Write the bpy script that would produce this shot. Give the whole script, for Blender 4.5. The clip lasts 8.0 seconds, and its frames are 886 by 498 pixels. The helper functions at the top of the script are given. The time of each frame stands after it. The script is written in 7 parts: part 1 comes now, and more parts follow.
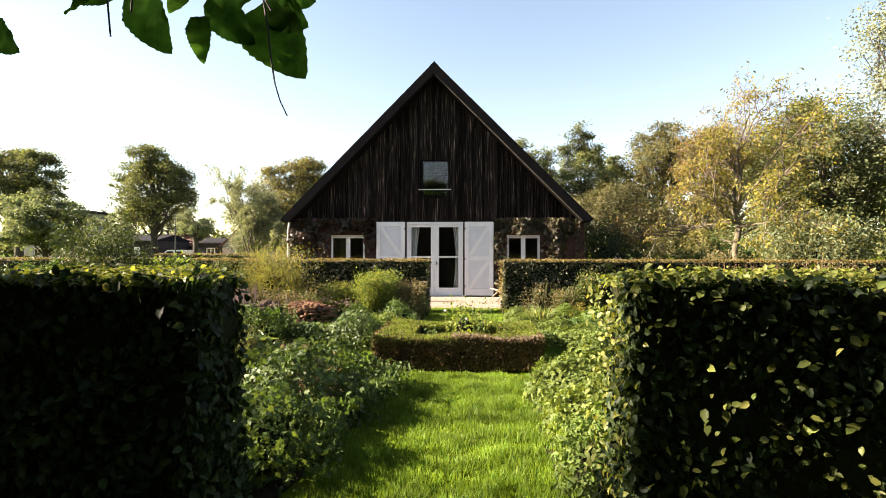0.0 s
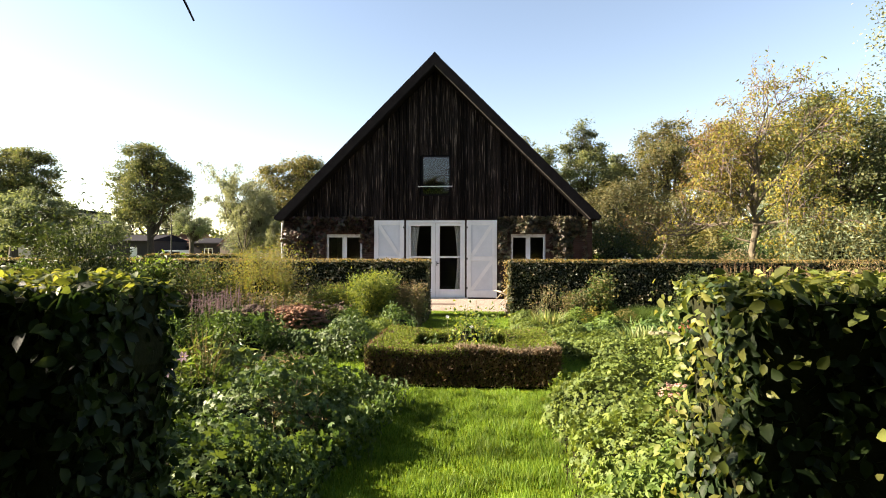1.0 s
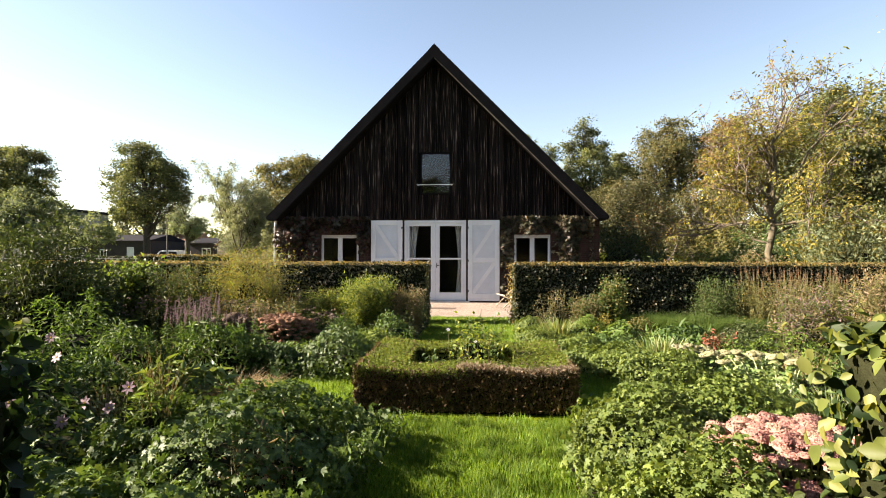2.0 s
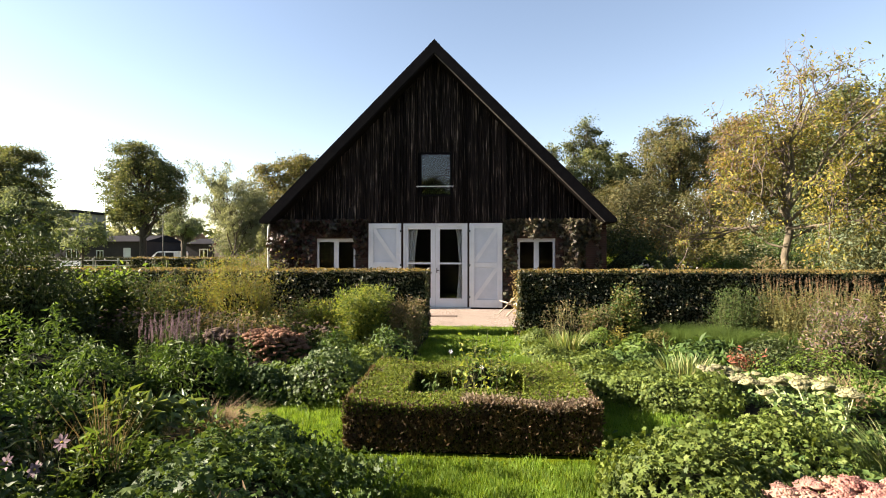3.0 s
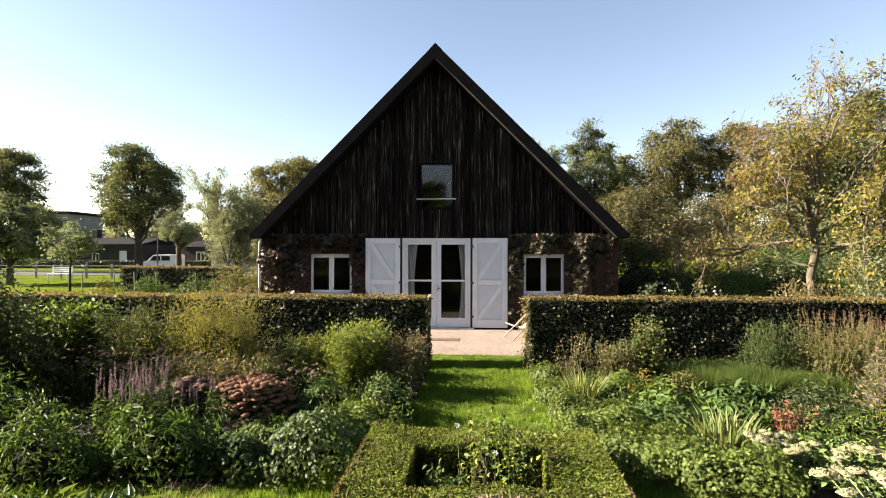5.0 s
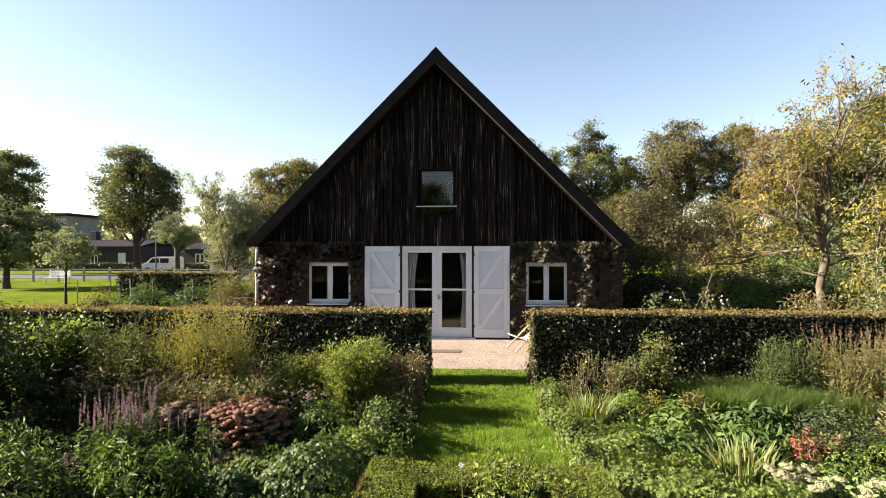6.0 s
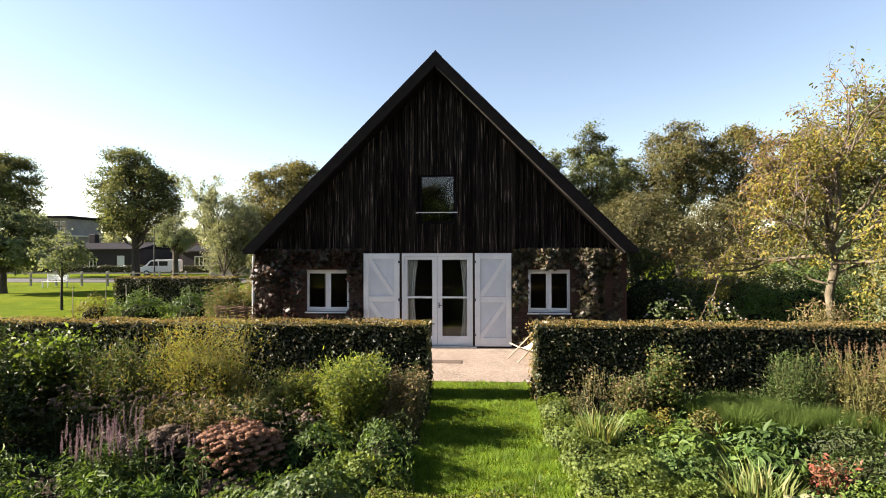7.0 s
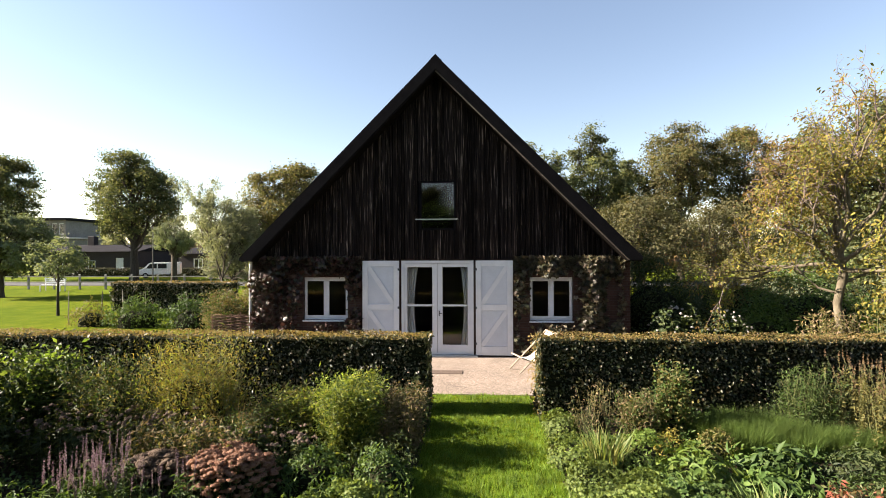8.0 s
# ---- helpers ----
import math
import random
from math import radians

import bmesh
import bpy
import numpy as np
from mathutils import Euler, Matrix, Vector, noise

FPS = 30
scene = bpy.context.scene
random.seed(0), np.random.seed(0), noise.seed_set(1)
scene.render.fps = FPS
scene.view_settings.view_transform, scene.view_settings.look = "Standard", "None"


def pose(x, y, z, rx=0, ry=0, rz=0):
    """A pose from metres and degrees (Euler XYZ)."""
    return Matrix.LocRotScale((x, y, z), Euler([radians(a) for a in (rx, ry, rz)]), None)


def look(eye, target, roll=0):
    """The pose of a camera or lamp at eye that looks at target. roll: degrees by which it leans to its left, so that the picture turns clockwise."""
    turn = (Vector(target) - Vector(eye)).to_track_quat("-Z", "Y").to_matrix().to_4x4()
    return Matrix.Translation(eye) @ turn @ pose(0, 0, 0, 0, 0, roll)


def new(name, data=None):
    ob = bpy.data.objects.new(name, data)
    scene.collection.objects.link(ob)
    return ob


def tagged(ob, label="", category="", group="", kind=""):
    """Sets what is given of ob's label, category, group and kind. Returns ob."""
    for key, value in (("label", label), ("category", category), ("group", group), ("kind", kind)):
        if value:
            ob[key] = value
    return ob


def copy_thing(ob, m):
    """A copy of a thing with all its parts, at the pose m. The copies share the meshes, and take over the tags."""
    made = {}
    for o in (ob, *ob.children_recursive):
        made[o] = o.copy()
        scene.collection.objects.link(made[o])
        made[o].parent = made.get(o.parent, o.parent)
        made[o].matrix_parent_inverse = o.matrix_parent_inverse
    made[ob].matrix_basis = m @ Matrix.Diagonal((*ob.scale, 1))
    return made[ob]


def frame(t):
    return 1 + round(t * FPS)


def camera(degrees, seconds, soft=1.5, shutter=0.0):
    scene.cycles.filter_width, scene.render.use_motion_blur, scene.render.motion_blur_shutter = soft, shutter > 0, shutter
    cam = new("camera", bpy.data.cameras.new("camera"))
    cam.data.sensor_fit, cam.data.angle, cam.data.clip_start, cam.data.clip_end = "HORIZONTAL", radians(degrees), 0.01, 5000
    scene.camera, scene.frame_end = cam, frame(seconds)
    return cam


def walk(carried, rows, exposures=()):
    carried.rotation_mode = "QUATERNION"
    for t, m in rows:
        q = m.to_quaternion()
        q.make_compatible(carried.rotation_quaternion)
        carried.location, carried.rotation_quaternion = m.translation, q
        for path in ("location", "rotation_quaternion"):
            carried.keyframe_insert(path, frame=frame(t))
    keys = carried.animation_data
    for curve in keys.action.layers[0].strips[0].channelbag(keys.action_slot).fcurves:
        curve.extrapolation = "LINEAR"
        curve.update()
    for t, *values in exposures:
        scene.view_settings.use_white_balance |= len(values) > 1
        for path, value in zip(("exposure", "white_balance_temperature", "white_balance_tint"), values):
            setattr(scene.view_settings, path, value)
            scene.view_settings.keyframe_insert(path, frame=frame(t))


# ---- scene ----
# Camera: a drone that glides forward along the garden axis and rises.
cam = camera(83.3, 8.0, soft=0.95)
# seconds, x, y, z, pitch up, roll, yaw
PATH = [
    (0.0, 1.430, -16.058, 1.428, 0.425, 0.12, 3.62),
    (0.5, 1.391, -15.702, 1.424, 0.440, 0.12, 3.62),
    (1.0, 1.359, -15.324, 1.420, 0.445, 0.10, 3.64),
    (2.5, 1.290, -14.343, 1.542, 0.350, 0.05, 3.64),
    (3.0, 1.256, -14.059, 1.611, 0.350, 0.05, 3.61),
    (3.5, 1.230, -13.822, 1.697, 0.290, 0.09, 3.62),
    (4.0, 1.204, -13.596, 1.823, 0.275, 0.09, 3.61),
    (4.5, 1.182, -13.413, 1.950, 0.270, 0.09, 3.60),
    (6.0, 1.124, -12.997, 2.288, 0.270, 0.00, 3.59),
    (6.5, 1.110, -12.867, 2.372, 0.320, -0.04, 3.58),
    (7.0, 1.103, -12.747, 2.453, 0.345, -0.14, 3.60),
    (7.5, 1.094, -12.639, 2.536, 0.400, -0.18, 3.61),
    (8.0, 1.086, -12.529, 2.621, 0.412, -0.21, 3.61),
]
walk(cam, [(t, pose(x, y, z, 0, 0, yaw) @ pose(0, 0, 0, 90 + pitch, 0, 0) @ pose(0, 0, 0, 0, 0, roll)) for t, x, y, z, pitch, roll, yaw in PATH],
     exposures=[(0.0, 3.04, 7700, 15), (1.0, 2.88, 7500, 15), (2.5, 2.68, 7250, 16), (4.5, 2.64, 7150, 16), (8.0, 2.57, 7050, 16)])

# ---- light ----
TO_SUN = Vector((-1.0, -0.055, 0.53)).normalized()
SUN_EL = math.asin(TO_SUN.z)
SUN_AZ = math.atan2(TO_SUN.x, TO_SUN.y)
world = bpy.data.worlds.new("sky")
scene.world = world
world.use_nodes = True
wn = world.node_tree.nodes
sky = wn.new("ShaderNodeTexSky")
sky.sky_type = 'NISHITA'
sky.sun_disc = False
sky.sun_elevation = SUN_EL
sky.sun_rotation = SUN_AZ
sky.air_density, sky.dust_density, sky.ozone_density = 1.0, 0.2, 0.25
wn["Background"].inputs["Strength"].default_value = 0.043
world.node_tree.links.new(sky.outputs[0], wn["Background"].inputs["Color"])

sun_data = bpy.data.lights.new("sun", 'SUN')
sun_data.energy, sun_data.angle, sun_data.color = 5.0, radians(0.55), (1.0, 0.93, 0.82)
sun = new("sun", sun_data)
sun.matrix_world = look(TO_SUN * 60, (0, 0, 0))

# ---- materials ----
rng = np.random.default_rng(11)


def base_material(name, rough=0.6, spec=0.4, metal=0.0):
    m = bpy.data.materials.new(name)
    m.use_nodes = True
    nt = m.node_tree
    p = nt.nodes["Principled BSDF"]
    p.inputs["Roughness"].default_value = rough
    p.inputs["Specular IOR Level"].default_value = spec
    p.inputs["Metallic"].default_value = metal
    return m, nt, p


def ramp(nt, fac, stops, interp='LINEAR'):
    r = nt.nodes.new("ShaderNodeValToRGB")
    r.color_ramp.interpolation = interp
    e = r.color_ramp.elements
    while len(e) < len(stops):
        e.new(0.5)
    for el, (pos, col) in zip(e, stops):
        el.position, el.color = pos, col
    nt.links.new(fac, r.inputs[0])
    return r.outputs[0]


def noise_of(nt, scale, detail=4, rough=0.6, stretch=(1, 1, 1)):
    tc = nt.nodes.new("ShaderNodeNewGeometry")
    mp = nt.nodes.new("ShaderNodeMapping")
    mp.inputs["Scale"].default_value = stretch
    nt.links.new(tc.outputs["Position"], mp.inputs["Vector"])
    n = nt.nodes.new("ShaderNodeTexNoise")
    n.inputs["Scale"].default_value, n.inputs["Detail"].default_value, n.inputs["Roughness"].default_value = scale, detail, rough
    nt.links.new(mp.outputs[0], n.inputs["Vector"])
    return n.outputs["Fac"]


def mix(nt, a, b, fac, mode='MIX'):
    n = nt.nodes.new("ShaderNodeMix")
    n.data_type, n.blend_type = 'RGBA', mode
    for sock, v in ((n.inputs[0], fac), (n.inputs[6], a), (n.inputs[7], b)):
        if hasattr(v, "links"):
            nt.links.new(v, sock)
        else:
            sock.default_value = v
    return n.outputs[2]


def bump(nt, p, height, strength=0.4, dist=0.01):
    b = nt.nodes.new("ShaderNodeBump")
    b.inputs["Strength"].default_value, b.inputs["Distance"].default_value = strength, dist
    nt.links.new(height, b.inputs["Height"])
    nt.links.new(b.outputs[0], p.inputs["Normal"])


LEAF_TONE = 0.778


def foliage(name, colours, through_light=0.35, rough=0.45, spec=0.35, patch=0.25, patch_scale=1.4, glow=(1.45, 1.35, 0.7, 1), own=()):
    """Leaves: each leaf takes a colour of its own, patches of the plant lean lighter or darker, and light shines through."""
    m, nt, p = base_material(name, rough, spec)
    geo = nt.nodes.new("ShaderNodeNewGeometry")
    n = len(colours)
    colours = [(c[0] * 0.965 * LEAF_TONE, c[1] * LEAF_TONE, (c[2] + 0.07 * c[1]) * LEAF_TONE, 1) for c in colours]
    col = ramp(nt, geo.outputs["Random Per Island"], [(i / max(1, n - 1), c) for i, c in enumerate(colours)])
    patchy = ramp(nt, noise_of(nt, patch_scale, 3), [(0.3, (1 - patch,) * 3 + (1,)), (0.7, (1 + patch, 1 + patch, 1 + patch * 0.4, 1))])
    col = mix(nt, col, patchy, 1.0, 'MULTIPLY')
    if own:
        oi = nt.nodes.new("ShaderNodeObjectInfo")
        col = mix(nt, col, ramp(nt, oi.outputs["Random"], [(i / (len(own) - 1), c) for i, c in enumerate(own)]), 1.0, 'MULTIPLY')
    nt.links.new(col, p.inputs["Base Color"])
    tr = nt.nodes.new("ShaderNodeBsdfTranslucent")
    warm = mix(nt, col, glow, 1.0, 'MULTIPLY')
    nt.links.new(warm, tr.inputs["Color"])
    ms = nt.nodes.new("ShaderNodeMixShader")
    ms.inputs[0].default_value = through_light
    nt.links.new(p.outputs[0], ms.inputs[1])
    nt.links.new(tr.outputs[0], ms.inputs[2])
    nt.links.new(ms.outputs[0], nt.nodes["Material Output"].inputs["Surface"])
    return m


def surface(name, stops, scale=3.0, stretch=(1, 1, 1), rough=0.7, spec=0.3, fine=40.0, relief=0.3, dist=0.01, detail=6, own=0.0, tone=0.26):
    """A solid surface: coarse stains, fine grain and relief. own: how far each piece differs from its neighbours."""
    m, nt, p = base_material(name, rough, spec)
    col = ramp(nt, noise_of(nt, scale, detail, 0.62, stretch), stops)
    grain = noise_of(nt, fine, 3, 0.7, stretch)
    col = mix(nt, col, ramp(nt, grain, [(0.25, (1 - tone,) * 3 + (1,)), (0.75, (1 + tone * 0.7,) * 3 + (1,))]), 1.0, 'MULTIPLY')
    if own:
        oi = nt.nodes.new("ShaderNodeObjectInfo")
        col = mix(nt, col, ramp(nt, oi.outputs["Random"], [(0, (1 - own,) * 3 + (1,)), (1, (1 + own,) * 3 + (1,))]), 1.0, 'MULTIPLY')
    nt.links.new(col, p.inputs["Base Color"])
    bump(nt, p, grain, relief, dist)
    return m


M = {}
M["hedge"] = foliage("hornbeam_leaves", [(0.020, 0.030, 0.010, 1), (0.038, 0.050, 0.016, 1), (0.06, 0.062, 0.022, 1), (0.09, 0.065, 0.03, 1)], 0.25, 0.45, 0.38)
# paler, browner hornbeam copy for tops and one end, sunlight in its colour
M["hedge_sunlit"] = foliage("hornbeam_top_sun_tint", [(0.13, 0.12, 0.03, 1), (0.21, 0.155, 0.05, 1), (0.28, 0.175, 0.075, 1)], 0.3, 0.6, 0.2)
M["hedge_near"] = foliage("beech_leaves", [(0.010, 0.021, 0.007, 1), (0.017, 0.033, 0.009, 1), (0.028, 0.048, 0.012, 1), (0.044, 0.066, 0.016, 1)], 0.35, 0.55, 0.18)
# lighter copy of the beech leaves, with sunlight put into the colour
M["hedge_near_sunlit"] = foliage("beech_leaves_sun_tint", [(0.085, 0.115, 0.02, 1), (0.15, 0.17, 0.03, 1), (0.23, 0.22, 0.05, 1)], 0.42, 0.5, 0.25)
# near-black colour of the solid cores: the shade between leaves, painted
M["inner"] = surface("inner_shade", [(0.3, (0.008, 0.010, 0.004, 1)), (0.7, (0.019, 0.020, 0.009, 1))], 9, rough=0.95, spec=0.05, relief=0.8)
M["box_green"] = foliage("box_leaves", [(0.08, 0.115, 0.013, 1), (0.125, 0.165, 0.018, 1), (0.18, 0.195, 0.026, 1)], 0.35, 0.65, 0.15, 0.3, 3.0)
M["box_brown"] = foliage("dead_box_leaves", [(0.06, 0.033, 0.018, 1), (0.10, 0.056, 0.03, 1), (0.17, 0.115, 0.07, 1), (0.045, 0.04, 0.016, 1)], 0.2, 0.7, 0.2, 0.35, 5.0)
M["box_dry"] = foliage("bleached_box_twigs", [(0.19, 0.14, 0.095, 1), (0.26, 0.20, 0.145, 1), (0.13, 0.09, 0.055, 1)], 0.15, 0.8, 0.1)
M["geranium"] = foliage("geranium_leaves", [(0.068, 0.105, 0.018, 1), (0.108, 0.15, 0.024, 1), (0.16, 0.195, 0.034, 1)], 0.32, 0.62, 0.22)
M["geranium_mid"] = foliage("mid_green_geranium_leaves", [(0.045, 0.085, 0.018, 1), (0.075, 0.122, 0.024, 1), (0.12, 0.165, 0.034, 1)], 0.3, 0.55, 0.28)
M["geranium_dark"] = foliage("dark_geranium_leaves", [(0.030, 0.062, 0.014, 1), (0.048, 0.088, 0.019, 1), (0.08, 0.125, 0.028, 1)], 0.3, 0.6, 0.22)
M["green"] = foliage("perennial_leaves", [(0.035, 0.068, 0.013, 1), (0.063, 0.112, 0.021, 1), (0.104, 0.152, 0.03, 1)], 0.33, 0.6, 0.22)
M["green_dark"] = foliage("dark_shrub_leaves", [(0.024, 0.040, 0.011, 1), (0.044, 0.065, 0.016, 1), (0.072, 0.086, 0.022, 1)], 0.25, 0.6, 0.22)
M["green_light"] = foliage("light_feathery_leaves", [(0.15, 0.20, 0.025, 1), (0.22, 0.27, 0.03, 1), (0.27, 0.27, 0.045, 1)], 0.4, 0.55, 0.25)
M["green_fresh"] = foliage("fresh_green_leaves", [(0.07, 0.12, 0.016, 1), (0.11, 0.17, 0.022, 1), (0.16, 0.21, 0.035, 1)], 0.35, 0.6, 0.22)
M["fine_green"] = foliage("fine_green_blades", [(0.042, 0.075, 0.013, 1), (0.068, 0.11, 0.018, 1), (0.10, 0.14, 0.025, 1)], 0.3, 0.65, 0.15, 0.35, 2.0)
M["olive"] = foliage("olive_leaves", [(0.08, 0.085, 0.02, 1), (0.13, 0.12, 0.028, 1), (0.18, 0.145, 0.04, 1)], 0.3, 0.6, 0.25)
M["grey_olive"] = foliage("grey_olive_leaves", [(0.075, 0.078, 0.03, 1), (0.11, 0.105, 0.045, 1), (0.15, 0.125, 0.06, 1), (0.09, 0.095, 0.05, 1)], 0.3, 0.7, 0.15, 0.35, 0.6)
M["gold"] = foliage("golden_leaves", [(0.20, 0.17, 0.028, 1), (0.29, 0.225, 0.035, 1), (0.16, 0.16, 0.028, 1)], 0.35, 0.6, 0.2)
M["straw"] = foliage("dry_seed_heads", [(0.20, 0.14, 0.075, 1), (0.30, 0.215, 0.125, 1), (0.14, 0.10, 0.05, 1)], 0.2, 0.75, 0.15)
M["rust"] = foliage("rust_flower_spikes", [(0.17, 0.095, 0.05, 1), (0.22, 0.135, 0.075, 1), (0.15, 0.105, 0.06, 1)], 0.25, 0.7, 0.2)
M["purple"] = foliage("purple_florets", [(0.17, 0.105, 0.125, 1), (0.25, 0.165, 0.185, 1), (0.19, 0.13, 0.115, 1)], 0.25, 0.7, 0.2, glow=(1.1, 1.0, 1.1, 1))
M["red"] = foliage("red_leaves", [(0.22, 0.05, 0.035, 1), (0.30, 0.10, 0.06, 1), (0.10, 0.08, 0.03, 1), (0.07, 0.08, 0.02, 1)], 0.3, 0.5, 0.3)
M["sedum_pink"] = foliage("pink_sedum_florets", [(0.30, 0.135, 0.12, 1), (0.40, 0.20, 0.17, 1), (0.45, 0.29, 0.20, 1)], 0.2, 0.75, 0.2, glow=(1.2, 1.0, 0.9, 1), own=((0.85, 0.72, 0.75, 1), (1.0, 1.0, 1.0, 1), (1.0, 1.2, 1.05, 1)))
M["sedum_rust"] = foliage("brick_pink_sedum_florets", [(0.22, 0.10, 0.06, 1), (0.29, 0.145, 0.09, 1), (0.34, 0.19, 0.12, 1)], 0.2, 0.75, 0.2)
M["sedum_brown"] = foliage("faded_sedum_florets", [(0.075, 0.05, 0.035, 1), (0.125, 0.085, 0.058, 1)], 0.1, 0.8, 0.15)
M["sedum_white"] = foliage("cream_sedum_florets", [(0.27, 0.245, 0.13, 1), (0.34, 0.31, 0.175, 1), (0.22, 0.215, 0.09, 1)], 0.2, 0.75, 0.2)
M["umbel_brown"] = foliage("faded_pink_brown_florets", [(0.17, 0.12, 0.095, 1), (0.24, 0.17, 0.135, 1), (0.14, 0.095, 0.065, 1)], 0.15, 0.8, 0.15)
M["pale_stem"] = surface("pale_fleshy_stems", [(0.3, (0.26, 0.29, 0.12, 1)), (0.7, (0.36, 0.37, 0.19, 1))], 20, rough=0.6, spec=0.3)
M["sedum_leaf"] = foliage("sedum_leaves", [(0.10, 0.17, 0.045, 1), (0.16, 0.22, 0.06, 1), (0.2, 0.24, 0.07, 1)], 0.25, 0.45, 0.35)
M["iris"] = foliage("iris_blades", [(0.10, 0.16, 0.035, 1), (0.16, 0.20, 0.05, 1), (0.24, 0.22, 0.08, 1)], 0.35, 0.5, 0.3)
M["petal"] = foliage("pink_petals", [(0.30, 0.175, 0.20, 1), (0.38, 0.25, 0.27, 1), (0.33, 0.20, 0.22, 1)], 0.35, 0.6, 0.2, 0.05, glow=(1.1, 1.0, 1.0, 1))
M["petal_white"] = foliage("white_petals", [(0.75, 0.75, 0.72, 1), (0.8, 0.8, 0.78, 1)], 0.3, 0.6, 0.2, 0.05, glow=(1.1, 1.0, 1.0, 1))
M["yolk"] = surface("yellow_stamens", [(0.3, (0.45, 0.30, 0.02, 1)), (0.7, (0.6, 0.42, 0.05, 1))], 90, fine=200)
M["vine"] = foliage("vine_leaves", [(0.012, 0.016, 0.008, 1), (0.05, 0.015, 0.013, 1), (0.022, 0.018, 0.011, 1), (0.085, 0.03, 0.025, 1), (0.03, 0.038, 0.016, 1), (0.10, 0.07, 0.045, 1)], 0.10, 0.5, 0.3)
M["vine_green"] = foliage("browning_vine_leaves", [(0.012, 0.016, 0.007, 1), (0.05, 0.05, 0.02, 1), (0.024, 0.018, 0.011, 1), (0.10, 0.085, 0.04, 1), (0.045, 0.026, 0.018, 1), (0.15, 0.11, 0.065, 1)], 0.10, 0.5, 0.3)
M["hydrangea"] = foliage("hydrangea_florets", [(0.36, 0.32, 0.31, 1), (0.52, 0.47, 0.44, 1)], 0.2, 0.7, 0.2)
M["lime_tree"] = foliage("lime_tree_leaves", [(0.066, 0.084, 0.043, 1), (0.094, 0.114, 0.056, 1), (0.13, 0.142, 0.069, 1), (0.165, 0.16, 0.08, 1)], 0.4, 0.75, 0.12, 0.5, 0.5)
M["autumn_tree"] = foliage("turning_tree_leaves", [(0.078, 0.09, 0.042, 1), (0.115, 0.115, 0.052, 1), (0.155, 0.138, 0.062, 1), (0.175, 0.13, 0.064, 1)], 0.4, 0.75, 0.12, 0.5, 0.5)
M["walnut_leaf"] = foliage("yellow_walnut_leaves", [(0.10, 0.12, 0.03, 1), (0.16, 0.165, 0.035, 1), (0.24, 0.205, 0.045, 1), (0.30, 0.225, 0.05, 1), (0.13, 0.14, 0.035, 1)], 0.45, 0.7, 0.15, 0.5, 0.9)
M["walnut_rust"] = foliage("rusty_walnut_leaves", [(0.16, 0.10, 0.05, 1), (0.21, 0.125, 0.06, 1), (0.25, 0.17, 0.06, 1), (0.12, 0.085, 0.05, 1)], 0.4, 0.7, 0.15, 0.3, 0.6)
M["walnut_twig"] = surface("walnut_twigs", [(0.3, (0.07, 0.052, 0.05, 1)), (0.7, (0.15, 0.115, 0.10, 1))], 12, rough=0.8, spec=0.2)
M["willow"] = foliage("grey_willow_leaves", [(0.115, 0.145, 0.085, 1), (0.155, 0.185, 0.11, 1), (0.20, 0.22, 0.14, 1)], 0.35, 0.7, 0.15, 0.35, 0.7)
M["silver"] = foliage("silvery_leaves", [(0.18, 0.195, 0.135, 1), (0.25, 0.26, 0.19, 1), (0.155, 0.175, 0.10, 1)], 0.35, 0.7, 0.15, 0.3, 0.5)
M["overhang"] = foliage("overhanging_leaves", [(0.022, 0.062, 0.010, 1), (0.036, 0.09, 0.013, 1)], 0.72, 0.8, 0.0, 0.6, 11.0)
M["bark"] = surface("bark", [(0.3, (0.03, 0.024, 0.018, 1)), (0.7, (0.085, 0.072, 0.055, 1))], 6, (1, 1, 0.25), 0.9, 0.15, 30, 0.9, 0.03)
M["pale_bark"] = surface("pale_walnut_bark", [(0.3, (0.06, 0.05, 0.033, 1)), (0.7, (0.13, 0.11, 0.075, 1))], 5, (1, 1, 0.4), 0.85, 0.2, 30, 0.7, 0.02)
M["stem"] = surface("plant_stems", [(0.3, (0.06, 0.08, 0.025, 1)), (0.7, (0.14, 0.13, 0.05, 1))], 20, rough=0.7)
M["twig"] = surface("dark_twigs", [(0.3, (0.022, 0.016, 0.02, 1)), (0.7, (0.05, 0.036, 0.035, 1))], 40, rough=0.7)
M["soil"] = surface("garden_soil", [(0.3, (0.014, 0.011, 0.007, 1)), (0.7, (0.04, 0.03, 0.018, 1))], 5, rough=0.95, spec=0.1, fine=60, relief=0.9, dist=0.03)
# pale streaks of the wood, brightened to stand for sunlit board edges too
M["boards"] = surface("tarred_boards", [(0.36, (0.0055, 0.0044, 0.0045, 1)), (0.53, (0.0125, 0.009, 0.008, 1)), (0.60, (0.036, 0.026, 0.022, 1)), (0.68, (0.17, 0.135, 0.115, 1))], 16, (2.2, 2.2, 0.085), 0.85, 0.05, 60, 0.7, 0.012, own=0.6)
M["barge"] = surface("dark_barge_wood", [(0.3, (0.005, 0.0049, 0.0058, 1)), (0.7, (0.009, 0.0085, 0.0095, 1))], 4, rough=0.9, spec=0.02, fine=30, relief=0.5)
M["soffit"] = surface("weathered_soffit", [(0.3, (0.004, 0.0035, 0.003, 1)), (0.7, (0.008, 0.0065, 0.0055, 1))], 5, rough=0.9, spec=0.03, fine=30)
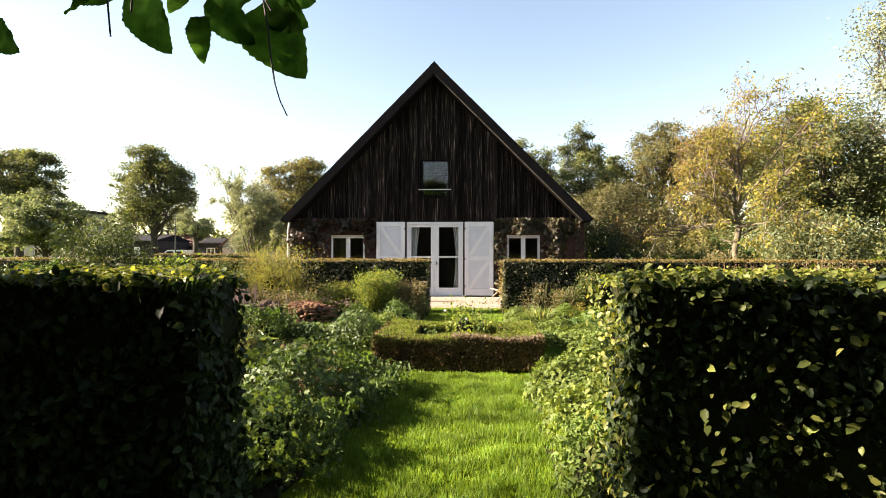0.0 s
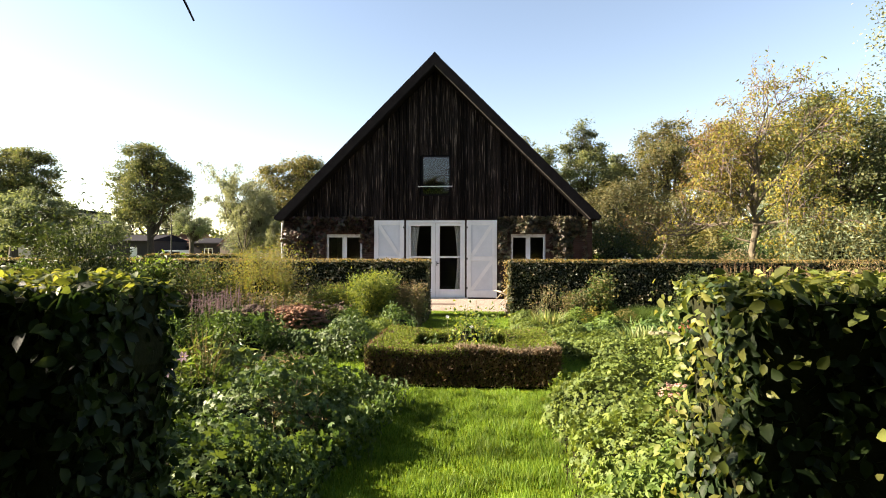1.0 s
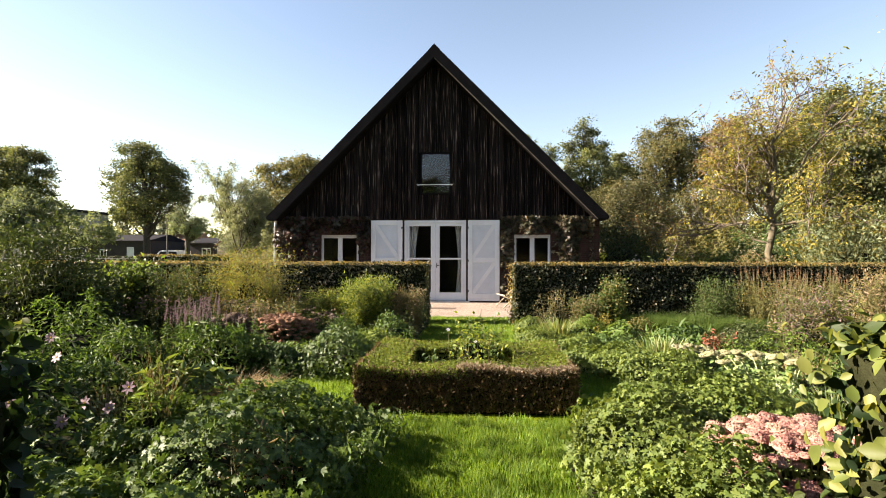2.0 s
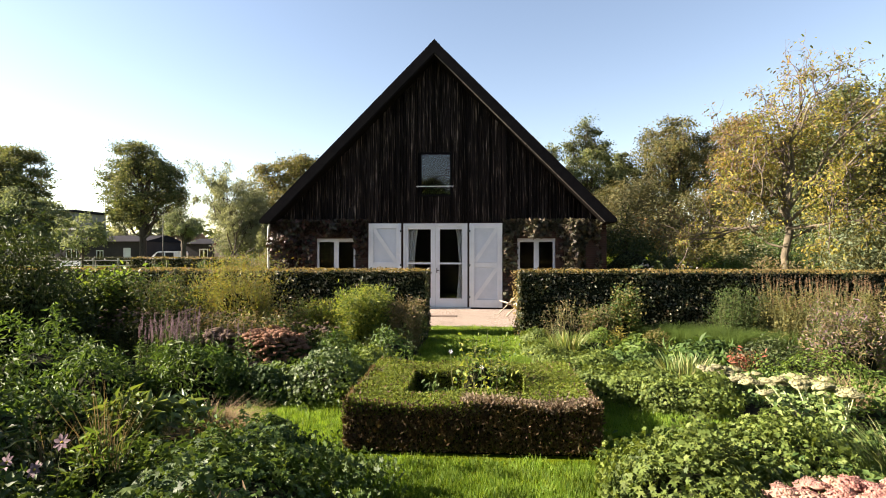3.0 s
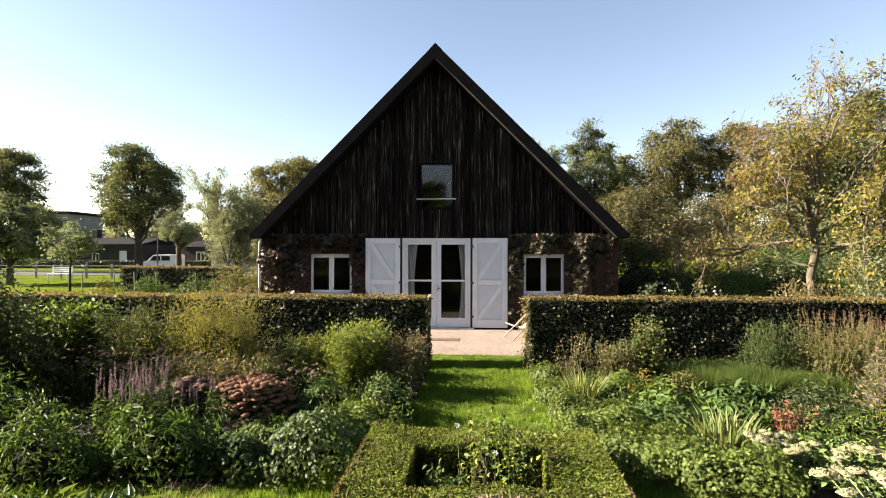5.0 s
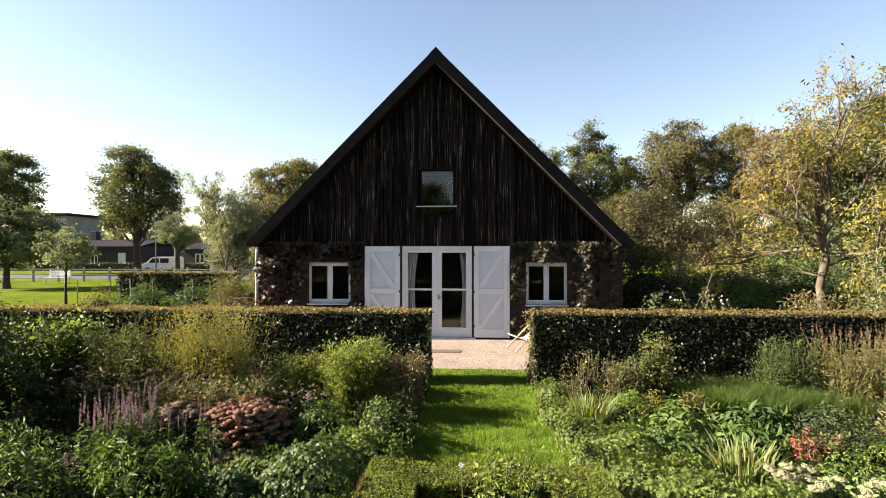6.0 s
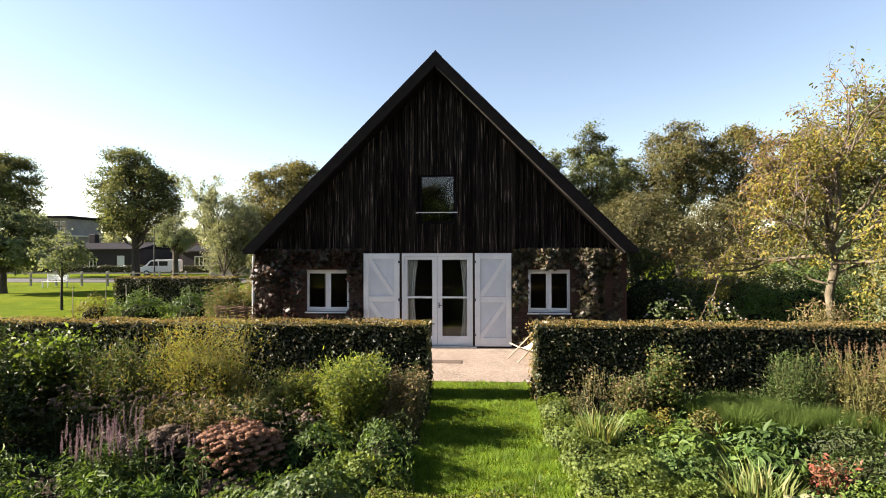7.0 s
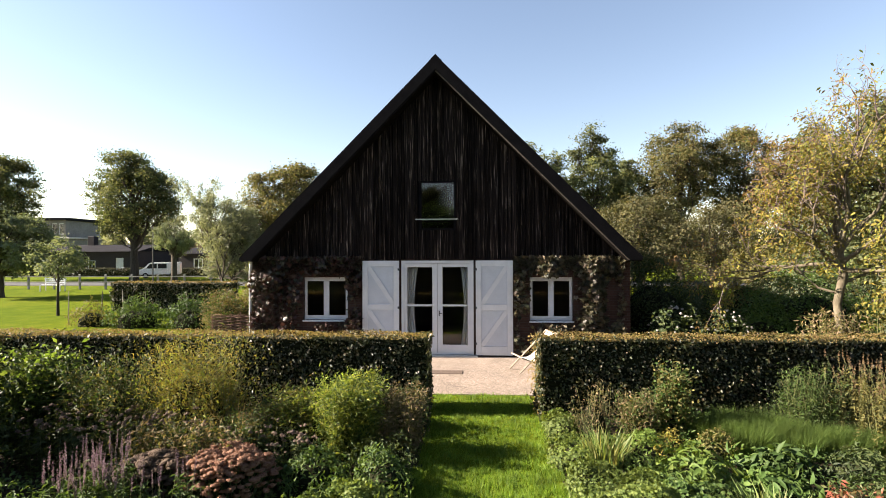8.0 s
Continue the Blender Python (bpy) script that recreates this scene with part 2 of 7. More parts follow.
# right-hand strip, sunlight put into its lighter colour
M["trim"] = surface("sunlit_edge_strip", [(0.3, (0.05, 0.042, 0.037, 1)), (0.7, (0.10, 0.085, 0.073, 1))], 5, rough=0.75, fine=30)
M["mat"] = surface("dark_brown_matte", [(0.3, (0.05, 0.034, 0.026, 1)), (0.7, (0.11, 0.08, 0.062, 1))], 30, rough=0.95, fine=200)
M["roof"] = surface("dark_roof", [(0.3, (0.006, 0.006, 0.007, 1)), (0.7, (0.012, 0.011, 0.011, 1))], 2, rough=0.9, spec=0.03, fine=25, relief=0.8, dist=0.03)
M["white"] = surface("white_paint", [(0.3, (0.52, 0.535, 0.565, 1)), (0.7, (0.61, 0.62, 0.64, 1))], 2.5, rough=0.45, spec=0.4, fine=30, relief=0.03, dist=0.003, tone=0.04)
M["shutter_panel"] = surface("blue_grey_white_paint", [(0.3, (0.44, 0.475, 0.53, 1)), (0.7, (0.51, 0.54, 0.59, 1))], 3, rough=0.5, fine=30, relief=0.03, dist=0.003, tone=0.05)
M["dark_metal"] = surface("dark_iron", [(0.3, (0.02, 0.02, 0.022, 1)), (0.7, (0.04, 0.04, 0.042, 1))], 20, rough=0.45, spec=0.5)
M["wattle"] = surface("brown_willow_rods", [(0.3, (0.07, 0.038, 0.025, 1)), (0.7, (0.15, 0.09, 0.06, 1))], 14, rough=0.75, spec=0.2)
M["zinc"] = surface("zinc_pipe", [(0.3, (0.40, 0.41, 0.42, 1)), (0.7, (0.55, 0.55, 0.55, 1))], 6, rough=0.5, spec=0.5)
M["curtain"] = surface("white_linen", [(0.3, (0.62, 0.61, 0.58, 1)), (0.7, (0.78, 0.77, 0.74, 1))], 5, (3, 3, 0.3), 0.9, 0.1, 120, 0.3)
M["canvas"] = surface("cream_canvas", [(0.3, (0.66, 0.63, 0.55, 1)), (0.7, (0.78, 0.75, 0.67, 1))], 6, rough=0.9, spec=0.1, fine=300, relief=0.2)
M["wood"] = surface("bare_wood", [(0.3, (0.22, 0.18, 0.13, 1)), (0.7, (0.34, 0.29, 0.22, 1))], 8, (1, 1, 0.2), 0.65, 0.3, 60)
M["grey_wood"] = surface("silvered_wood", [(0.3, (0.16, 0.14, 0.11, 1)), (0.7, (0.30, 0.27, 0.22, 1))], 8, (1, 1, 0.2), 0.8, 0.2, 60)
M["room"] = surface("dim_plaster", [(0.3, (0.10, 0.09, 0.08, 1)), (0.7, (0.14, 0.125, 0.11, 1))], 2, rough=0.9)
M["asphalt"] = surface("asphalt", [(0.3, (0.05, 0.05, 0.052, 1)), (0.7, (0.08, 0.08, 0.08, 1))], 0.4, rough=0.9, spec=0.1, fine=8)
M["house_dark"] = surface("far_dark_brick", [(0.3, (0.018, 0.015, 0.017, 1)), (0.7, (0.035, 0.029, 0.03, 1))], 0.5, rough=0.85, fine=6)
M["tiles_dark"] = surface("far_roof_tiles", [(0.3, (0.009, 0.009, 0.012, 1)), (0.7, (0.017, 0.017, 0.021, 1))], 0.5, rough=0.95, spec=0.05, fine=5)
M["tiles_red"] = surface("far_red_tiles", [(0.3, (0.15, 0.07, 0.05, 1)), (0.7, (0.22, 0.11, 0.08, 1))], 0.5, rough=0.8, fine=5)
M["render_pale"] = surface("far_pale_render", [(0.3, (0.32, 0.31, 0.29, 1)), (0.7, (0.45, 0.44, 0.41, 1))], 0.5, rough=0.85, fine=5)
M["house_grey"] = surface("far_grey_render", [(0.3, (0.13, 0.125, 0.12, 1)), (0.7, (0.19, 0.185, 0.175, 1))], 0.5, rough=0.85, fine=5)
M["brick_pale"] = surface("far_pale_brick", [(0.3, (0.34, 0.25, 0.21, 1)), (0.7, (0.45, 0.35, 0.30, 1))], 0.6, rough=0.85, fine=6)
M["van"] = surface("white_van_paint", [(0.3, (0.78, 0.78, 0.78, 1)), (0.7, (0.82, 0.82, 0.82, 1))], 1, rough=0.3, spec=0.5, fine=10, relief=0.0)
M["rubber"] = surface("rubber", [(0.3, (0.015, 0.015, 0.015, 1)), (0.7, (0.03, 0.03, 0.03, 1))], 10, rough=0.8)
M["fence"] = surface("pale_fence_wood", [(0.3, (0.16, 0.155, 0.14, 1)), (0.7, (0.26, 0.25, 0.23, 1))], 3, rough=0.8)


def brick_material():
    m, nt, p = base_material("brown_brick", 0.85, 0.2)
    geo = nt.nodes.new("ShaderNodeNewGeometry")
    sep = nt.nodes.new("ShaderNodeSeparateXYZ")
    nt.links.new(geo.outputs["Position"], sep.inputs[0])
    add = nt.nodes.new("ShaderNodeMath")
    nt.links.new(sep.outputs["X"], add.inputs[0])
    nt.links.new(sep.outputs["Y"], add.inputs[1])
    com = nt.nodes.new("ShaderNodeCombineXYZ")
    nt.links.new(add.outputs[0], com.inputs["X"])
    nt.links.new(sep.outputs["Z"], com.inputs["Y"])
    b = nt.nodes.new("ShaderNodeTexBrick")
    b.inputs["Scale"].default_value = 1.0
    b.inputs["Brick Width"].default_value, b.inputs["Row Height"].default_value, b.inputs["Mortar Size"].default_value = 0.22, 0.062, 0.006
    b.inputs["Color1"].default_value, b.inputs["Color2"].default_value = (0.026, 0.012, 0.0095, 1), (0.048, 0.023, 0.017, 1)
    b.inputs["Mortar"].default_value = (0.045, 0.037, 0.031, 1)
    nt.links.new(com.outputs[0], b.inputs["Vector"])
    dirt = ramp(nt, noise_of(nt, 2.0, 6), [(0.3, (0.7, 0.7, 0.7, 1)), (0.7, (1.15, 1.15, 1.15, 1))])
    nt.links.new(mix(nt, b.outputs["Color"], dirt, 1.0, 'MULTIPLY'), p.inputs["Base Color"])
    bump(nt, p, b.outputs["Fac"], -0.6, 0.006)
    return m


def ground_material():
    """Turf: bright mown grass, with dull and dry patches."""
    m, nt, p = base_material("turf", 0.95, 0.02)
    col = ramp(nt, noise_of(nt, 1.2, 6), [(0.3, (0.058, 0.088, 0.004, 1)), (0.5, (0.080, 0.112, 0.006, 1)), (0.7, (0.11, 0.13, 0.010, 1))])
    fine = noise_of(nt, 55, 4, 0.75)
    col = mix(nt, col, ramp(nt, fine, [(0.3, (0.55, 0.6, 0.5, 1)), (0.7, (1.25, 1.2, 1.2, 1))]), 1.0, 'MULTIPLY')
    col = mix(nt, col, ramp(nt, noise_of(nt, 0.12, 3), [(0.4, (0.85, 0.9, 0.9, 1)), (0.65, (1.15, 1.05, 1.1, 1))]), 1.0, 'MULTIPLY')
    nt.links.new(col, p.inputs["Base Color"])
    bump(nt, p, fine, 0.8, 0.03)
    return m


def gravel_material():
    m, nt, p = base_material("pink_gravel", 0.85, 0.2)
    geo = nt.nodes.new("ShaderNodeNewGeometry")
    v = nt.nodes.new("ShaderNodeTexVoronoi")
    v.inputs["Scale"].default_value = 62
    nt.links.new(geo.outputs["Position"], v.inputs["Vector"])
    bw = nt.nodes.new("ShaderNodeSeparateColor")
    nt.links.new(v.outputs["Color"], bw.inputs[0])
    col = ramp(nt, bw.outputs[0], [(0.0, (0.085, 0.068, 0.056, 1)), (0.4, (0.165, 0.13, 0.108, 1)), (0.8, (0.23, 0.188, 0.16, 1)), (1.0, (0.33, 0.29, 0.25, 1))])
    col = mix(nt, col, ramp(nt, noise_of(nt, 1.1, 5), [(0.35, (0.8, 0.8, 0.78, 1)), (0.65, (1.1, 1.08, 1.05, 1))]), 1.0, 'MULTIPLY')
    nt.links.new(col, p.inputs["Base Color"])
    bump(nt, p, v.outputs["Distance"], -0.9, 0.02)
    return m


def glass_material(name, tint=0.9):
    m, nt, p = base_material(name, 0.02, 0.5)
    p.inputs["Base Color"].default_value = (tint, tint, tint, 1)
    p.inputs["Transmission Weight"].default_value = 1.0
    p.inputs["IOR"].default_value = 1.45
    return m


M["brick"], M["turf"], M["gravel"], M["glass"] = brick_material(), ground_material(), gravel_material(), glass_material("window_glass")
M["blade"] = foliage("grass_blades", [(0.075, 0.15, 0.010, 1), (0.135, 0.225, 0.016, 1), (0.21, 0.28, 0.030, 1)], 0.4, 0.55, 0.25, 0.42, 2.6)


# ---- builders ----
def part(name, bm, material, parent=None, label=""):
    me = bpy.data.meshes.new(name)
    bm.normal_update()
    bm.to_mesh(me)
    bm.free()
    me.materials.append(M[material])
    ob = new(name, me)
    ob.parent = parent
    return tagged(ob, label)


def cloud(name, V, F, material, parent=None, label="", smooth=False):
    """One mesh object from arrays of points and of faces that all have the same number of corners."""
    V, F = np.asarray(V, np.float32), np.asarray(F, np.int32)
    me = bpy.data.meshes.new(name)
    me.vertices.add(len(V))
    me.vertices.foreach_set("co", V.ravel())
    me.loops.add(F.size)
    me.loops.foreach_set("vertex_index", F.ravel())
    me.polygons.add(len(F))
    me.polygons.foreach_set("loop_start", np.arange(0, F.size, F.shape[1], dtype=np.int32))
    if smooth:
        me.polygons.foreach_set("use_smooth", np.ones(len(F), dtype=bool))
    me.update(calc_edges=True)
    me.materials.append(M[material])
    ob = new(name, me)
    ob.parent = parent
    return tagged(ob, label)


def thing(name, x, y, z, label, category, group="", kind=""):
    ob = new(name)
    ob.location = (x, y, z)
    return tagged(ob, label, category, group, kind)


def box(bm, x0, x1, y0, y1, z0, z1, bevel=0.0):
    r = bmesh.ops.create_cube(bm, size=1.0, matrix=Matrix.LocRotScale(((x0 + x1) / 2, (y0 + y1) / 2, (z0 + z1) / 2), None, (abs(x1 - x0), abs(y1 - y0), abs(z1 - z0))))
    if bevel:
        edges = list({e for v in r["verts"] for e in v.link_edges})
        bmesh.ops.bevel(bm, geom=edges, offset=bevel, segments=1, affect='EDGES')
    return bm


def boxed(*sizes, bevel=0.0):
    bm = bmesh.new()
    for s in sizes:
        box(bm, *s, bevel=bevel)
    return bm


def prism(pts, y0, y1):
    """A solid from an outline in x and z, between two depths."""
    bm = bmesh.new()
    a = [bm.verts.new((x, y0, z)) for x, z in pts]
    b = [bm.verts.new((x, y1, z)) for x, z in pts]
    n = len(pts)
    bm.faces.new(a)
    bm.faces.new(b[::-1])
    for i in range(n):
        bm.faces.new((a[i], b[i], b[(i + 1) % n], a[(i + 1) % n]))
    bmesh.ops.recalc_face_normals(bm, faces=bm.faces)
    return bm


def tube(points, radii, sides=6):
    """Points and faces of a tapered tube."""
    P = [Vector(p) for p in points]
    V, F = [], []
    for i, p in enumerate(P):
        d = (P[min(i + 1, len(P) - 1)] - P[max(i - 1, 0)]).normalized()
        u = d.orthogonal().normalized() if abs(d.z) < 0.95 else Vector((1, 0, 0))
        u = (u - d * u.dot(d)).normalized()
        w = d.cross(u)
        for k in range(sides):
            a = 2 * math.pi * k / sides
            V.append(p + (u * math.cos(a) + w * math.sin(a)) * radii[i])
    for i in range(len(P) - 1):
        for k in range(sides):
            F.append((i * sides + k, i * sides + (k + 1) % sides, (i + 1) * sides + (k + 1) % sides, (i + 1) * sides + k))
    return np.array([tuple(v) for v in V]), np.array(F)


def joined(pieces):
    V, F, o = [], [], 0
    for v, f in pieces:
        V.append(np.asarray(v, float))
        F.append(np.asarray(f) + o)
        o += len(v)
    return np.concatenate(V), np.concatenate(F)


def unit(a):
    return a / np.maximum(np.linalg.norm(a, axis=1, keepdims=True), 1e-9)


def rand_dirs(n):
    return unit(rng.normal(size=(n, 3)))


def leaves(P, N, size, width=0.5, fold=0.25, droop=0.15, axis=None, spread=1.0, shape="plain"):
    """Leaf blades at the points P that face along N. shape: plain (folded kite), oval (rounded, folded), lobed (hand-shaped)."""
    n = len(P)
    N = unit(N)
    A = rand_dirs(n) * spread
    if axis is not None:
        A = A + np.asarray(axis)
    A = unit(A - N * np.sum(A * N, axis=1, keepdims=True))
    B = np.cross(N, A)
    L = np.broadcast_to(np.asarray(size, float), (n,))[:, None]
    W = L * width
    if shape == "plain":
        V = np.stack([P, P + A * L * 0.45 + B * W * 0.5 + N * W * fold, P + A * L - N * L * droop, P + A * L * 0.45 - B * W * 0.5 + N * W * fold], 1)
        F = np.array([[0, 1, 2], [0, 2, 3]])
    elif shape == "oval":
        V = np.stack([P, P + A * L * 0.25 + B * W * 0.42 + N * W * fold * 0.8, P + A * L * 0.62 + B * W * 0.44 + N * (W * fold * 0.8 - L * droop * 0.4),
                      P + A * L - N * L * droop, P + A * L * 0.62 - B * W * 0.44 + N * (W * fold * 0.8 - L * droop * 0.4),
                      P + A * L * 0.25 - B * W * 0.42 + N * W * fold * 0.8, P + A * L * 0.5 - N * L * droop * 0.25], 1)
        F = np.array([[6, 0, 1], [6, 1, 2], [6, 2, 3], [6, 3, 4], [6, 4, 5], [6, 5, 0]])
    else:
        rim = []
        for k in range(12):
            a = math.pi * (0.12 + 1.76 * k / 11) - math.pi
            r = 0.57 if k % 2 == 0 else 0.32
            r *= 1.0 if 2 <= k <= 9 else 0.85
            rim.append(P + (A * math.cos(a) + B * math.sin(a)) * L * r + N * L * (fold * 0.3 if k % 2 else -droop * 0.5))
        V = np.stack([P] + rim, 1)
        F = np.array([[0, k, k + 1] for k in range(1, 12)])
    k = V.shape[1]
    return V.reshape(-1, 3), (F[None] + (np.arange(n) * k)[:, None, None]).reshape(-1, 3)


def blades(P, height, width, lean, curve=0.5, facing=None):
    """Narrow upright strips from the points P; lean: where each tip goes, in metres."""
    n = len(P)
    H = np.broadcast_to(np.asarray(height, float), (n,))[:, None]
    a = rng.uniform(0, 2 * math.pi, n)
    S = np.stack([np.cos(a), np.sin(a), np.zeros(n)], 1)
    if facing is not None:
        S = unit(S * 0.5 + np.asarray(facing))
    up = np.array([0, 0, 1.0])
    mid = P + up * H * 0.55 + lean * (0.55 * (1 - curve) * 0.8)
    tip = P + up * H * (1 - 0.25 * curve) + lean
    w = np.broadcast_to(np.asarray(width, float), (n,))[:, None] * 0.5
    V = np.stack([P - S * w, P + S * w, mid + S * w * 0.85, mid - S * w * 0.85, tip], 1)
    F = np.array([[0, 1, 2], [0, 2, 3], [3, 2, 4]])
    return V.reshape(-1, 3), (F[None] + (np.arange(n) * 5)[:, None, None]).reshape(-1, 3)


def dome_points(n, rx, ry, h, lumps=0.12, power=2.4, inner=0.25):
    """Points and outward directions over a lumpy dome about the origin."""
    a = rng.uniform(0, 2 * math.pi, n)
    r = rng.uniform(0, 1, n) ** 0.5
    phase = rng.uniform(0, 6.28, 4)
    edge = 1 + lumps * (np.sin(3 * a + phase[0]) * 0.6 + np.sin(5 * a + phase[1]) * 0.4)
    z = h * (1 - r ** power) ** 0.55
    z = z * (1 + lumps * (np.sin(r * np.cos(a) * rx * 7 + phase[2]) + np.sin(r * np.sin(a) * ry * 7 + phase[3])))
    # points low on the flank, which the even disc leaves thin
    low = rng.uniform(0, 1, n) < 0.3
    r = np.where(low, rng.uniform(0.9, 1.0, n), r)
    z = np.where(low, h * rng.uniform(0.05, 0.75, n) ** 0.9 * (1.05 - r ** 6 * 0.25), z)
    depth = 1 - inner * rng.uniform(0, 1, n) ** 2
    P = np.stack([np.cos(a) * r * edge * rx * depth, np.sin(a) * r * edge * ry * depth, np.maximum(z * depth, 0.01)], 1)
    # shoots and hollows break the outline
    P *= 1 + 0.16 * np.array([noise.noise(Vector((p[0] * 4.0 + phase[0] * 9, p[1] * 4.0, p[2] * 4.0))) for p in P])[:, None]
    P[:, 2] *= 1 + 0.22 * np.array([noise.noise(Vector((p[0] * 8.0, p[1] * 8.0 + phase[1] * 9, 0.5))) for p in P])
    flat = np.clip(1 - r ** 3, 0.12, 1)
    N = np.stack([np.cos(a) * r, np.sin(a) * r, flat], 1)
    return P, unit(N)


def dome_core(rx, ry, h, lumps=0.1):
    """A solid core for a plant, near black in place of the shade inside."""
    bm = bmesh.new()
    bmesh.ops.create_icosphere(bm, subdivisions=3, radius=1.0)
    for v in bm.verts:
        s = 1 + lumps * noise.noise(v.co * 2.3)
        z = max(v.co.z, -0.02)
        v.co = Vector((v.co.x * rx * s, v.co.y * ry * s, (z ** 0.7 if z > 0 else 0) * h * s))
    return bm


# ---- ground ----
def flat_patch(name, outline, z0, z1, material, label, kind="structure", category=""):
    bm = bmesh.new()
    lo = [bm.verts.new((x, y, z0)) for x, y in outline]
    hi = [bm.verts.new((x, y, z1)) for x, y in outline]
    bm.faces.new(hi)
    bm.faces.new(lo[::-1])
    for i in range(len(outline)):
        j = (i + 1) % len(outline)
        bm.faces.new((lo[i], lo[j], hi[j], hi[i]))
    bmesh.ops.recalc_face_normals(bm, faces=bm.faces)
    return tagged(part(name, bm, material), label, category, "", kind)


bm = bmesh.new()
bmesh.ops.create_grid(bm, x_segments=8, y_segments=8, size=1500)
ground = tagged(part("ground", bm, "turf"), "wide flat green turf that runs to the horizon", "ground", "", "structure")
flat_patch("gravel_terrace", [(-6.0, -3.36), (7.0, -3.36), (7.0, 0.2), (-6.0, 0.2)], -0.05, 0.018, "gravel", "pinkish pea gravel terrace before the house", category="terrace")
# planting beds, sheets of dark soil under the plants
flat_patch("bed_1", [(-6.0, -13.45), (0.25, -13.45), (0.42, -12.4), (0.5, -11.0), (0.1, -10.4), (-0.7, -9.95), (-6.0, -9.9)], -0.02, 0.012, "soil", "dark soil of the planting bed", category="bed")
flat_patch("bed_2", [(-9.0, -9.05), (-1.2, -9.1), (-0.3, -8.7), (0.2, -7.9), (0.38, -7.0), (0.36, -4.0), (-9.0, -4.0)], -0.02, 0.012, "soil", "dark soil of the planting bed", category="bed")
flat_patch("bed_3", [(2.0, -13.45), (9.0, -13.45), (9.0, -9.9), (3.2, -9.75), (2.5, -10.3), (1.98, -11.0), (1.93, -12.2)], -0.02, 0.012, "soil", "dark soil of the planting bed", category="bed")
flat_patch("bed_4", [(2.08, -4.0), (2.08, -6.8), (2.3, -7.6), (2.8, -8.6), (3.3, -9.1), (9.0, -9.0), (12.0, -4.0)], -0.02, 0.012, "soil", "dark soil of the planting bed", category="bed")
flat_patch("bed_5", [(0.5, -9.8), (1.95, -9.8), (1.95, -8.6), (0.5, -8.6)], -0.02, 0.014, "soil", "dark soil inside the clipped box hedge", category="bed")
flat_patch("bed_6", [(5.4, -0.5), (9.5, -0.5), (11.0, 5.0), (5.4, 5.0)], -0.02, 0.012, "soil", "dark soil beside the house", category="bed")

# ---- house ----
XC, HALF, WALL_TOP = 0.15, 4.76, 2.46
RIDGE_Z, EAVE_X, EAVE_Z = 7.45, 4.90, 2.53
FRONT, BACK = -0.46, 15.5
house = thing("house", XC, 0, 0, "barn house with black board gable, brick base and white shutters", "house")
HX = -XC  # to the house's own x


def house_part(name, bm, material, parent=None, label=""):
    bmesh.ops.translate(bm, verts=bm.verts, vec=(HX, 0, 0))
    return part(name, bm, material, parent or house, label)


def wall_with_holes(x0, x1, z0, z1, y0, y1, holes):
    """A wall of one piece with its openings left out."""
    bm = bmesh.new()
    xs = sorted({x0, x1, *[v for h in holes for v in h[:2]]})
    zs = sorted({z0, z1, *[v for h in holes for v in h[2:4]]})
    vs = {(x, z): bm.verts.new((x, y0, z)) for x in xs for z in zs}
    for a, b in zip(xs, xs[1:]):
        for c, d in zip(zs, zs[1:]):
            if not any(h[0] < (a + b) / 2 < h[1] and h[2] < (c + d) / 2 < h[3] for h in holes):
                bm.faces.new((vs[a, c], vs[b, c], vs[b, d], vs[a, d]))
    bmesh.ops.delete(bm, geom=[v for v in bm.verts if not v.link_faces], context='VERTS')
    out = bmesh.ops.extrude_face_region(bm, geom=list(bm.faces))
    bmesh.ops.translate(bm, verts=[g for g in out["geom"] if isinstance(g, bmesh.types.BMVert)], vec=(0, y1 - y0, 0))
    bmesh.ops.recalc_face_normals(bm, faces=bm.faces)
    return bm


WIN_L, WIN_R, DOOR, LOFT = (-3.29, -2.14, 0.91, 2.0), (2.46, 3.52, 0.91, 2.0), (-0.76, 1.06, 0.02, 2.42), (-0.24, 0.57, 3.24, 4.38)
house_part("wall", wall_with_holes(XC - HALF, XC + HALF, 0, WALL_TOP, 0.0, 0.28, [WIN_L, DOOR, WIN_R]), "brick", label="brown brick front wall")
house_part("wall", boxed((XC - HALF, XC - HALF + 0.28, 0.28, BACK - 0.3, 0, WALL_TOP)), "brick")
house_part("wall", boxed((XC + HALF - 0.28, XC + HALF, 0.28, BACK - 0.3, 0, WALL_TOP)), "brick")
house_part("wall", boxed((XC - HALF, XC + HALF, BACK - 0.3, BACK, 0, WALL_TOP)), "brick")
house_part("floor_slab", boxed((XC - HALF + 0.28, XC + HALF - 0.28, 0.28, BACK - 0.3, -0.05, 0.06)), "room")
house_part("loft_floor", boxed((XC - HALF + 0.28, XC + HALF - 0.28, 0.28, BACK - 0.3, 2.62, 2.78)), "room")
house_part("partition", boxed((XC - HALF + 0.28, XC + HALF - 0.28, 5.0, 5.12, 0.06, 2.62)), "room")


def roof_under(x):
    """Height of the roof's underside over x."""
    return RIDGE_Z - 0.40 - abs(x - XC) * (RIDGE_Z - EAVE_Z) / EAVE_X


# backing of the gable, with the loft window's opening
def gable_piece(x0, x1, z0, z1=None):
    top = lambda x: roof_under(x) - 0.01 if z1 is None else z1
    pts = [(x0, z0), (x1, z0), (x1, max(top(x1), z0 + 0.001))]
    if x0 < XC < x1 and z1 is None:
        pts.append((XC, top(XC)))
    pts.append((x0, max(top(x0), z0 + 0.001)))
    return pts


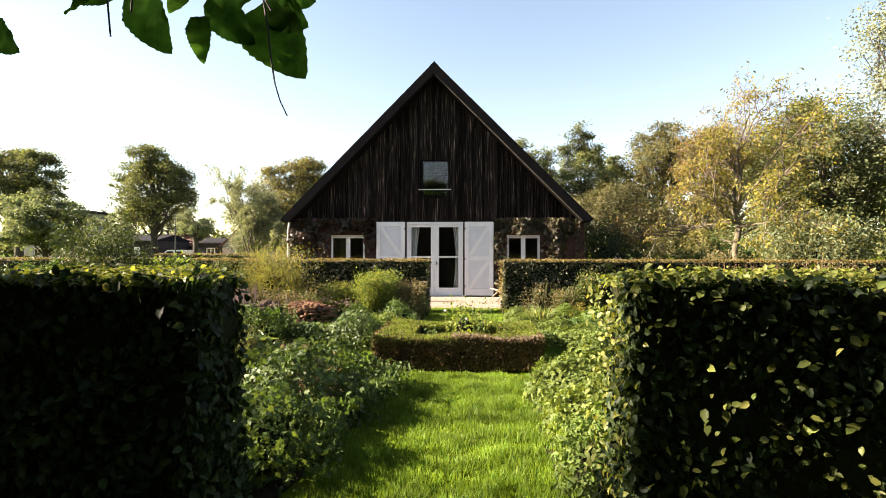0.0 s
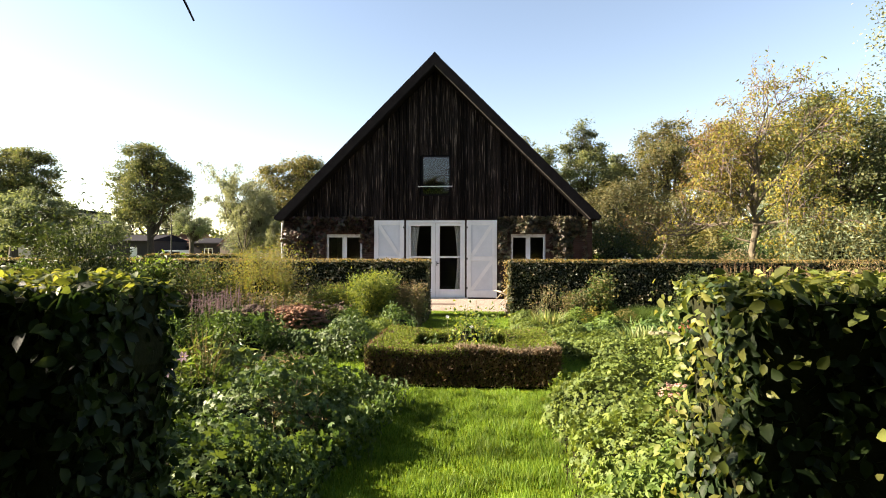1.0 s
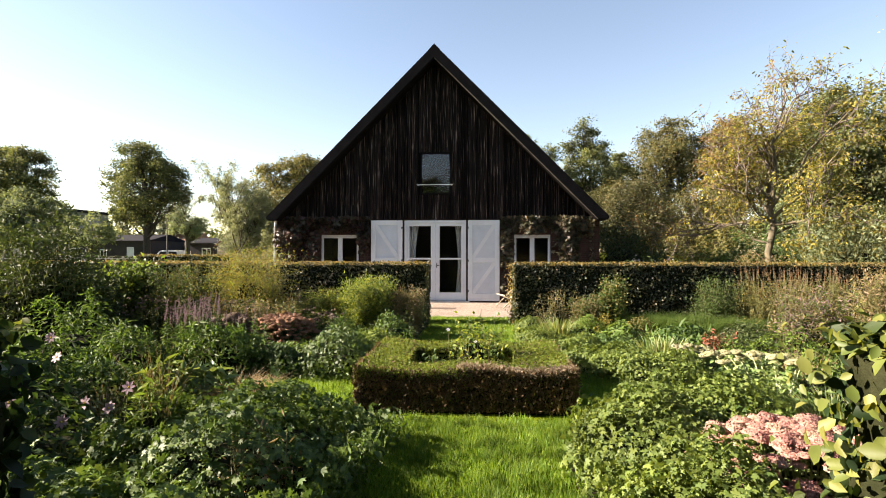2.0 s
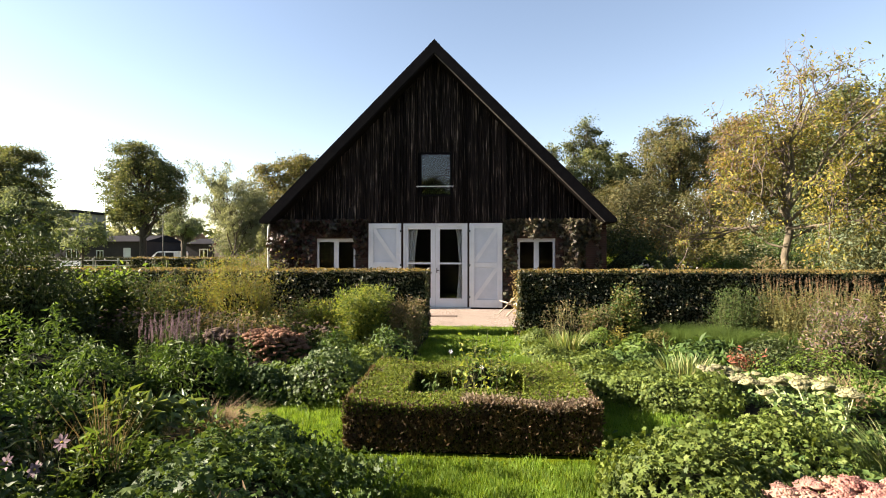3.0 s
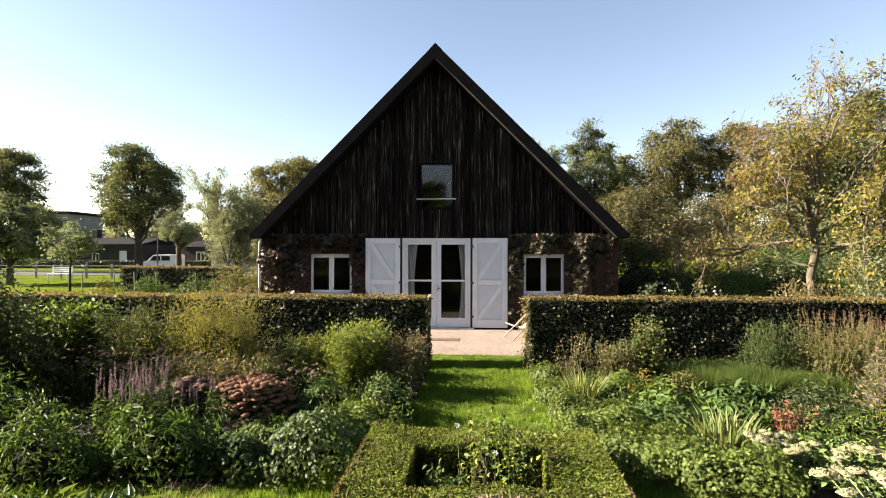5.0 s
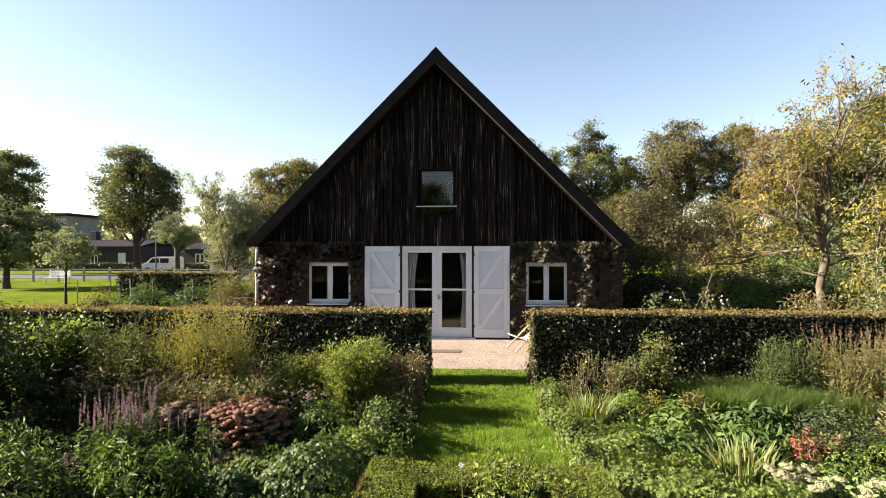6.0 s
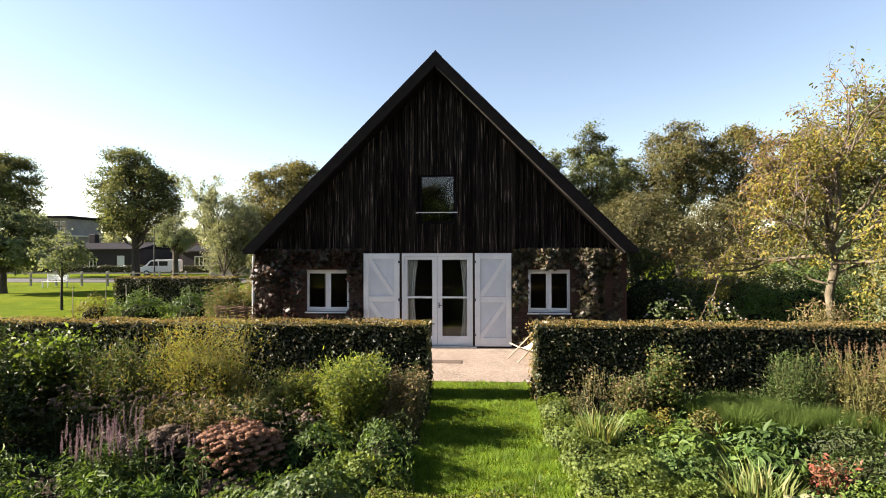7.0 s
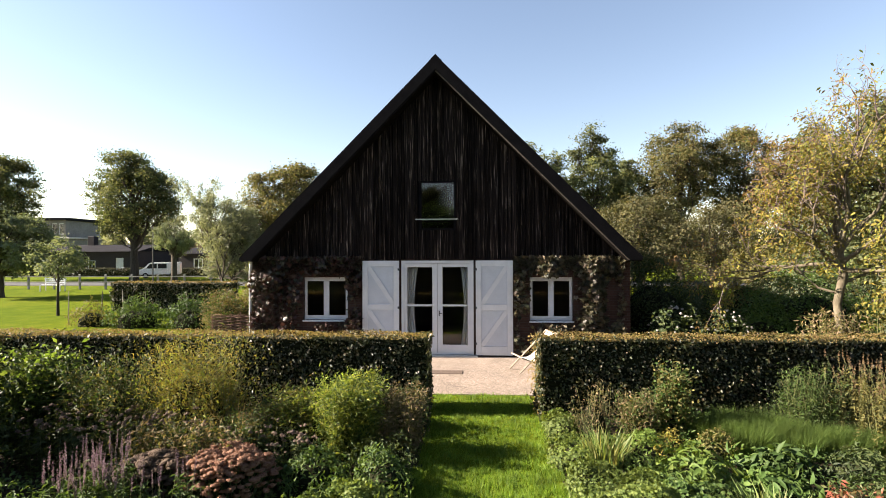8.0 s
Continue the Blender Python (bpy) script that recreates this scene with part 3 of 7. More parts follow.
for a, b, lo, hi in ((XC - HALF + 0.1, LOFT[0], WALL_TOP, None), (LOFT[0], LOFT[1], WALL_TOP, LOFT[2]), (LOFT[0], LOFT[1], LOFT[3], None), (LOFT[1], XC + HALF - 0.1, WALL_TOP, None)):
    house_part("gable_backing", prism(gable_piece(a, b, lo, hi), 0.02, 0.16), "barge")
house_part("gable_backing", prism(gable_piece(XC - HALF + 0.1, XC + HALF - 0.1, WALL_TOP), BACK - 0.3, BACK - 0.1), "barge")

# roof: two slabs, ridge, barge boards with a thin edge strip, soffit
for side in (-1, 1):
    ex, ez = XC + side * EAVE_X, EAVE_Z
    house_part("roof", prism([(XC, RIDGE_Z - 0.02), (ex, ez), (ex, ez - 0.12), (XC + side * (EAVE_X - 0.26), ez - 0.12), (XC, RIDGE_Z - 0.38)], FRONT + 0.05, BACK + 0.4), "roof", label="dark roof slope")
    house_part("barge_board", prism([(XC, RIDGE_Z), (ex + side * 0.02, ez - 0.02), (ex + side * 0.02, ez - 0.10), (ex - side * 0.27, ez - 0.10), (XC, RIDGE_Z - 0.36)], FRONT, FRONT + 0.05), "barge", label="broad black barge board")
    # lit colour on the right strip, shaded colour on the left one
    house_part("barge_trim", prism([(XC, RIDGE_Z - 0.365), (ex - side * 0.275, ez - 0.10), (ex - side * 0.305, ez - 0.10), (XC, RIDGE_Z - 0.395)], FRONT + 0.025, FRONT + 0.055), "trim" if side > 0 else "barge", label="thin edge strip, coloured sunlit on the right and shaded on the left")
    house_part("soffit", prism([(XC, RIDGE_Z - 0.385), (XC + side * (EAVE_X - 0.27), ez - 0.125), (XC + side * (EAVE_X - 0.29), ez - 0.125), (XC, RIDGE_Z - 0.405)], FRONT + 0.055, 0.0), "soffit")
house_part("ridge_cap", prism([(XC - 0.16, RIDGE_Z - 0.14), (XC, RIDGE_Z + 0.025), (XC + 0.16, RIDGE_Z - 0.14), (XC, RIDGE_Z - 0.03)], FRONT + 0.02, BACK + 0.42), "roof")

# vertical boards of the gable, uneven in width and depth
x = XC - HALF + 0.06
while x < XC + HALF - 0.1:
    w = rng.uniform(0.062, 0.135)
    x1 = min(x + w, XC + HALF - 0.06)
    proud = rng.uniform(0.0, 1.0) ** 1.5 * 0.058
    spans = [(WALL_TOP + rng.uniform(-0.05, 0.02), None)]
    if LOFT[0] - 0.05 < (x + x1) / 2 < LOFT[1] + 0.05:
        spans = [(WALL_TOP + rng.uniform(-0.05, 0.02), LOFT[2] - 0.06), (LOFT[3] + 0.05, None)]
    for lo, hi in spans:
        pts = gable_piece(x + 0.004, x1 - 0.004, lo, hi)
        if max(p[1] for p in pts) - lo > 0.08:
            s = rng.uniform(-0.006, 0.006)
            pts = [(px + (s if pz > lo + 0.1 else 0), pz) for px, pz in pts]
            house_part("board", prism(pts, -0.012 - proud, 0.018), "boards")
    x = x1 + rng.uniform(0.0, 0.012)
# some narrow cover strips over the joints
for i in range(46):
    xs = XC + rng.uniform(-3.9, 4.2)
    if LOFT[0] - 0.1 < xs < LOFT[1] + 0.1:
        continue
    top = roof_under(xs) - 0.06
    lo = max(WALL_TOP, rng.uniform(WALL_TOP - 1.5, top - 1.0))
    if top - lo > 0.5:
        house_part("batten", boxed((xs - 0.017, xs + 0.017, -0.082, -0.03, lo, rng.uniform(lo + 0.45, top))), "boards")

# loft window: dark frame, pane, guard rail
lw = part("window", boxed((LOFT[0] + HX - 0.05, LOFT[1] + HX + 0.05, -0.055, 0.10, LOFT[3], LOFT[3] + 0.05), (LOFT[0] + HX - 0.05, LOFT[1] + HX + 0.05, -0.055, 0.10, LOFT[2] - 0.05, LOFT[2]),
                          (LOFT[0] + HX - 0.05, LOFT[0] + HX, -0.055, 0.10, LOFT[2], LOFT[3]), (LOFT[1] + HX, LOFT[1] + HX + 0.05, -0.055, 0.10, LOFT[2], LOFT[3])), "barge", house, "dark loft window with a guard rail")
part("pane", boxed((LOFT[0] + HX, LOFT[1] + HX, -0.01, -0.002, LOFT[2], LOFT[3])), "glass", lw).visible_shadow = False
rail = part("guard_rail", boxed((-0.38 + HX, 0.68 + HX, -0.17, -0.15, 3.445, 3.465), (-0.36 + HX, -0.34 + HX, -0.15, -0.05, 3.44, 3.47), (0.63 + HX, 0.65 + HX, -0.15, -0.05, 3.44, 3.47)), "zinc", lw, "thin zinc guard rail")


def casement(hole, y=0.085):
    """A white two-light window with panes and a sill."""
    x0, x1, z0, z1 = hole
    x0, x1 = x0 + HX, x1 + HX
    m = (x0 + x1) / 2
    win = part("window", boxed((x0, x1, y, y + 0.07, z1 - 0.055, z1), (x0, x1, y, y + 0.07, z0, z0 + 0.055), (x0, x0 + 0.04, y, y + 0.07, z0 + 0.055, z1 - 0.055),
                               (x1 - 0.04, x1, y, y + 0.07, z0 + 0.055, z1 - 0.055), (m - 0.036, m + 0.036, y, y + 0.07, z0 + 0.055, z1 - 0.055), bevel=0.004), "white", house, "white two-light casement window")
    for a, b in ((x0 + 0.04, m - 0.036), (m + 0.036, x1 - 0.04)):
        part("sash", boxed((a, b, y - 0.012, y + 0.03, z1 - 0.10, z1 - 0.055), (a, b, y - 0.012, y + 0.03, z0 + 0.055, z0 + 0.11), (a, a + 0.032, y - 0.012, y + 0.03, z0 + 0.11, z1 - 0.10),
                           (b - 0.032, b, y - 0.012, y + 0.03, z0 + 0.11, z1 - 0.10)), "white", win)
        part("pane", boxed((a + 0.032, b - 0.032, y + 0.008, y + 0.014, z0 + 0.11, z1 - 0.10)), "glass", win).visible_shadow = False
    part("sill", boxed((x0 - 0.02, x1 + 0.02, -0.035, y, z0 - 0.04, z0 - 0.002), bevel=0.006), "white", win)


casement(WIN_L)
casement(WIN_R)

# french doors
d0, d1, dz0, dz1 = DOOR[0] + HX, DOOR[1] + HX, DOOR[2], DOOR[3]
df = part("door_frame", boxed((d0, d1, -0.03, 0.12, dz1 - 0.07, dz1), (d0, d0 + 0.07, -0.03, 0.12, dz0, dz1 - 0.07), (d1 - 0.07, d1, -0.03, 0.12, dz0, dz1 - 0.07), bevel=0.004), "white", house, "white door frame")
part("threshold", boxed((d0 - 0.1, d1 + 0.1, -0.16, 0.12, -0.03, 0.055), bevel=0.008), "render_pale", df, "pale stone threshold")
mid = (d0 + d1) / 2
for side, a, b in ((-1, d0 + 0.07, mid - 0.004), (1, mid + 0.004, d1 - 0.07)):
    wide_in, wide_out = 0.125, 0.075
    l = a + (wide_out if side < 0 else wide_in)
    r = b - (wide_in if side < 0 else wide_out)
    door = part("door", boxed((a, l, 0.0, 0.05, 0.06, dz1 - 0.075), (r, b, 0.0, 0.05, 0.06, dz1 - 0.075), (l, r, 0.0, 0.05, 0.06, 0.30), (l, r, 0.0, 0.05, dz1 - 0.165, dz1 - 0.075),
                             (l, r, 0.0, 0.05, 1.265, 1.315), bevel=0.004), "white", house, "white glazed french door leaf")
    for z0, z1 in ((0.30, 1.265), (1.315, dz1 - 0.165)):
        part("pane", boxed((l, r, 0.022, 0.028, z0, z1)), "glass", door).visible_shadow = False
    if side > 0:
        part("door_handle", boxed((a + 0.03, a + 0.055, -0.02, 0.0, 1.02, 1.16), (a + 0.035, a + 0.11, -0.05, -0.03, 1.08, 1.10), (a + 0.035, a + 0.05, -0.03, -0.02, 1.08, 1.10)), "dark_metal", door, "dark lever handle")


def shutter(x0, x1, side):
    """A ledged and braced shutter, folded back on the wall; side: which way its braces lean."""
    x0, x1 = x0 + HX, x1 + HX
    z0, z1, y = 0.06, 2.42, -0.05
    sh = part("shutter", boxed((x0 + 0.002, x1 - 0.002, y, y + 0.03, z0 + 0.002, z1 - 0.002)), "shutter_panel", house, "white painted plank shutter with diagonal braces")
    f = 0.135
    rails = [(z1 - 0.14, z1), (1.18, 1.32), (z0, z0 + 0.22)]
    part("frame", boxed(*[(x0 + f, x1 - f, y - 0.036, y, a, b) for a, b in rails], (x0, x0 + f, y - 0.038, y, z0, z1), (x1 - f, x1, y - 0.038, y, z0, z1), bevel=0.006), "white", sh)
    for lo, hi in ((z0 + 0.22, 1.18), (1.32, z1 - 0.14)):
        a, b = x0 + f, x1 - f
        w = 0.07
        if side > 0:
            pts = [(a, lo), (a + w, lo), (b, hi - w * 1.2), (b, hi), (b - w, hi), (a, lo + w * 1.2)]
        else:
            pts = [(b, lo), (b, lo + w * 1.2), (a + w, hi), (a, hi), (a, hi - w * 1.2), (b - w, lo)]
        part("brace", prism(pts, y - 0.034, y), "white", sh)
    edge = x1 if side < 0 else x0
    for z in (0.35, 1.24, 2.2):
        part("hinge", boxed((edge - 0.03, edge + 0.03, y - 0.052, y - 0.038, z - 0.03, z + 0.03)), "dark_metal", sh)


shutter(-1.745, -0.815, -1)
shutter(1.115, 2.035, 1)


def curtain(x0, x1, gather, name="curtain"):
    """A hanging curtain with folds, drawn to one side."""
    nx, nz = 24, 8
    V, F = [], []
    for j in range(nz):
        t = j / (nz - 1)
        z = 2.3 - t * 2.15
        for i in range(nx):
            s = i / (nx - 1)
            w = 1.0 - 0.35 * math.sin(t * math.pi) * gather
            V.append((x0 + (x1 - x0) * s * w, 0.20 + 0.03 * math.sin(s * 26 + t), z))
    for j in range(nz - 1):
        for i in range(nx - 1):
            F.append((j * nx + i, j * nx + i + 1, (j + 1) * nx + i + 1, (j + 1) * nx + i))
    ob = cloud(name, V, F, "curtain", smooth=True)
    ob.modifiers.new("thick", 'SOLIDIFY').thickness = 0.004
    return tagged(ob, "white linen curtain drawn aside behind the glass", "curtain", "curtains of the french doors")


curtain(-0.66, -0.36, 1.0)
curtain(0.98, 0.72, 1.0)

# rainwater pipe at the corner
V, F = tube([(-4.66 + HX, -0.07, 0.05), (-4.66 + HX, -0.07, 2.2), (-4.60 + HX, -0.16, 2.42)], [0.037, 0.037, 0.037], 8)
cloud("drainpipe", V, F, "zinc", house, "grey zinc rainwater pipe", smooth=True)


# climbing vine on the brick
def vine(x0, x1, holes, n, mat, label):
    v = thing("climbing_vine", (x0 + x1) / 2, -0.02, 0.0, label, "vine", "vines on the front wall")
    ox = (x0 + x1) / 2
    m = n * 5
    P = np.stack([rng.uniform(x0, x1, m), np.zeros(m), rng.uniform(0.1, 2.52, m)], 1)
    lump = np.array([noise.noise(Vector((p[0] * 1.9, 3.0, p[2] * 1.9))) for p in P])
    # thickest along the top, at the house's corner and up beside the shutter; thin under and between
    outer = np.abs(P[:, 0]) > 3.72
    thick = np.where(P[:, 2] > 2.08, 1.0, np.where(outer, 0.85, np.where(np.abs(P[:, 0]) < 2.35, 0.75, 0.30)))
    keep = ((lump * 0.9 + 0.5 > rng.uniform(0, 1, m)) | (P[:, 2] > 2.2)) & (rng.uniform(0, 1, m) < thick)
    for h in holes:
        keep &= ~((P[:, 0] > h[0] - 0.02) & (P[:, 0] < h[1] + 0.02) & (P[:, 2] > h[2] - 0.06) & (P[:, 2] < h[3] + 0.03))
    P = P[keep][:n]
    lump = lump[keep][:n]
    P[:, 1] = -0.03 - np.clip(0.17 + lump * 0.30, 0.03, 0.42) * rng.uniform(0.2, 1, len(P))
    P[:, 0] -= ox
    P[:, 1] += 0.02
    N = np.array([-0.2, -0.7, 0.35]) + rng.normal(size=P.shape) * 0.85
    lv, lf = leaves(P, N, rng.uniform(0.075, 0.15, len(P)), 0.95, 0.12, 0.25, axis=(0, -0.2, -1.3), spread=0.7, shape="lobed")
    cloud("vine_leaves", lv, lf, mat, v)
    pieces = []
    for i in range(22):
        xs = rng.uniform(x0 + 0.1, x1 - 0.1) - ox
        pts, z = [], 0.0
        while z < 2.35:
            pts.append((xs, -0.02, z))
            z += 0.22
            xs += rng.uniform(-0.13, 0.13)
        ok = pts if not any(h[0] - 0.1 < p[0] + ox < h[1] + 0.1 for p in pts for h in holes) else []
        if len(ok) > 2:
            pieces.append(tube(ok, np.linspace(0.014, 0.006, len(ok)), 5))
    for V, F in pieces:
        cloud("vine_stem", V, F, "bark", v)


vine(-4.62, -1.78, [WIN_L], 3700, "vine", "climbing vine with dark red leaves around the window")
vine(2.07, 4.72, [WIN_R], 3300, "vine_green", "climbing vine with browning green leaves around the window")


# deck chair on the gravel
def deck_chair(x, y):
    ch = thing("deck_chair", x, y, 0.018, "folding deck chair with a cream canvas sling", "chair")
    bar = lambda p, q: tube([p, q], [0.016, 0.016], 6)
    for s in (-0.27, 0.27):
        V, F = bar((-0.44, s, 0.02), (0.44, s, 0.84))
        cloud("back_rail", V, F, "wood", ch)
        V, F = bar((-0.38, s * 0.9, 0.36), (0.48, s * 0.9, 0.02))
        cloud("seat_rail", V, F, "wood", ch)
    for p in ((0.44, 0.84), (-0.38, 0.36), (0.46, 0.03)):
        V, F = bar((p[0], -0.29, p[1]), (p[0], 0.29, p[1]))
        cloud("crossbar", V, F, "wood", ch)
    nu, V, F = 12, [], []
    for i in range(nu):
        t = i / (nu - 1)
        px, pz = 0.44 - 0.82 * t, 0.84 * (1 - t) + 0.36 * t - 0.30 * math.sin(t * math.pi) ** 1.1
        V += [(px, -0.24, pz), (px, 0.24, pz)]
    for i in range(nu - 1):
        F.append((2 * i, 2 * i + 1, 2 * i + 3, 2 * i + 2))
    sl = cloud("sling", V, F, "canvas", ch, "sagging cream canvas", smooth=True)
    sl.modifiers.new("thick", 'SOLIDIFY').thickness = 0.006
    return ch


deck_chair(2.36, -1.5).rotation_euler = (0, 0, radians(18))
# thin flat rectangle on the gravel, darker and browner than the stones
tagged(part("doormat", boxed((0.14, 0.82, -1.86, -1.56, 0.018, 0.03), bevel=0.004), "mat"), "thin dark brown rectangle lying on the gravel", "doormat")


def wattle_panel(x, y, w, h):
    """A low woven fence: upright stakes with rods that pass before and behind them."""
    t = thing("wattle_fence", x, y, 0, "low woven fence of brown willow rods beside the house", "fence")
    n = 5
    for i in range(n):
        V, F = tube([(w * i / (n - 1), 0, -0.02), (w * i / (n - 1), 0.0, h + rng.uniform(0.02, 0.1))], [0.014, 0.011], 6)
        cloud("stake", V, F, "wattle", t)
    for k in range(int(h / 0.032)):
        z = 0.03 + k * 0.032
        pts = [(w * s / 16 - 0.03, 0.022 * math.cos(math.pi * (s / 4 + k)), z + rng.normal(0, 0.004)) for s in range(17)]
        V, F = tube(pts, [0.011] * 17, 5)
        cloud("rod", V, F, "wattle", t)


wattle_panel(-5.3, -0.75, 0.95, 1.12)


# ---- hedges ----
def hedge(name, x0, x1, y0, y1, h, label, leaf, density, mats, faces, top_mat=None, shape="plain", group="clipped hedges", wobble=0.03, stray=0.0, end=None):
    """A clipped hedge: a solid core coloured as inner shade under a skin of leaves. faces: which sides carry leaves."""
    cx, cy = (x0 + x1) / 2, (y0 + y1) / 2
    hd = thing(name, cx, cy, 0.0, label, "hedge", group)
    hx, hy = (x1 - x0) / 2, (y1 - y0) / 2
    inset = leaf * 1.1
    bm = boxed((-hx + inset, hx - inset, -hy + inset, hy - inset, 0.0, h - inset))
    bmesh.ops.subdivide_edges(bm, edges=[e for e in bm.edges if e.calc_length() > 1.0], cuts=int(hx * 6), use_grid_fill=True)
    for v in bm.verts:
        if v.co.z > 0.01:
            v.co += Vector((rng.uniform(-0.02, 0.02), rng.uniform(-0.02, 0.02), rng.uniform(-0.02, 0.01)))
    part("shade_mass", bm, "inner", hd)
    sides = {"front": (2 * hx * h, (0, -1, 0)), "back": (2 * hx * h, (0, 1, 0)), "left": (2 * hy * h, (-1, 0, 0)), "right": (2 * hy * h, (1, 0, 0)), "top": (4 * hx * hy, (0, 0, 1))}
    for mat in mats:
        allP, allN = [], []
        for f in faces:
            if f == "top" and top_mat:
                continue
            area, nrm = sides[f]
            n = int(area * density / len(mats) * (0.35 if f == "back" else 1.0))
            P = np.stack([rng.uniform(-hx, hx, n), rng.uniform(-hy, hy, n), rng.uniform(0.0, h, n)], 1)
            k = int(np.argmax(np.abs(nrm)))
            lim = (hx, hy, h)[k]
            wave = wobble * (np.sin(P[:, (k + 1) % 3] * 5.1 + P[:, (k + 2) % 3] * 3.3) + np.sin(P[:, (k + 1) % 3] * 11.7 - P[:, (k + 2) % 3] * 8.1) * 0.6)
            P[:, k] = (np.sign(nrm[k]) if k < 2 else 1) * (lim - inset * 1.2 * rng.uniform(0, 1, n) ** 1.3 + wave * 0.7 - wobble * 0.6)
            allP.append(P)
            allN.append(np.tile(np.asarray(nrm, float), (n, 1)))
        P, N = np.concatenate(allP), np.concatenate(allN)
        N = N + rng.normal(size=N.shape) * 0.5 + np.array([0, 0, 0.25])
        V, F = leaves(P, N, rng.uniform(0.6, 1.25, len(P)) * leaf, 0.66, 0.22, 0.2, axis=(0, 0, -0.7), shape=shape)
        cloud("leaves", V, F, mat, hd)
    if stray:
        # leaves that stand off the clipped face, sunlight put into their lighter colour
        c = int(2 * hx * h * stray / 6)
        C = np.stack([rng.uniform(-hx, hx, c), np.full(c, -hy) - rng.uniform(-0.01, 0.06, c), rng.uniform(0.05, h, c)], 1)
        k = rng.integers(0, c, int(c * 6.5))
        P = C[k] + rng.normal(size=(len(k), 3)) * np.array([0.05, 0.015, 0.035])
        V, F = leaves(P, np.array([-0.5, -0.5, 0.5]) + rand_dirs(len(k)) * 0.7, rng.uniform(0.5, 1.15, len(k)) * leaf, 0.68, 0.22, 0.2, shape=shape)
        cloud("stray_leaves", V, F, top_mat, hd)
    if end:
        # the end of the hedge, in the lighter leaf colour that stands for sunlight
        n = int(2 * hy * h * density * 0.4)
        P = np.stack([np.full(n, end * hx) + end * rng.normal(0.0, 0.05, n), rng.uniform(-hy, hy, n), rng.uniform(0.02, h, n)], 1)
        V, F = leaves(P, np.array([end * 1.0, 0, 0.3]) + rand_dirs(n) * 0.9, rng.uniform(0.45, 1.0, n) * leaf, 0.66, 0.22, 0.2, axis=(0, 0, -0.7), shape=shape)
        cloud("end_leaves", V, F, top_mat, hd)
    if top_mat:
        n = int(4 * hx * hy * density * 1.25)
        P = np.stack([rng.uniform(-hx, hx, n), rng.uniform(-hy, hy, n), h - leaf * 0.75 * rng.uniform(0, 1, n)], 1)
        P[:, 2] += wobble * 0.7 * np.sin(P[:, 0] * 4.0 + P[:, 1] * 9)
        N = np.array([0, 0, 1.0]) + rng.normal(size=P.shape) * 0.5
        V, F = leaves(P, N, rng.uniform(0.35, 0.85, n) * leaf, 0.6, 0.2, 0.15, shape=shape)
        cloud("top_leaves", V, F, top_mat, hd, "clipped top leaves with sunlight in their colour")
    return hd


hedge("clipped_hedge", -11.0, 0.36, -4.57, -3.95, 1.27, "long clipped hornbeam hedge with sunlight coloured into its brownish top", 0.052, 1500, ["hedge"], ["front", "right", "back"], "hedge_sunlit")
hedge("clipped_hedge", 2.09, 13.0, -4.57, -3.95, 1.27, "long clipped hornbeam hedge beside the lawn passage", 0.052, 1500, ["hedge"], ["front", "left", "back"], "hedge_sunlit", end=-1)
hedge("clipped_hedge", -4.2, 0.24, -14.0, -13.47, 1.335, "dark clipped beech hedge in shade at the garden entrance", 0.055, 2300, ["hedge_near"], ["front", "right", "back"], "hedge_near_sunlit", "oval", "entrance hedges", 0.035)
hedge("clipped_hedge", 2.07, 6.4, -14.0, -13.47, 1.335, "clipped beech hedge with sunlight coloured into its leaf edges at the entrance", 0.046, 2700, ["hedge_near"], ["front", "left", "back"], "hedge_near_sunlit", "oval", "entrance hedges", 0.035, stray=150, end=-1)


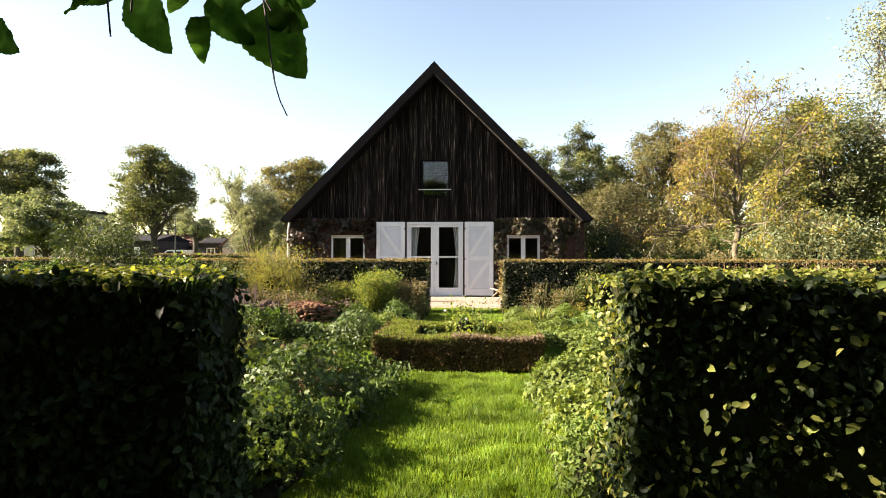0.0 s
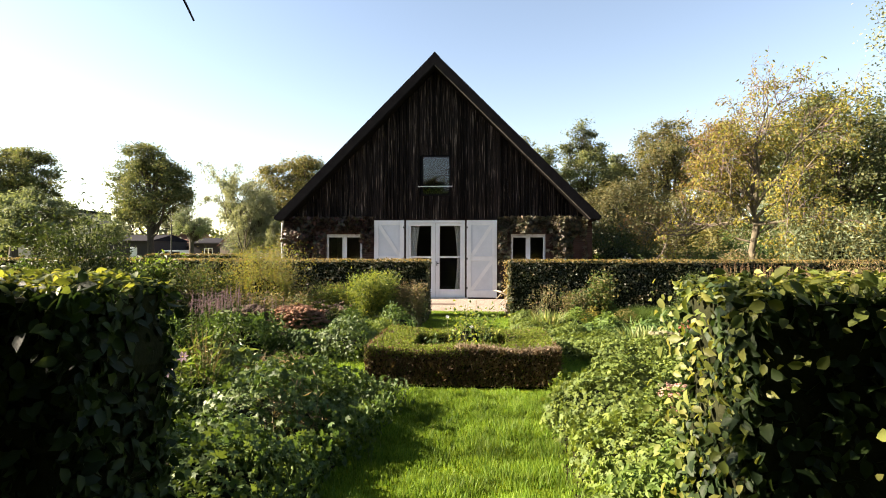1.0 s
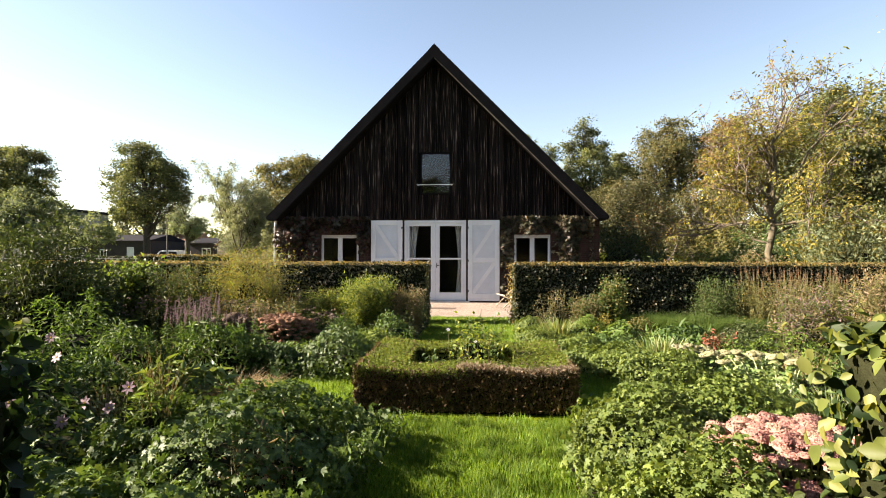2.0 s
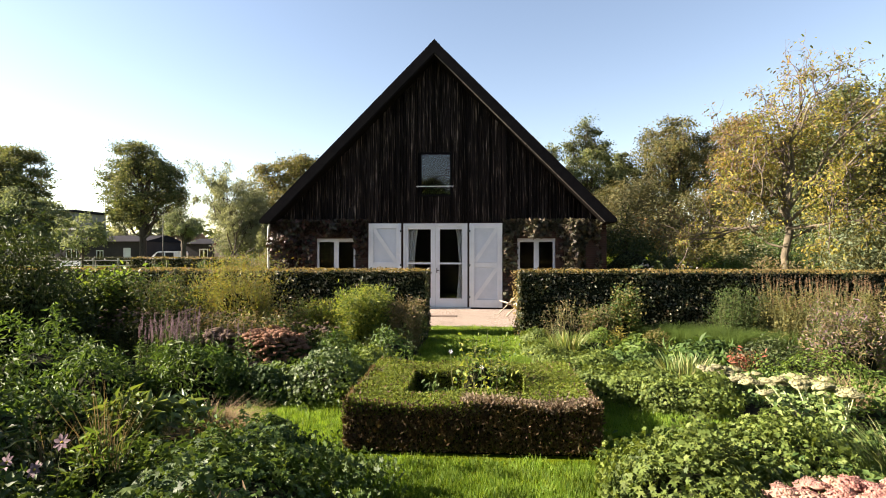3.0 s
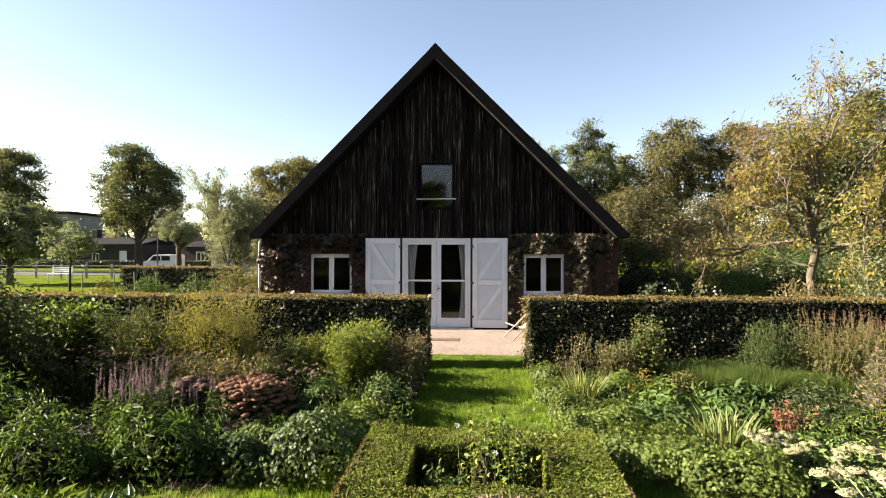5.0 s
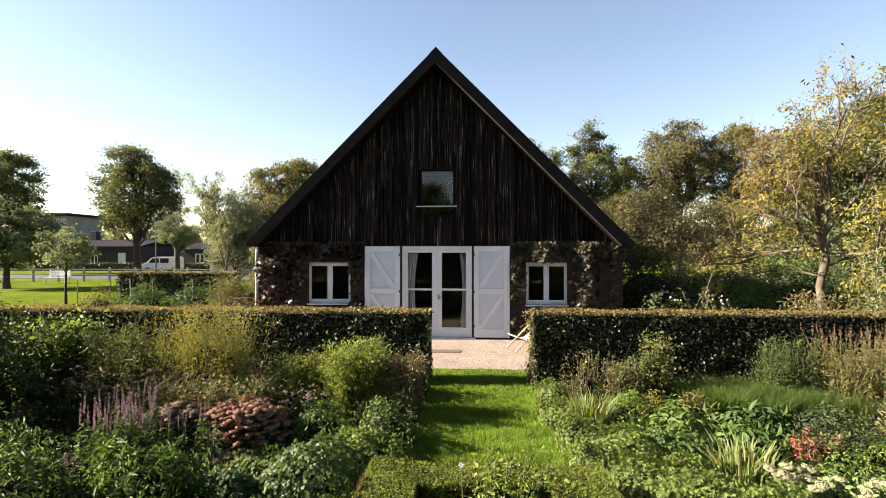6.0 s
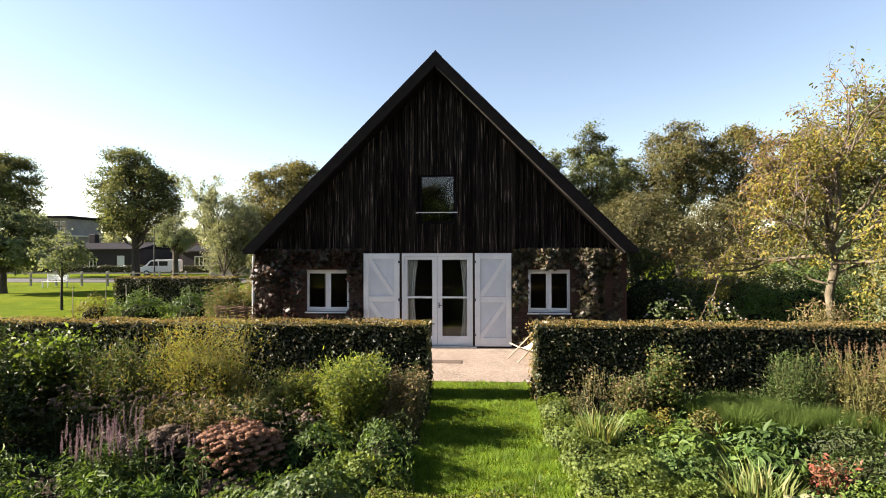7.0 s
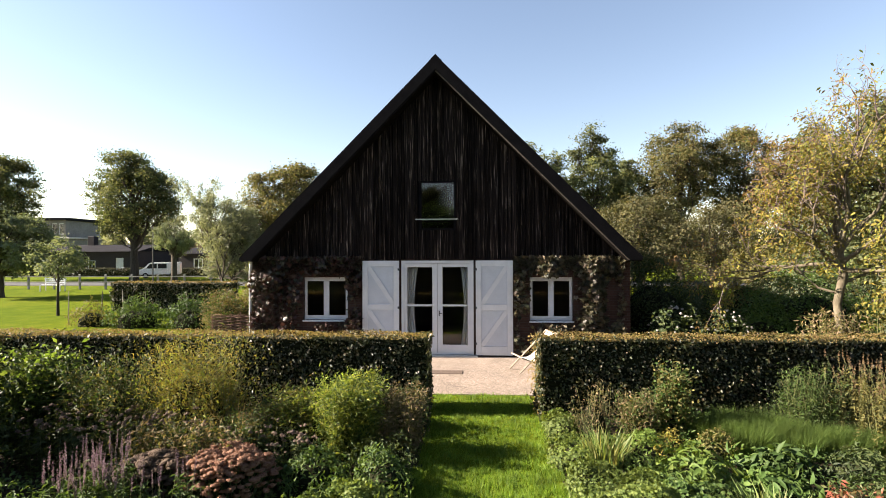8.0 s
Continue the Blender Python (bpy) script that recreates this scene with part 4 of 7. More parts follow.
# ---- low clipped box hedge: four sides round a bed, its front half dead and brown ----
def box_hedge():
    x0, x1, y0, y1, h, w = 0.20, 2.25, -10.12, -8.50, 0.405, 0.42
    cx, cy = (x0 + x1) / 2, (y0 + y1) / 2
    hd = thing("box_hedge", cx, cy, 0, "low rectangular box hedge, green on top and dead brown in front", "hedge")
    arms = [(x0, x1, y0, y0 + w), (x0, x0 + 0.45, y0 + w, y1 - 0.42), (x1 - 0.5, x1, y0 + w, y1 - 0.42), (x0, x1, y1 - 0.42, y1)]
    # solid cores of the four arms, inner shade in their colour
    part("shade_mass", boxed(*[(a + 0.055 - cx, b - 0.055 - cx, c + (0.055 if k in (0, 3) else -0.06) - cy, d - (0.055 if k in (0, 3) else -0.06) - cy, 0, h - 0.07 - 0.002 * (k % 2)) for k, (a, b, c, d) in enumerate(arms)]), "inner", hd)
    sets = {"box_green": [[], []], "box_brown": [[], []], "box_dry": [[], []]}
    for k, (a, b, c, d) in enumerate(arms):
        for area, nrm in (((b - a) * h, (0, -1, 0)), ((b - a) * h, (0, 1, 0)), ((d - c) * h, (-1, 0, 0)), ((d - c) * h, (1, 0, 0)), ((b - a) * (d - c), (0, 0, 1))):
            n = int(area * 13000)
            P = np.stack([rng.uniform(a, b, n), rng.uniform(c, d, n), rng.uniform(0.02, h, n)], 1)
            if nrm[0]:
                P[:, 0] = (a if nrm[0] < 0 else b) - nrm[0] * 0.035 * rng.uniform(0, 1, n)
            elif nrm[1]:
                P[:, 1] = (c if nrm[1] < 0 else d) - nrm[1] * 0.035 * rng.uniform(0, 1, n)
            else:
                P[:, 2] = h - 0.03 * rng.uniform(0, 1, n)
            P[:, 2] += 0.02 * np.sin(P[:, 0] * 6) * (P[:, 2] > 0.2)
            dead = np.full(n, 0.04)
            if k == 0 and nrm[1] < 0:
                dead = np.clip(0.92 - 0.55 * np.clip((P[:, 2] - 0.30) / 0.07, 0, 1) * (P[:, 0] < 1.3), 0, 1)
            elif k == 0 and nrm[2]:
                dead = np.where((P[:, 0] > 1.15) & (P[:, 1] < y0 + 0.24), 0.9, 0.04)
            elif k == 0 and nrm[0]:
                dead = np.full(n, 0.6)
            elif nrm[2]:
                dead = np.full(n, 0.03)
            elif nrm[0] < 0 and k == 1:
                dead = np.full(n, 0.4)
            u = rng.uniform(0, 1, n)
            dry = (u < dead) & (k == 0) & (nrm[2] > 0) & (P[:, 0] > 1.15)
            brown = (u < dead) & ~dry
            N = np.asarray(nrm, float) + rng.normal(size=(n, 3)) * 0.6
            for key, pick in (("box_green", ~(brown | dry)), ("box_brown", brown), ("box_dry", dry)):
                sets[key][0].append(P[pick])
                sets[key][1].append(N[pick])
    for key, (Ps, Ns) in sets.items():
        P, N = np.concatenate(Ps) - np.array([cx, cy, 0]), np.concatenate(Ns)
        if key == "box_green":
            V, F = leaves(P, N, rng.uniform(0.014, 0.025, len(P)), 0.62, 0.2, 0.1)
            cloud("green_leaves", V, F, key, hd)
        else:
            V, F = leaves(P, N, rng.uniform(0.022, 0.05, len(P)), 0.3, 0.2, 0.1, axis=(0, -0.1, 1.1))
            cloud("dead_leaves" if key == "box_brown" else "bleached_edge", V, F, key, hd, "dead brown leaves" if key == "box_brown" else "bleached dry twigs")


box_hedge()


# ---- lawn grass ----
def lawn(regions, density, name="lawn_grass"):
    P = []
    for x0, x1, y0, y1 in regions:
        n = int((x1 - x0) * (y1 - y0) * density)
        P.append(np.stack([rng.uniform(x0, x1, n), rng.uniform(y0, y1, n), np.zeros(n)], 1))
    P = np.concatenate(P)
    wob = 0.06 * np.sin(P[:, 1] * 2.3) + 0.03 * np.sin(P[:, 1] * 7.7)
    inside_box = (P[:, 0] > 0.2) & (P[:, 0] < 2.3) & (P[:, 1] > -10.2) & (P[:, 1] < -8.48)
    P = P[~inside_box]
    P[:, 0] += (wob[~inside_box]) * 0.5
    n = len(P)
    a = rng.uniform(0, 6.28, n)
    lean = np.stack([np.cos(a), np.sin(a), np.zeros(n)], 1) * rng.uniform(0.005, 0.03, n)[:, None]
    tufted = np.array([noise.noise(Vector((p[0] * 4.5, p[1] * 4.5, 0.0))) + 0.6 * noise.noise(Vector((p[0] * 13, p[1] * 13, 5.0))) for p in P])
    H = rng.uniform(0.025, 0.06, n) * np.clip(1.0 + 0.9 * tufted, 0.45, 1.9)
    lean *= np.clip(1.0 + 1.6 * tufted, 0.4, 2.4)[:, None]
    S = unit(np.stack([np.sin(a * 3.1), np.cos(a * 3.1), np.zeros(n)], 1)) * 0.0035
    V = np.stack([P - S, P + S, P + lean + np.array([0, 0, 1.0]) * H[:, None]], 1).reshape(-1, 3)
    ob = cloud(name, V, np.arange(3 * n).reshape(-1, 3), "blade")
    return tagged(ob, "short mown green grass blades of the garden lawn", "grass", "", "stuff")


lawn([(0.40, 2.05, -14.6, -11.0), (0.1, 2.5, -11.0, -9.9), (-0.9, 0.25, -10.0, -8.9), (2.25, 3.3, -9.9, -8.3), (0.35, 2.15, -8.4, -6.5)], 9000)
lawn([(0.36, 2.1, -6.5, -3.34), (-5.0, -0.9, -9.9, -9.05), (3.3, 6.5, -9.75, -9.1)], 4500, "lawn_grass")


# ---- perennials and shrubs ----
def leafy(name, x, y, rx, ry, h, mat, leaf, n, label, category="plant", group="", shape="plain", width=0.5, inner=0.3, power=2.4, jitter=0.5, axis=None, core=0.72, lumps=0.2, droop=0.2, z=0.0):
    """A mound of leaves over a solid core coloured as inner shade."""
    t = thing(name, x, y, z, label, category, group)
    if shape == "lobed":
        leaf, n = leaf * 0.72, int(n * 1.6)
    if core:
        part("shade_core", dome_core(rx * core * 0.82, ry * core * 0.82, h * core * 0.8), "inner", t)
    P, N = dome_points(n, rx, ry, h, lumps, power, inner)
    N = N + rng.normal(size=N.shape) * jitter
    V, F = leaves(P, N, rng.uniform(0.6, 1.3, n) * leaf, width, 0.2, droop, axis=axis, shape=shape)
    cloud("leaves", V, F, mat, t)
    return t


def stems_up(t, pts, h0, h1, r=0.004, mat="stem", lean=0.15, single=False):
    """Thin upright stems; gives their tips."""
    pieces, tips = [], []
    for px, py in pts:
        h = rng.uniform(h0, h1)
        dx, dy = rng.normal(0, lean, 2) * h
        pieces.append(tube([(px, py, 0), (px + dx * 0.4, py + dy * 0.4, h * 0.55), (px + dx, py + dy, h)], [r, r * 0.8, r * 0.5], 4))
        tips.append((px + dx, py + dy, h))
    if single or len(pieces) <= 60:
        for V, F in pieces:
            cloud("stalk", V, F, mat, t)
        return tips
    V, F = joined(pieces)
    cloud("stem_work", V, F, mat, t)
    return tips


def scatter(n, rx, ry):
    a = rng.uniform(0, 6.28, n)
    r = rng.uniform(0, 1, n) ** 0.5
    return list(zip(np.cos(a) * r * rx, np.sin(a) * r * ry))


_heads = {}


def head_mesh(kind, mat, radius, flat, florets):
    """A flower head of many small florets on a shallow dome; shared between heads of a kind."""
    key = (kind, mat)
    if key not in _heads:
        a, r = rng.uniform(0, 6.28, florets), rng.uniform(0, 1, florets) ** 0.5
        ragged = 1 + 0.16 * np.sin(5 * a + 1) + 0.08 * np.sin(9 * a)
        P = np.stack([np.cos(a) * r * ragged * radius, np.sin(a) * r * ragged * radius, flat * np.sqrt(np.clip(1 - r ** 2, 0, 1)) + rng.uniform(-0.16, 0.16, florets) * radius], 1)
        N = unit(np.stack([P[:, 0], P[:, 1], np.full(florets, radius * 0.8)], 1) + rng.normal(size=P.shape) * 0.01)
        s = radius * 1.5 / math.sqrt(florets)
        B = unit(np.cross(N, rand_dirs(florets)))
        C = np.cross(N, B)
        V = np.stack([P + N * s * 0.9, P + B * s, P + C * s, P - B * s, P - C * s], 1).reshape(-1, 3)
        F = np.array([[0, 1, 2], [0, 2, 3], [0, 3, 4], [0, 4, 1]])
        F = (F[None] + (np.arange(florets) * 5)[:, None, None]).reshape(-1, 3)
        # underside
        k = 12
        ring = np.stack([np.cos(np.linspace(0, 6.28, k, endpoint=False)) * radius, np.sin(np.linspace(0, 6.28, k, endpoint=False)) * radius, np.zeros(k)], 1)
        base = len(V)
        V = np.concatenate([V, ring, [[0, 0, -radius * 0.5], [0, 0, flat * 0.8]]])
        extra = [[base + (i + 1) % k, base + i, base + k] for i in range(k)] + [[base + i, base + (i + 1) % k, base + k + 1] for i in range(k)]
        F = np.concatenate([F, np.array(extra)])
        ob = cloud(kind, V, F, mat)
        _heads[key] = ob.data
        bpy.data.objects.remove(ob)
    return _heads[key]


def place_heads(t, name, data, spots, size=(0.8, 1.25), tilt=0.3):
    for p in spots:
        ob = new(name, data)
        ob.parent = t
        s = rng.uniform(*size)
        ob.matrix_local = Matrix.LocRotScale(Vector(p), Euler((rng.normal(0, tilt), rng.normal(0, tilt), rng.uniform(0, 6.28))), (s, s, s))


def sedum(x, y, rx, ry, h, mat, n, label, radius=0.055, leaf_mat="sedum_leaf", fine=80):
    t = thing("sedum", x, y, 0, label, "plant", "sedum clumps")
    part("shade_core", dome_core(rx * 0.7, ry * 0.7, h * 0.7), "inner", t)
    P, N = dome_points(int(n * 9), rx * 0.95, ry * 0.95, h * 0.86, 0.08)
    V, F = leaves(P, N + rng.normal(size=N.shape) * 0.5, rng.uniform(0.035, 0.065, len(P)), 0.5, 0.15, 0.1, axis=(0, 0, 0.6))
    cloud("leaves", V, F, leaf_mat, t)
    i = np.arange(n)
    r, a = np.sqrt((i + 0.5) / n), i * 2.39996 + rng.uniform(0, 6)
    edge = 1 + 0.09 * np.sin(3 * a + 1) + 0.05 * np.sin(5 * a)
    P = np.stack([np.cos(a) * r * rx * edge, np.sin(a) * r * ry * edge, h * (1 - r ** 3.2) ** 0.45 + rng.normal(0, 0.016, n)], 1) + rng.normal(size=(n, 3)) * np.array([0.03, 0.03, 0.008])
    P[:, 2] += 0.05 * h * np.sin(P[:, 0] * 11 + 1) * np.sin(P[:, 1] * 13)
    spots = [tuple(p) for p in P if p[2] > h * 0.32]
    pieces = [tube([(p[0] * 0.55, p[1] * 0.55, 0.02), (p[0] * 0.85, p[1] * 0.85, p[2] * 0.6), p], [0.006, 0.005, 0.004], 4) for p in spots]
    V, F = joined(pieces)
    cloud("stem_work", V, F, "sedum_leaf", t)
    place_heads(t, "flower_head", head_mesh("flower_head", mat, radius, radius * 0.32, fine), spots, (0.65, 1.3), 0.18)
    return t


def fan_sedum(x, y, spots, h, label):
    """A sedum fallen open: bare pale stems that fan out from one foot, each with a flat cream head."""
    t = thing("sedum", x, y, 0, label, "plant", "cream sedums")
    tips = []
    for dx, dy in spots:
        z = h * rng.uniform(0.85, 1.12)
        tip = (dx + rng.normal(0, 0.02), dy + rng.normal(0, 0.02), z)
        V, F = tube([(dx * 0.08, dy * 0.08, 0.01), (dx * 0.55, dy * 0.5, z * 0.42), tip], [0.0075, 0.0065, 0.005], 5)
        cloud("stalk", V, F, "pale_stem", t)
        tips += [tip, (tip[0] + rng.uniform(-0.09, 0.09), tip[1] + rng.uniform(-0.05, 0.05), z - rng.uniform(0.0, 0.05))]
    T = np.array(tips)
    k = rng.integers(0, len(T), 420)
    P = T[k] * rng.uniform(0.35, 0.95, (420, 1)) + rng.normal(size=(420, 3)) * 0.025
    P[:, 2] = np.maximum(P[:, 2], 0.02)
    V, F = leaves(P, np.array([0, -0.2, 1.0]) + rand_dirs(420) * 0.8, rng.uniform(0.035, 0.075, 420), 0.5, 0.15, 0.1, axis=(0, 0, 0.5), shape="oval")
    cloud("leaves", V, F, "sedum_leaf", t)
    place_heads(t, "flower_head", head_mesh("cream_flower_head", "sedum_white", 0.054, 0.016, 130), tips, (0.65, 1.3), 0.14)
    return t


def umbels(name, x, y, rx, ry, h0, h1, n, mat, label, radius=0.021, leaf_mat="green_dark"):
    """Tall bare stalks, each with a loose cluster of faded flower heads, over sparse leaves."""
    t = thing(name, x, y, 0, label, "plant")
    tips = stems_up(t, scatter(n, rx, ry), h0, h1, 0.004, "stem", 0.08, True)
    spots = [(p[0] + rng.normal(0, 0.022), p[1] + rng.normal(0, 0.022), p[2] + rng.normal(0, 0.012)) for p in tips for k in range(3)]
    place_heads(t, "flower_head", head_mesh(name + "_head", mat, radius, radius * 0.6, 34), spots, (0.6, 1.2), 0.3)
    T = np.array(tips)
    m = n * 26
    P = T[rng.integers(0, n, m)] * np.stack([np.ones(m)] * 2 + [rng.uniform(0.1, 0.9, m)], 1)
    V, F = leaves(P, np.array([0, 0, 1.0]) + rand_dirs(m) * 0.8, rng.uniform(0.05, 0.11, m), 0.3, 0.2, 0.3)
    cloud("leaves", V, F, leaf_mat, t)
    return t


def tuft(name, x, y, r, h, mat, n, width, label, spread=0.5, curve=0.5, category="grass", group=""):
    """A clump of grass or iris blades."""
    t = thing(name, x, y, 0, label, category, group)
    P = np.array([(a, b, 0.0) for a, b in scatter(n, r, r)])
    out = P * (spread * h / max(r, 0.01)) + rng.normal(size=P.shape) * np.array([0.12, 0.12, 0]) * h
    V, F = blades(P, rng.uniform(0.65, 1.05, n) * h, rng.uniform(0.7, 1.2, n) * width, out, curve)
    cloud("blade_tuft", V, F, mat, t)
    return t


def spikes(name, x, y, rx, ry, h0, h1, n, mat, leaf_mat, label, spike=0.22, thick=0.018, floret=0.016, per=46, leaf=0.07, category="plant", leaf_n=2200, leaf_h=0.8, lean=0.07):
    """Upright stems with leaves and long flower spikes, each spike a part."""
    t = thing(name, x, y, 0, label, category)
    pts = scatter(n, rx, ry)
    tips = stems_up(t, pts, h0, h1, 0.004, "stem", lean, True)
    a = rng.uniform(0, 6.28, per)
    z = rng.uniform(0, 1, per)
    rad = thick * (1.05 - z * 0.75)
    P = np.stack([np.cos(a) * rad * 0.4, np.sin(a) * rad * 0.4, z * spike], 1)
    N = np.stack([np.cos(a), np.sin(a), np.full(per, 0.6)], 1)
    V, F = leaves(P, N * 0.3 + rand_dirs(per) * 0.8, floret * (1.2 - 0.5 * z), 0.7, 0.2, 0.0, axis=np.stack([np.cos(a), np.sin(a), np.full(per, 0.7)], 1) * 3)
    proto = cloud("flower_spike", V, F, mat)
    data = proto.data
    bpy.data.objects.remove(proto)
    for p in tips:
        ob = new("flower_spike", data)
        ob.parent = t
        s = rng.uniform(0.7, 1.15)
        ob.matrix_local = Matrix.LocRotScale(Vector(p) - Vector((0, 0, spike * 0.25)), Euler((rng.normal(0, 0.06), rng.normal(0, 0.06), rng.uniform(0, 6))), (s, s, s))
    k = rng.integers(0, n, leaf_n)
    T = np.array(tips)[k] * np.stack([np.ones(leaf_n)] * 2 + [rng.uniform(0.1, leaf_h, leaf_n)], 1)
    V, F = leaves(T, np.array([0, 0, 1.0]) + rand_dirs(leaf_n) * 0.8, rng.uniform(0.6, 1.3, leaf_n) * leaf, 0.32, 0.2, 0.25)
    cloud("leaves", V, F, leaf_mat, t)
    return t


def feathery(name, x, y, rx, ry, h, mats, n_stems, per, leaf, label, width=0.2, category="plant", lean=0.22, up=0.6, r=0.004, low=0.1, core=0.5):
    """A loose plant of many fine stems set with narrow leaves all the way up."""
    t = thing(name, x, y, 0, label, category)
    tips = np.array(stems_up(t, scatter(n_stems, rx * 0.58, ry * 0.58), h * 0.48, h * 1.06, r, "stem", lean))
    base = np.array([(p[0] * 0.6, p[1] * 0.6, 0) for p in tips])
    if core and h > 0.55:
        # added core, coloured as the shade between the stems
        part("shade_core", dome_core(rx * core, ry * core, h * 0.62), "inner", t)
    for mat in mats:
        n = int(n_stems * per * 1.7) // len(mats)
        k = rng.integers(0, n_stems, n)
        f = rng.uniform(low, 1.0, n)[:, None]
        P = base[k] + (tips[k] - base[k]) * f + rng.normal(size=(n, 3)) * 0.035 * (0.5 + h)
        P[:, 2] = np.maximum(P[:, 2], 0.02)
        V, F = leaves(P, np.array([0, 0, 0.7]) + rand_dirs(n), rng.uniform(0.6, 1.5, n) * leaf, max(width, 0.22), 0.15, 0.15, axis=(0, 0, up))
        cloud("leaves", V, F, mat, t)
    return t


def daisy(t, p, r, mat, petals=8, tilt=(0.5, 0.0)):
    """A single open flower with a stem of its own, as a part of the plant t."""
    pts = [(p[0] * 0.8, p[1] * 0.8, 0.05), (p[0] * 0.95, p[1] * 0.95, p[2] * 0.6), p]
    V, F = tube(pts, [0.004, 0.003, 0.0025], 4)
    cloud("stalk", V, F, "stem", t)
    m = Matrix.LocRotScale(Vector(p), Euler((tilt[0] + 0.35, tilt[1], 0.0)), None) @ Matrix.Rotation(rng.uniform(0, 6), 4, 'Z')
    a = np.arange(petals) * 2 * math.pi / petals
    A = np.stack([np.cos(a), np.sin(a), np.full(petals, 0.12)], 1)
    V, F = leaves(A * r * 0.15, np.tile([0, 0, 1.0], (petals, 1)) - A * 0.1, np.full(petals, r), 0.55, 0.12, 0.05, axis=A, spread=0.001, shape="oval")
    fl = cloud("flower", V, F, mat, t, "open flower")
    fl.matrix_local = m
    bm = bmesh.new()
    bmesh.ops.create_icosphere(bm, subdivisions=1, radius=r * 0.17)
    part("flower_centre", bm, "yolk", fl)


# near left bed
leafy("geranium_mound", -0.25, -11.55, 1.0, 1.15, 0.44, "geranium_mid", 0.068, 5200, "dark green geranium mound spilling onto the lawn", "plant", "geranium mounds", "lobed", jitter=0.6)
leafy("geranium_mound", -0.35, -12.75, 0.85, 0.75, 0.46, "geranium_mid", 0.068, 3400, "dark green geranium mound in the hedge's shade", "plant", "geranium mounds", "lobed", jitter=0.6)
leafy("geranium_mound", -1.75, -11.6, 1.0, 1.1, 0.42, "green_dark", 0.065, 3400, "dark green leafy mound with pink flowers above it", "plant", "geranium mounds", "plain", width=0.45)
leafy("leafy_perennial", -1.6, -12.9, 1.0, 0.6, 0.5, "green_dark", 0.08, 1800, "dark leafy perennial along the entrance hedge", "plant")
an = leafy("japanese_anemone", -1.35, -11.75, 0.5, 0.5, 0.5, "green", 0.08, 500, "japanese anemone with pale pink flowers on thin stalks", core=0.5)
for p in ((0.42, 0.21, 0.6), (0.37, 0.1, 0.5), (0.17, 0.15, 0.51), (-0.6, 0.75, 0.82), (-0.46, 0.65, 0.69), (0.19, -0.05, 0.46), (-0.3, 0.1, 0.52), (0.02, -0.42, 0.5)):
    daisy(an, p, 0.042, "petal", 7, (rng.uniform(0.3, 0.9), rng.uniform(-0.5, 0.5)))
tuft("dry_grass", -0.95, -11.22, 0.07, 0.98, "straw", 50, 0.005, "thin dry brown upright grass stems", 0.14, 0.3)
tuft("dry_grass", -1.6, -10.9, 0.12, 0.6, "straw", 80, 0.006, "thin dry brown upright grass stems", 0.4, 0.5)
tuft("dry_grass", -0.82, -10.08, 0.24, 0.36, "straw", 600, 0.006, "low arching tuft of straw-coloured grass", 0.9, 0.9)
feathery("leafy_perennial", -0.95, -11.3, 0.2, 0.2, 0.62, ["green_fresh"], 5, 60, 0.075, "upright light green leafy stem", 0.22, "plant", 0.05, 0.4)
feathery("leafy_perennial", 0.1, -11.95, 0.3, 0.3, 0.5, ["straw"], 16, 14, 0.05, "dry brown seed stalks among the geraniums", 0.2, "plant", 0.2, 0.7)
leafy("spiky_leaved_plant", -1.5, -10.2, 0.45, 0.3, 0.3, "geranium", 0.13, 320, "broad pale upright leaves at the lawn's edge", "plant", width=0.3, axis=(0, 0, 1.6), core=0.5)
leafy("leafy_perennial", -2.55, -10.6, 0.7, 0.7, 0.7, "green", 0.07, 1700, "mid green bushy perennial", width=0.35)
leafy("dark_shrub", -5.5, -7.2, 1.25, 0.62, 1.8, "green_dark", 0.075, 4200, "large loose shrub with dull dark leaves", "shrub", width=0.34, core=0.8, jitter=0.8, axis=(0, 0, -0.4))
feathery("dark_shrub", -5.35, -7.3, 1.2, 0.6, 1.95, ["green_dark"], 60, 70, 0.07, "loose upright stems of a dark shrub", 0.3, "shrub", 0.14, -0.2, 0.006, core=0)
feathery("wild_perennial", -3.2, -11.4, 0.8, 0.8, 1.0, ["green_light", "straw", "green"], 60, 50, 0.07, "loose tall perennial with dry seed heads", 0.25, "plant", 0.18)

leafy("spiky_leaved_plant", -1.35, -9.98, 0.4, 0.22, 0.32, "sedum_leaf", 0.14, 260, "broad pale upright leaves beside the grass strip", "plant", width=0.32, axis=(0, 0, 1.6), core=0.5)
tuft("dry_grass", -1.02, -9.92, 0.26, 0.36, "straw", 480, 0.006, "arching tuft of straw-coloured grass at the lawn", 0.75, 0.9)
leafy("leafy_perennial", -2.3, -10.05, 0.55, 0.35, 0.45, "green", 0.06, 1500, "mid green plant beside the grass strip", width=0.35)
leafy("leafy_perennial", -0.35, -10.35, 0.42, 0.3, 0.32, "geranium_dark", 0.055, 1300, "low dark green plant at the lawn's edge", width=0.5, shape="lobed")

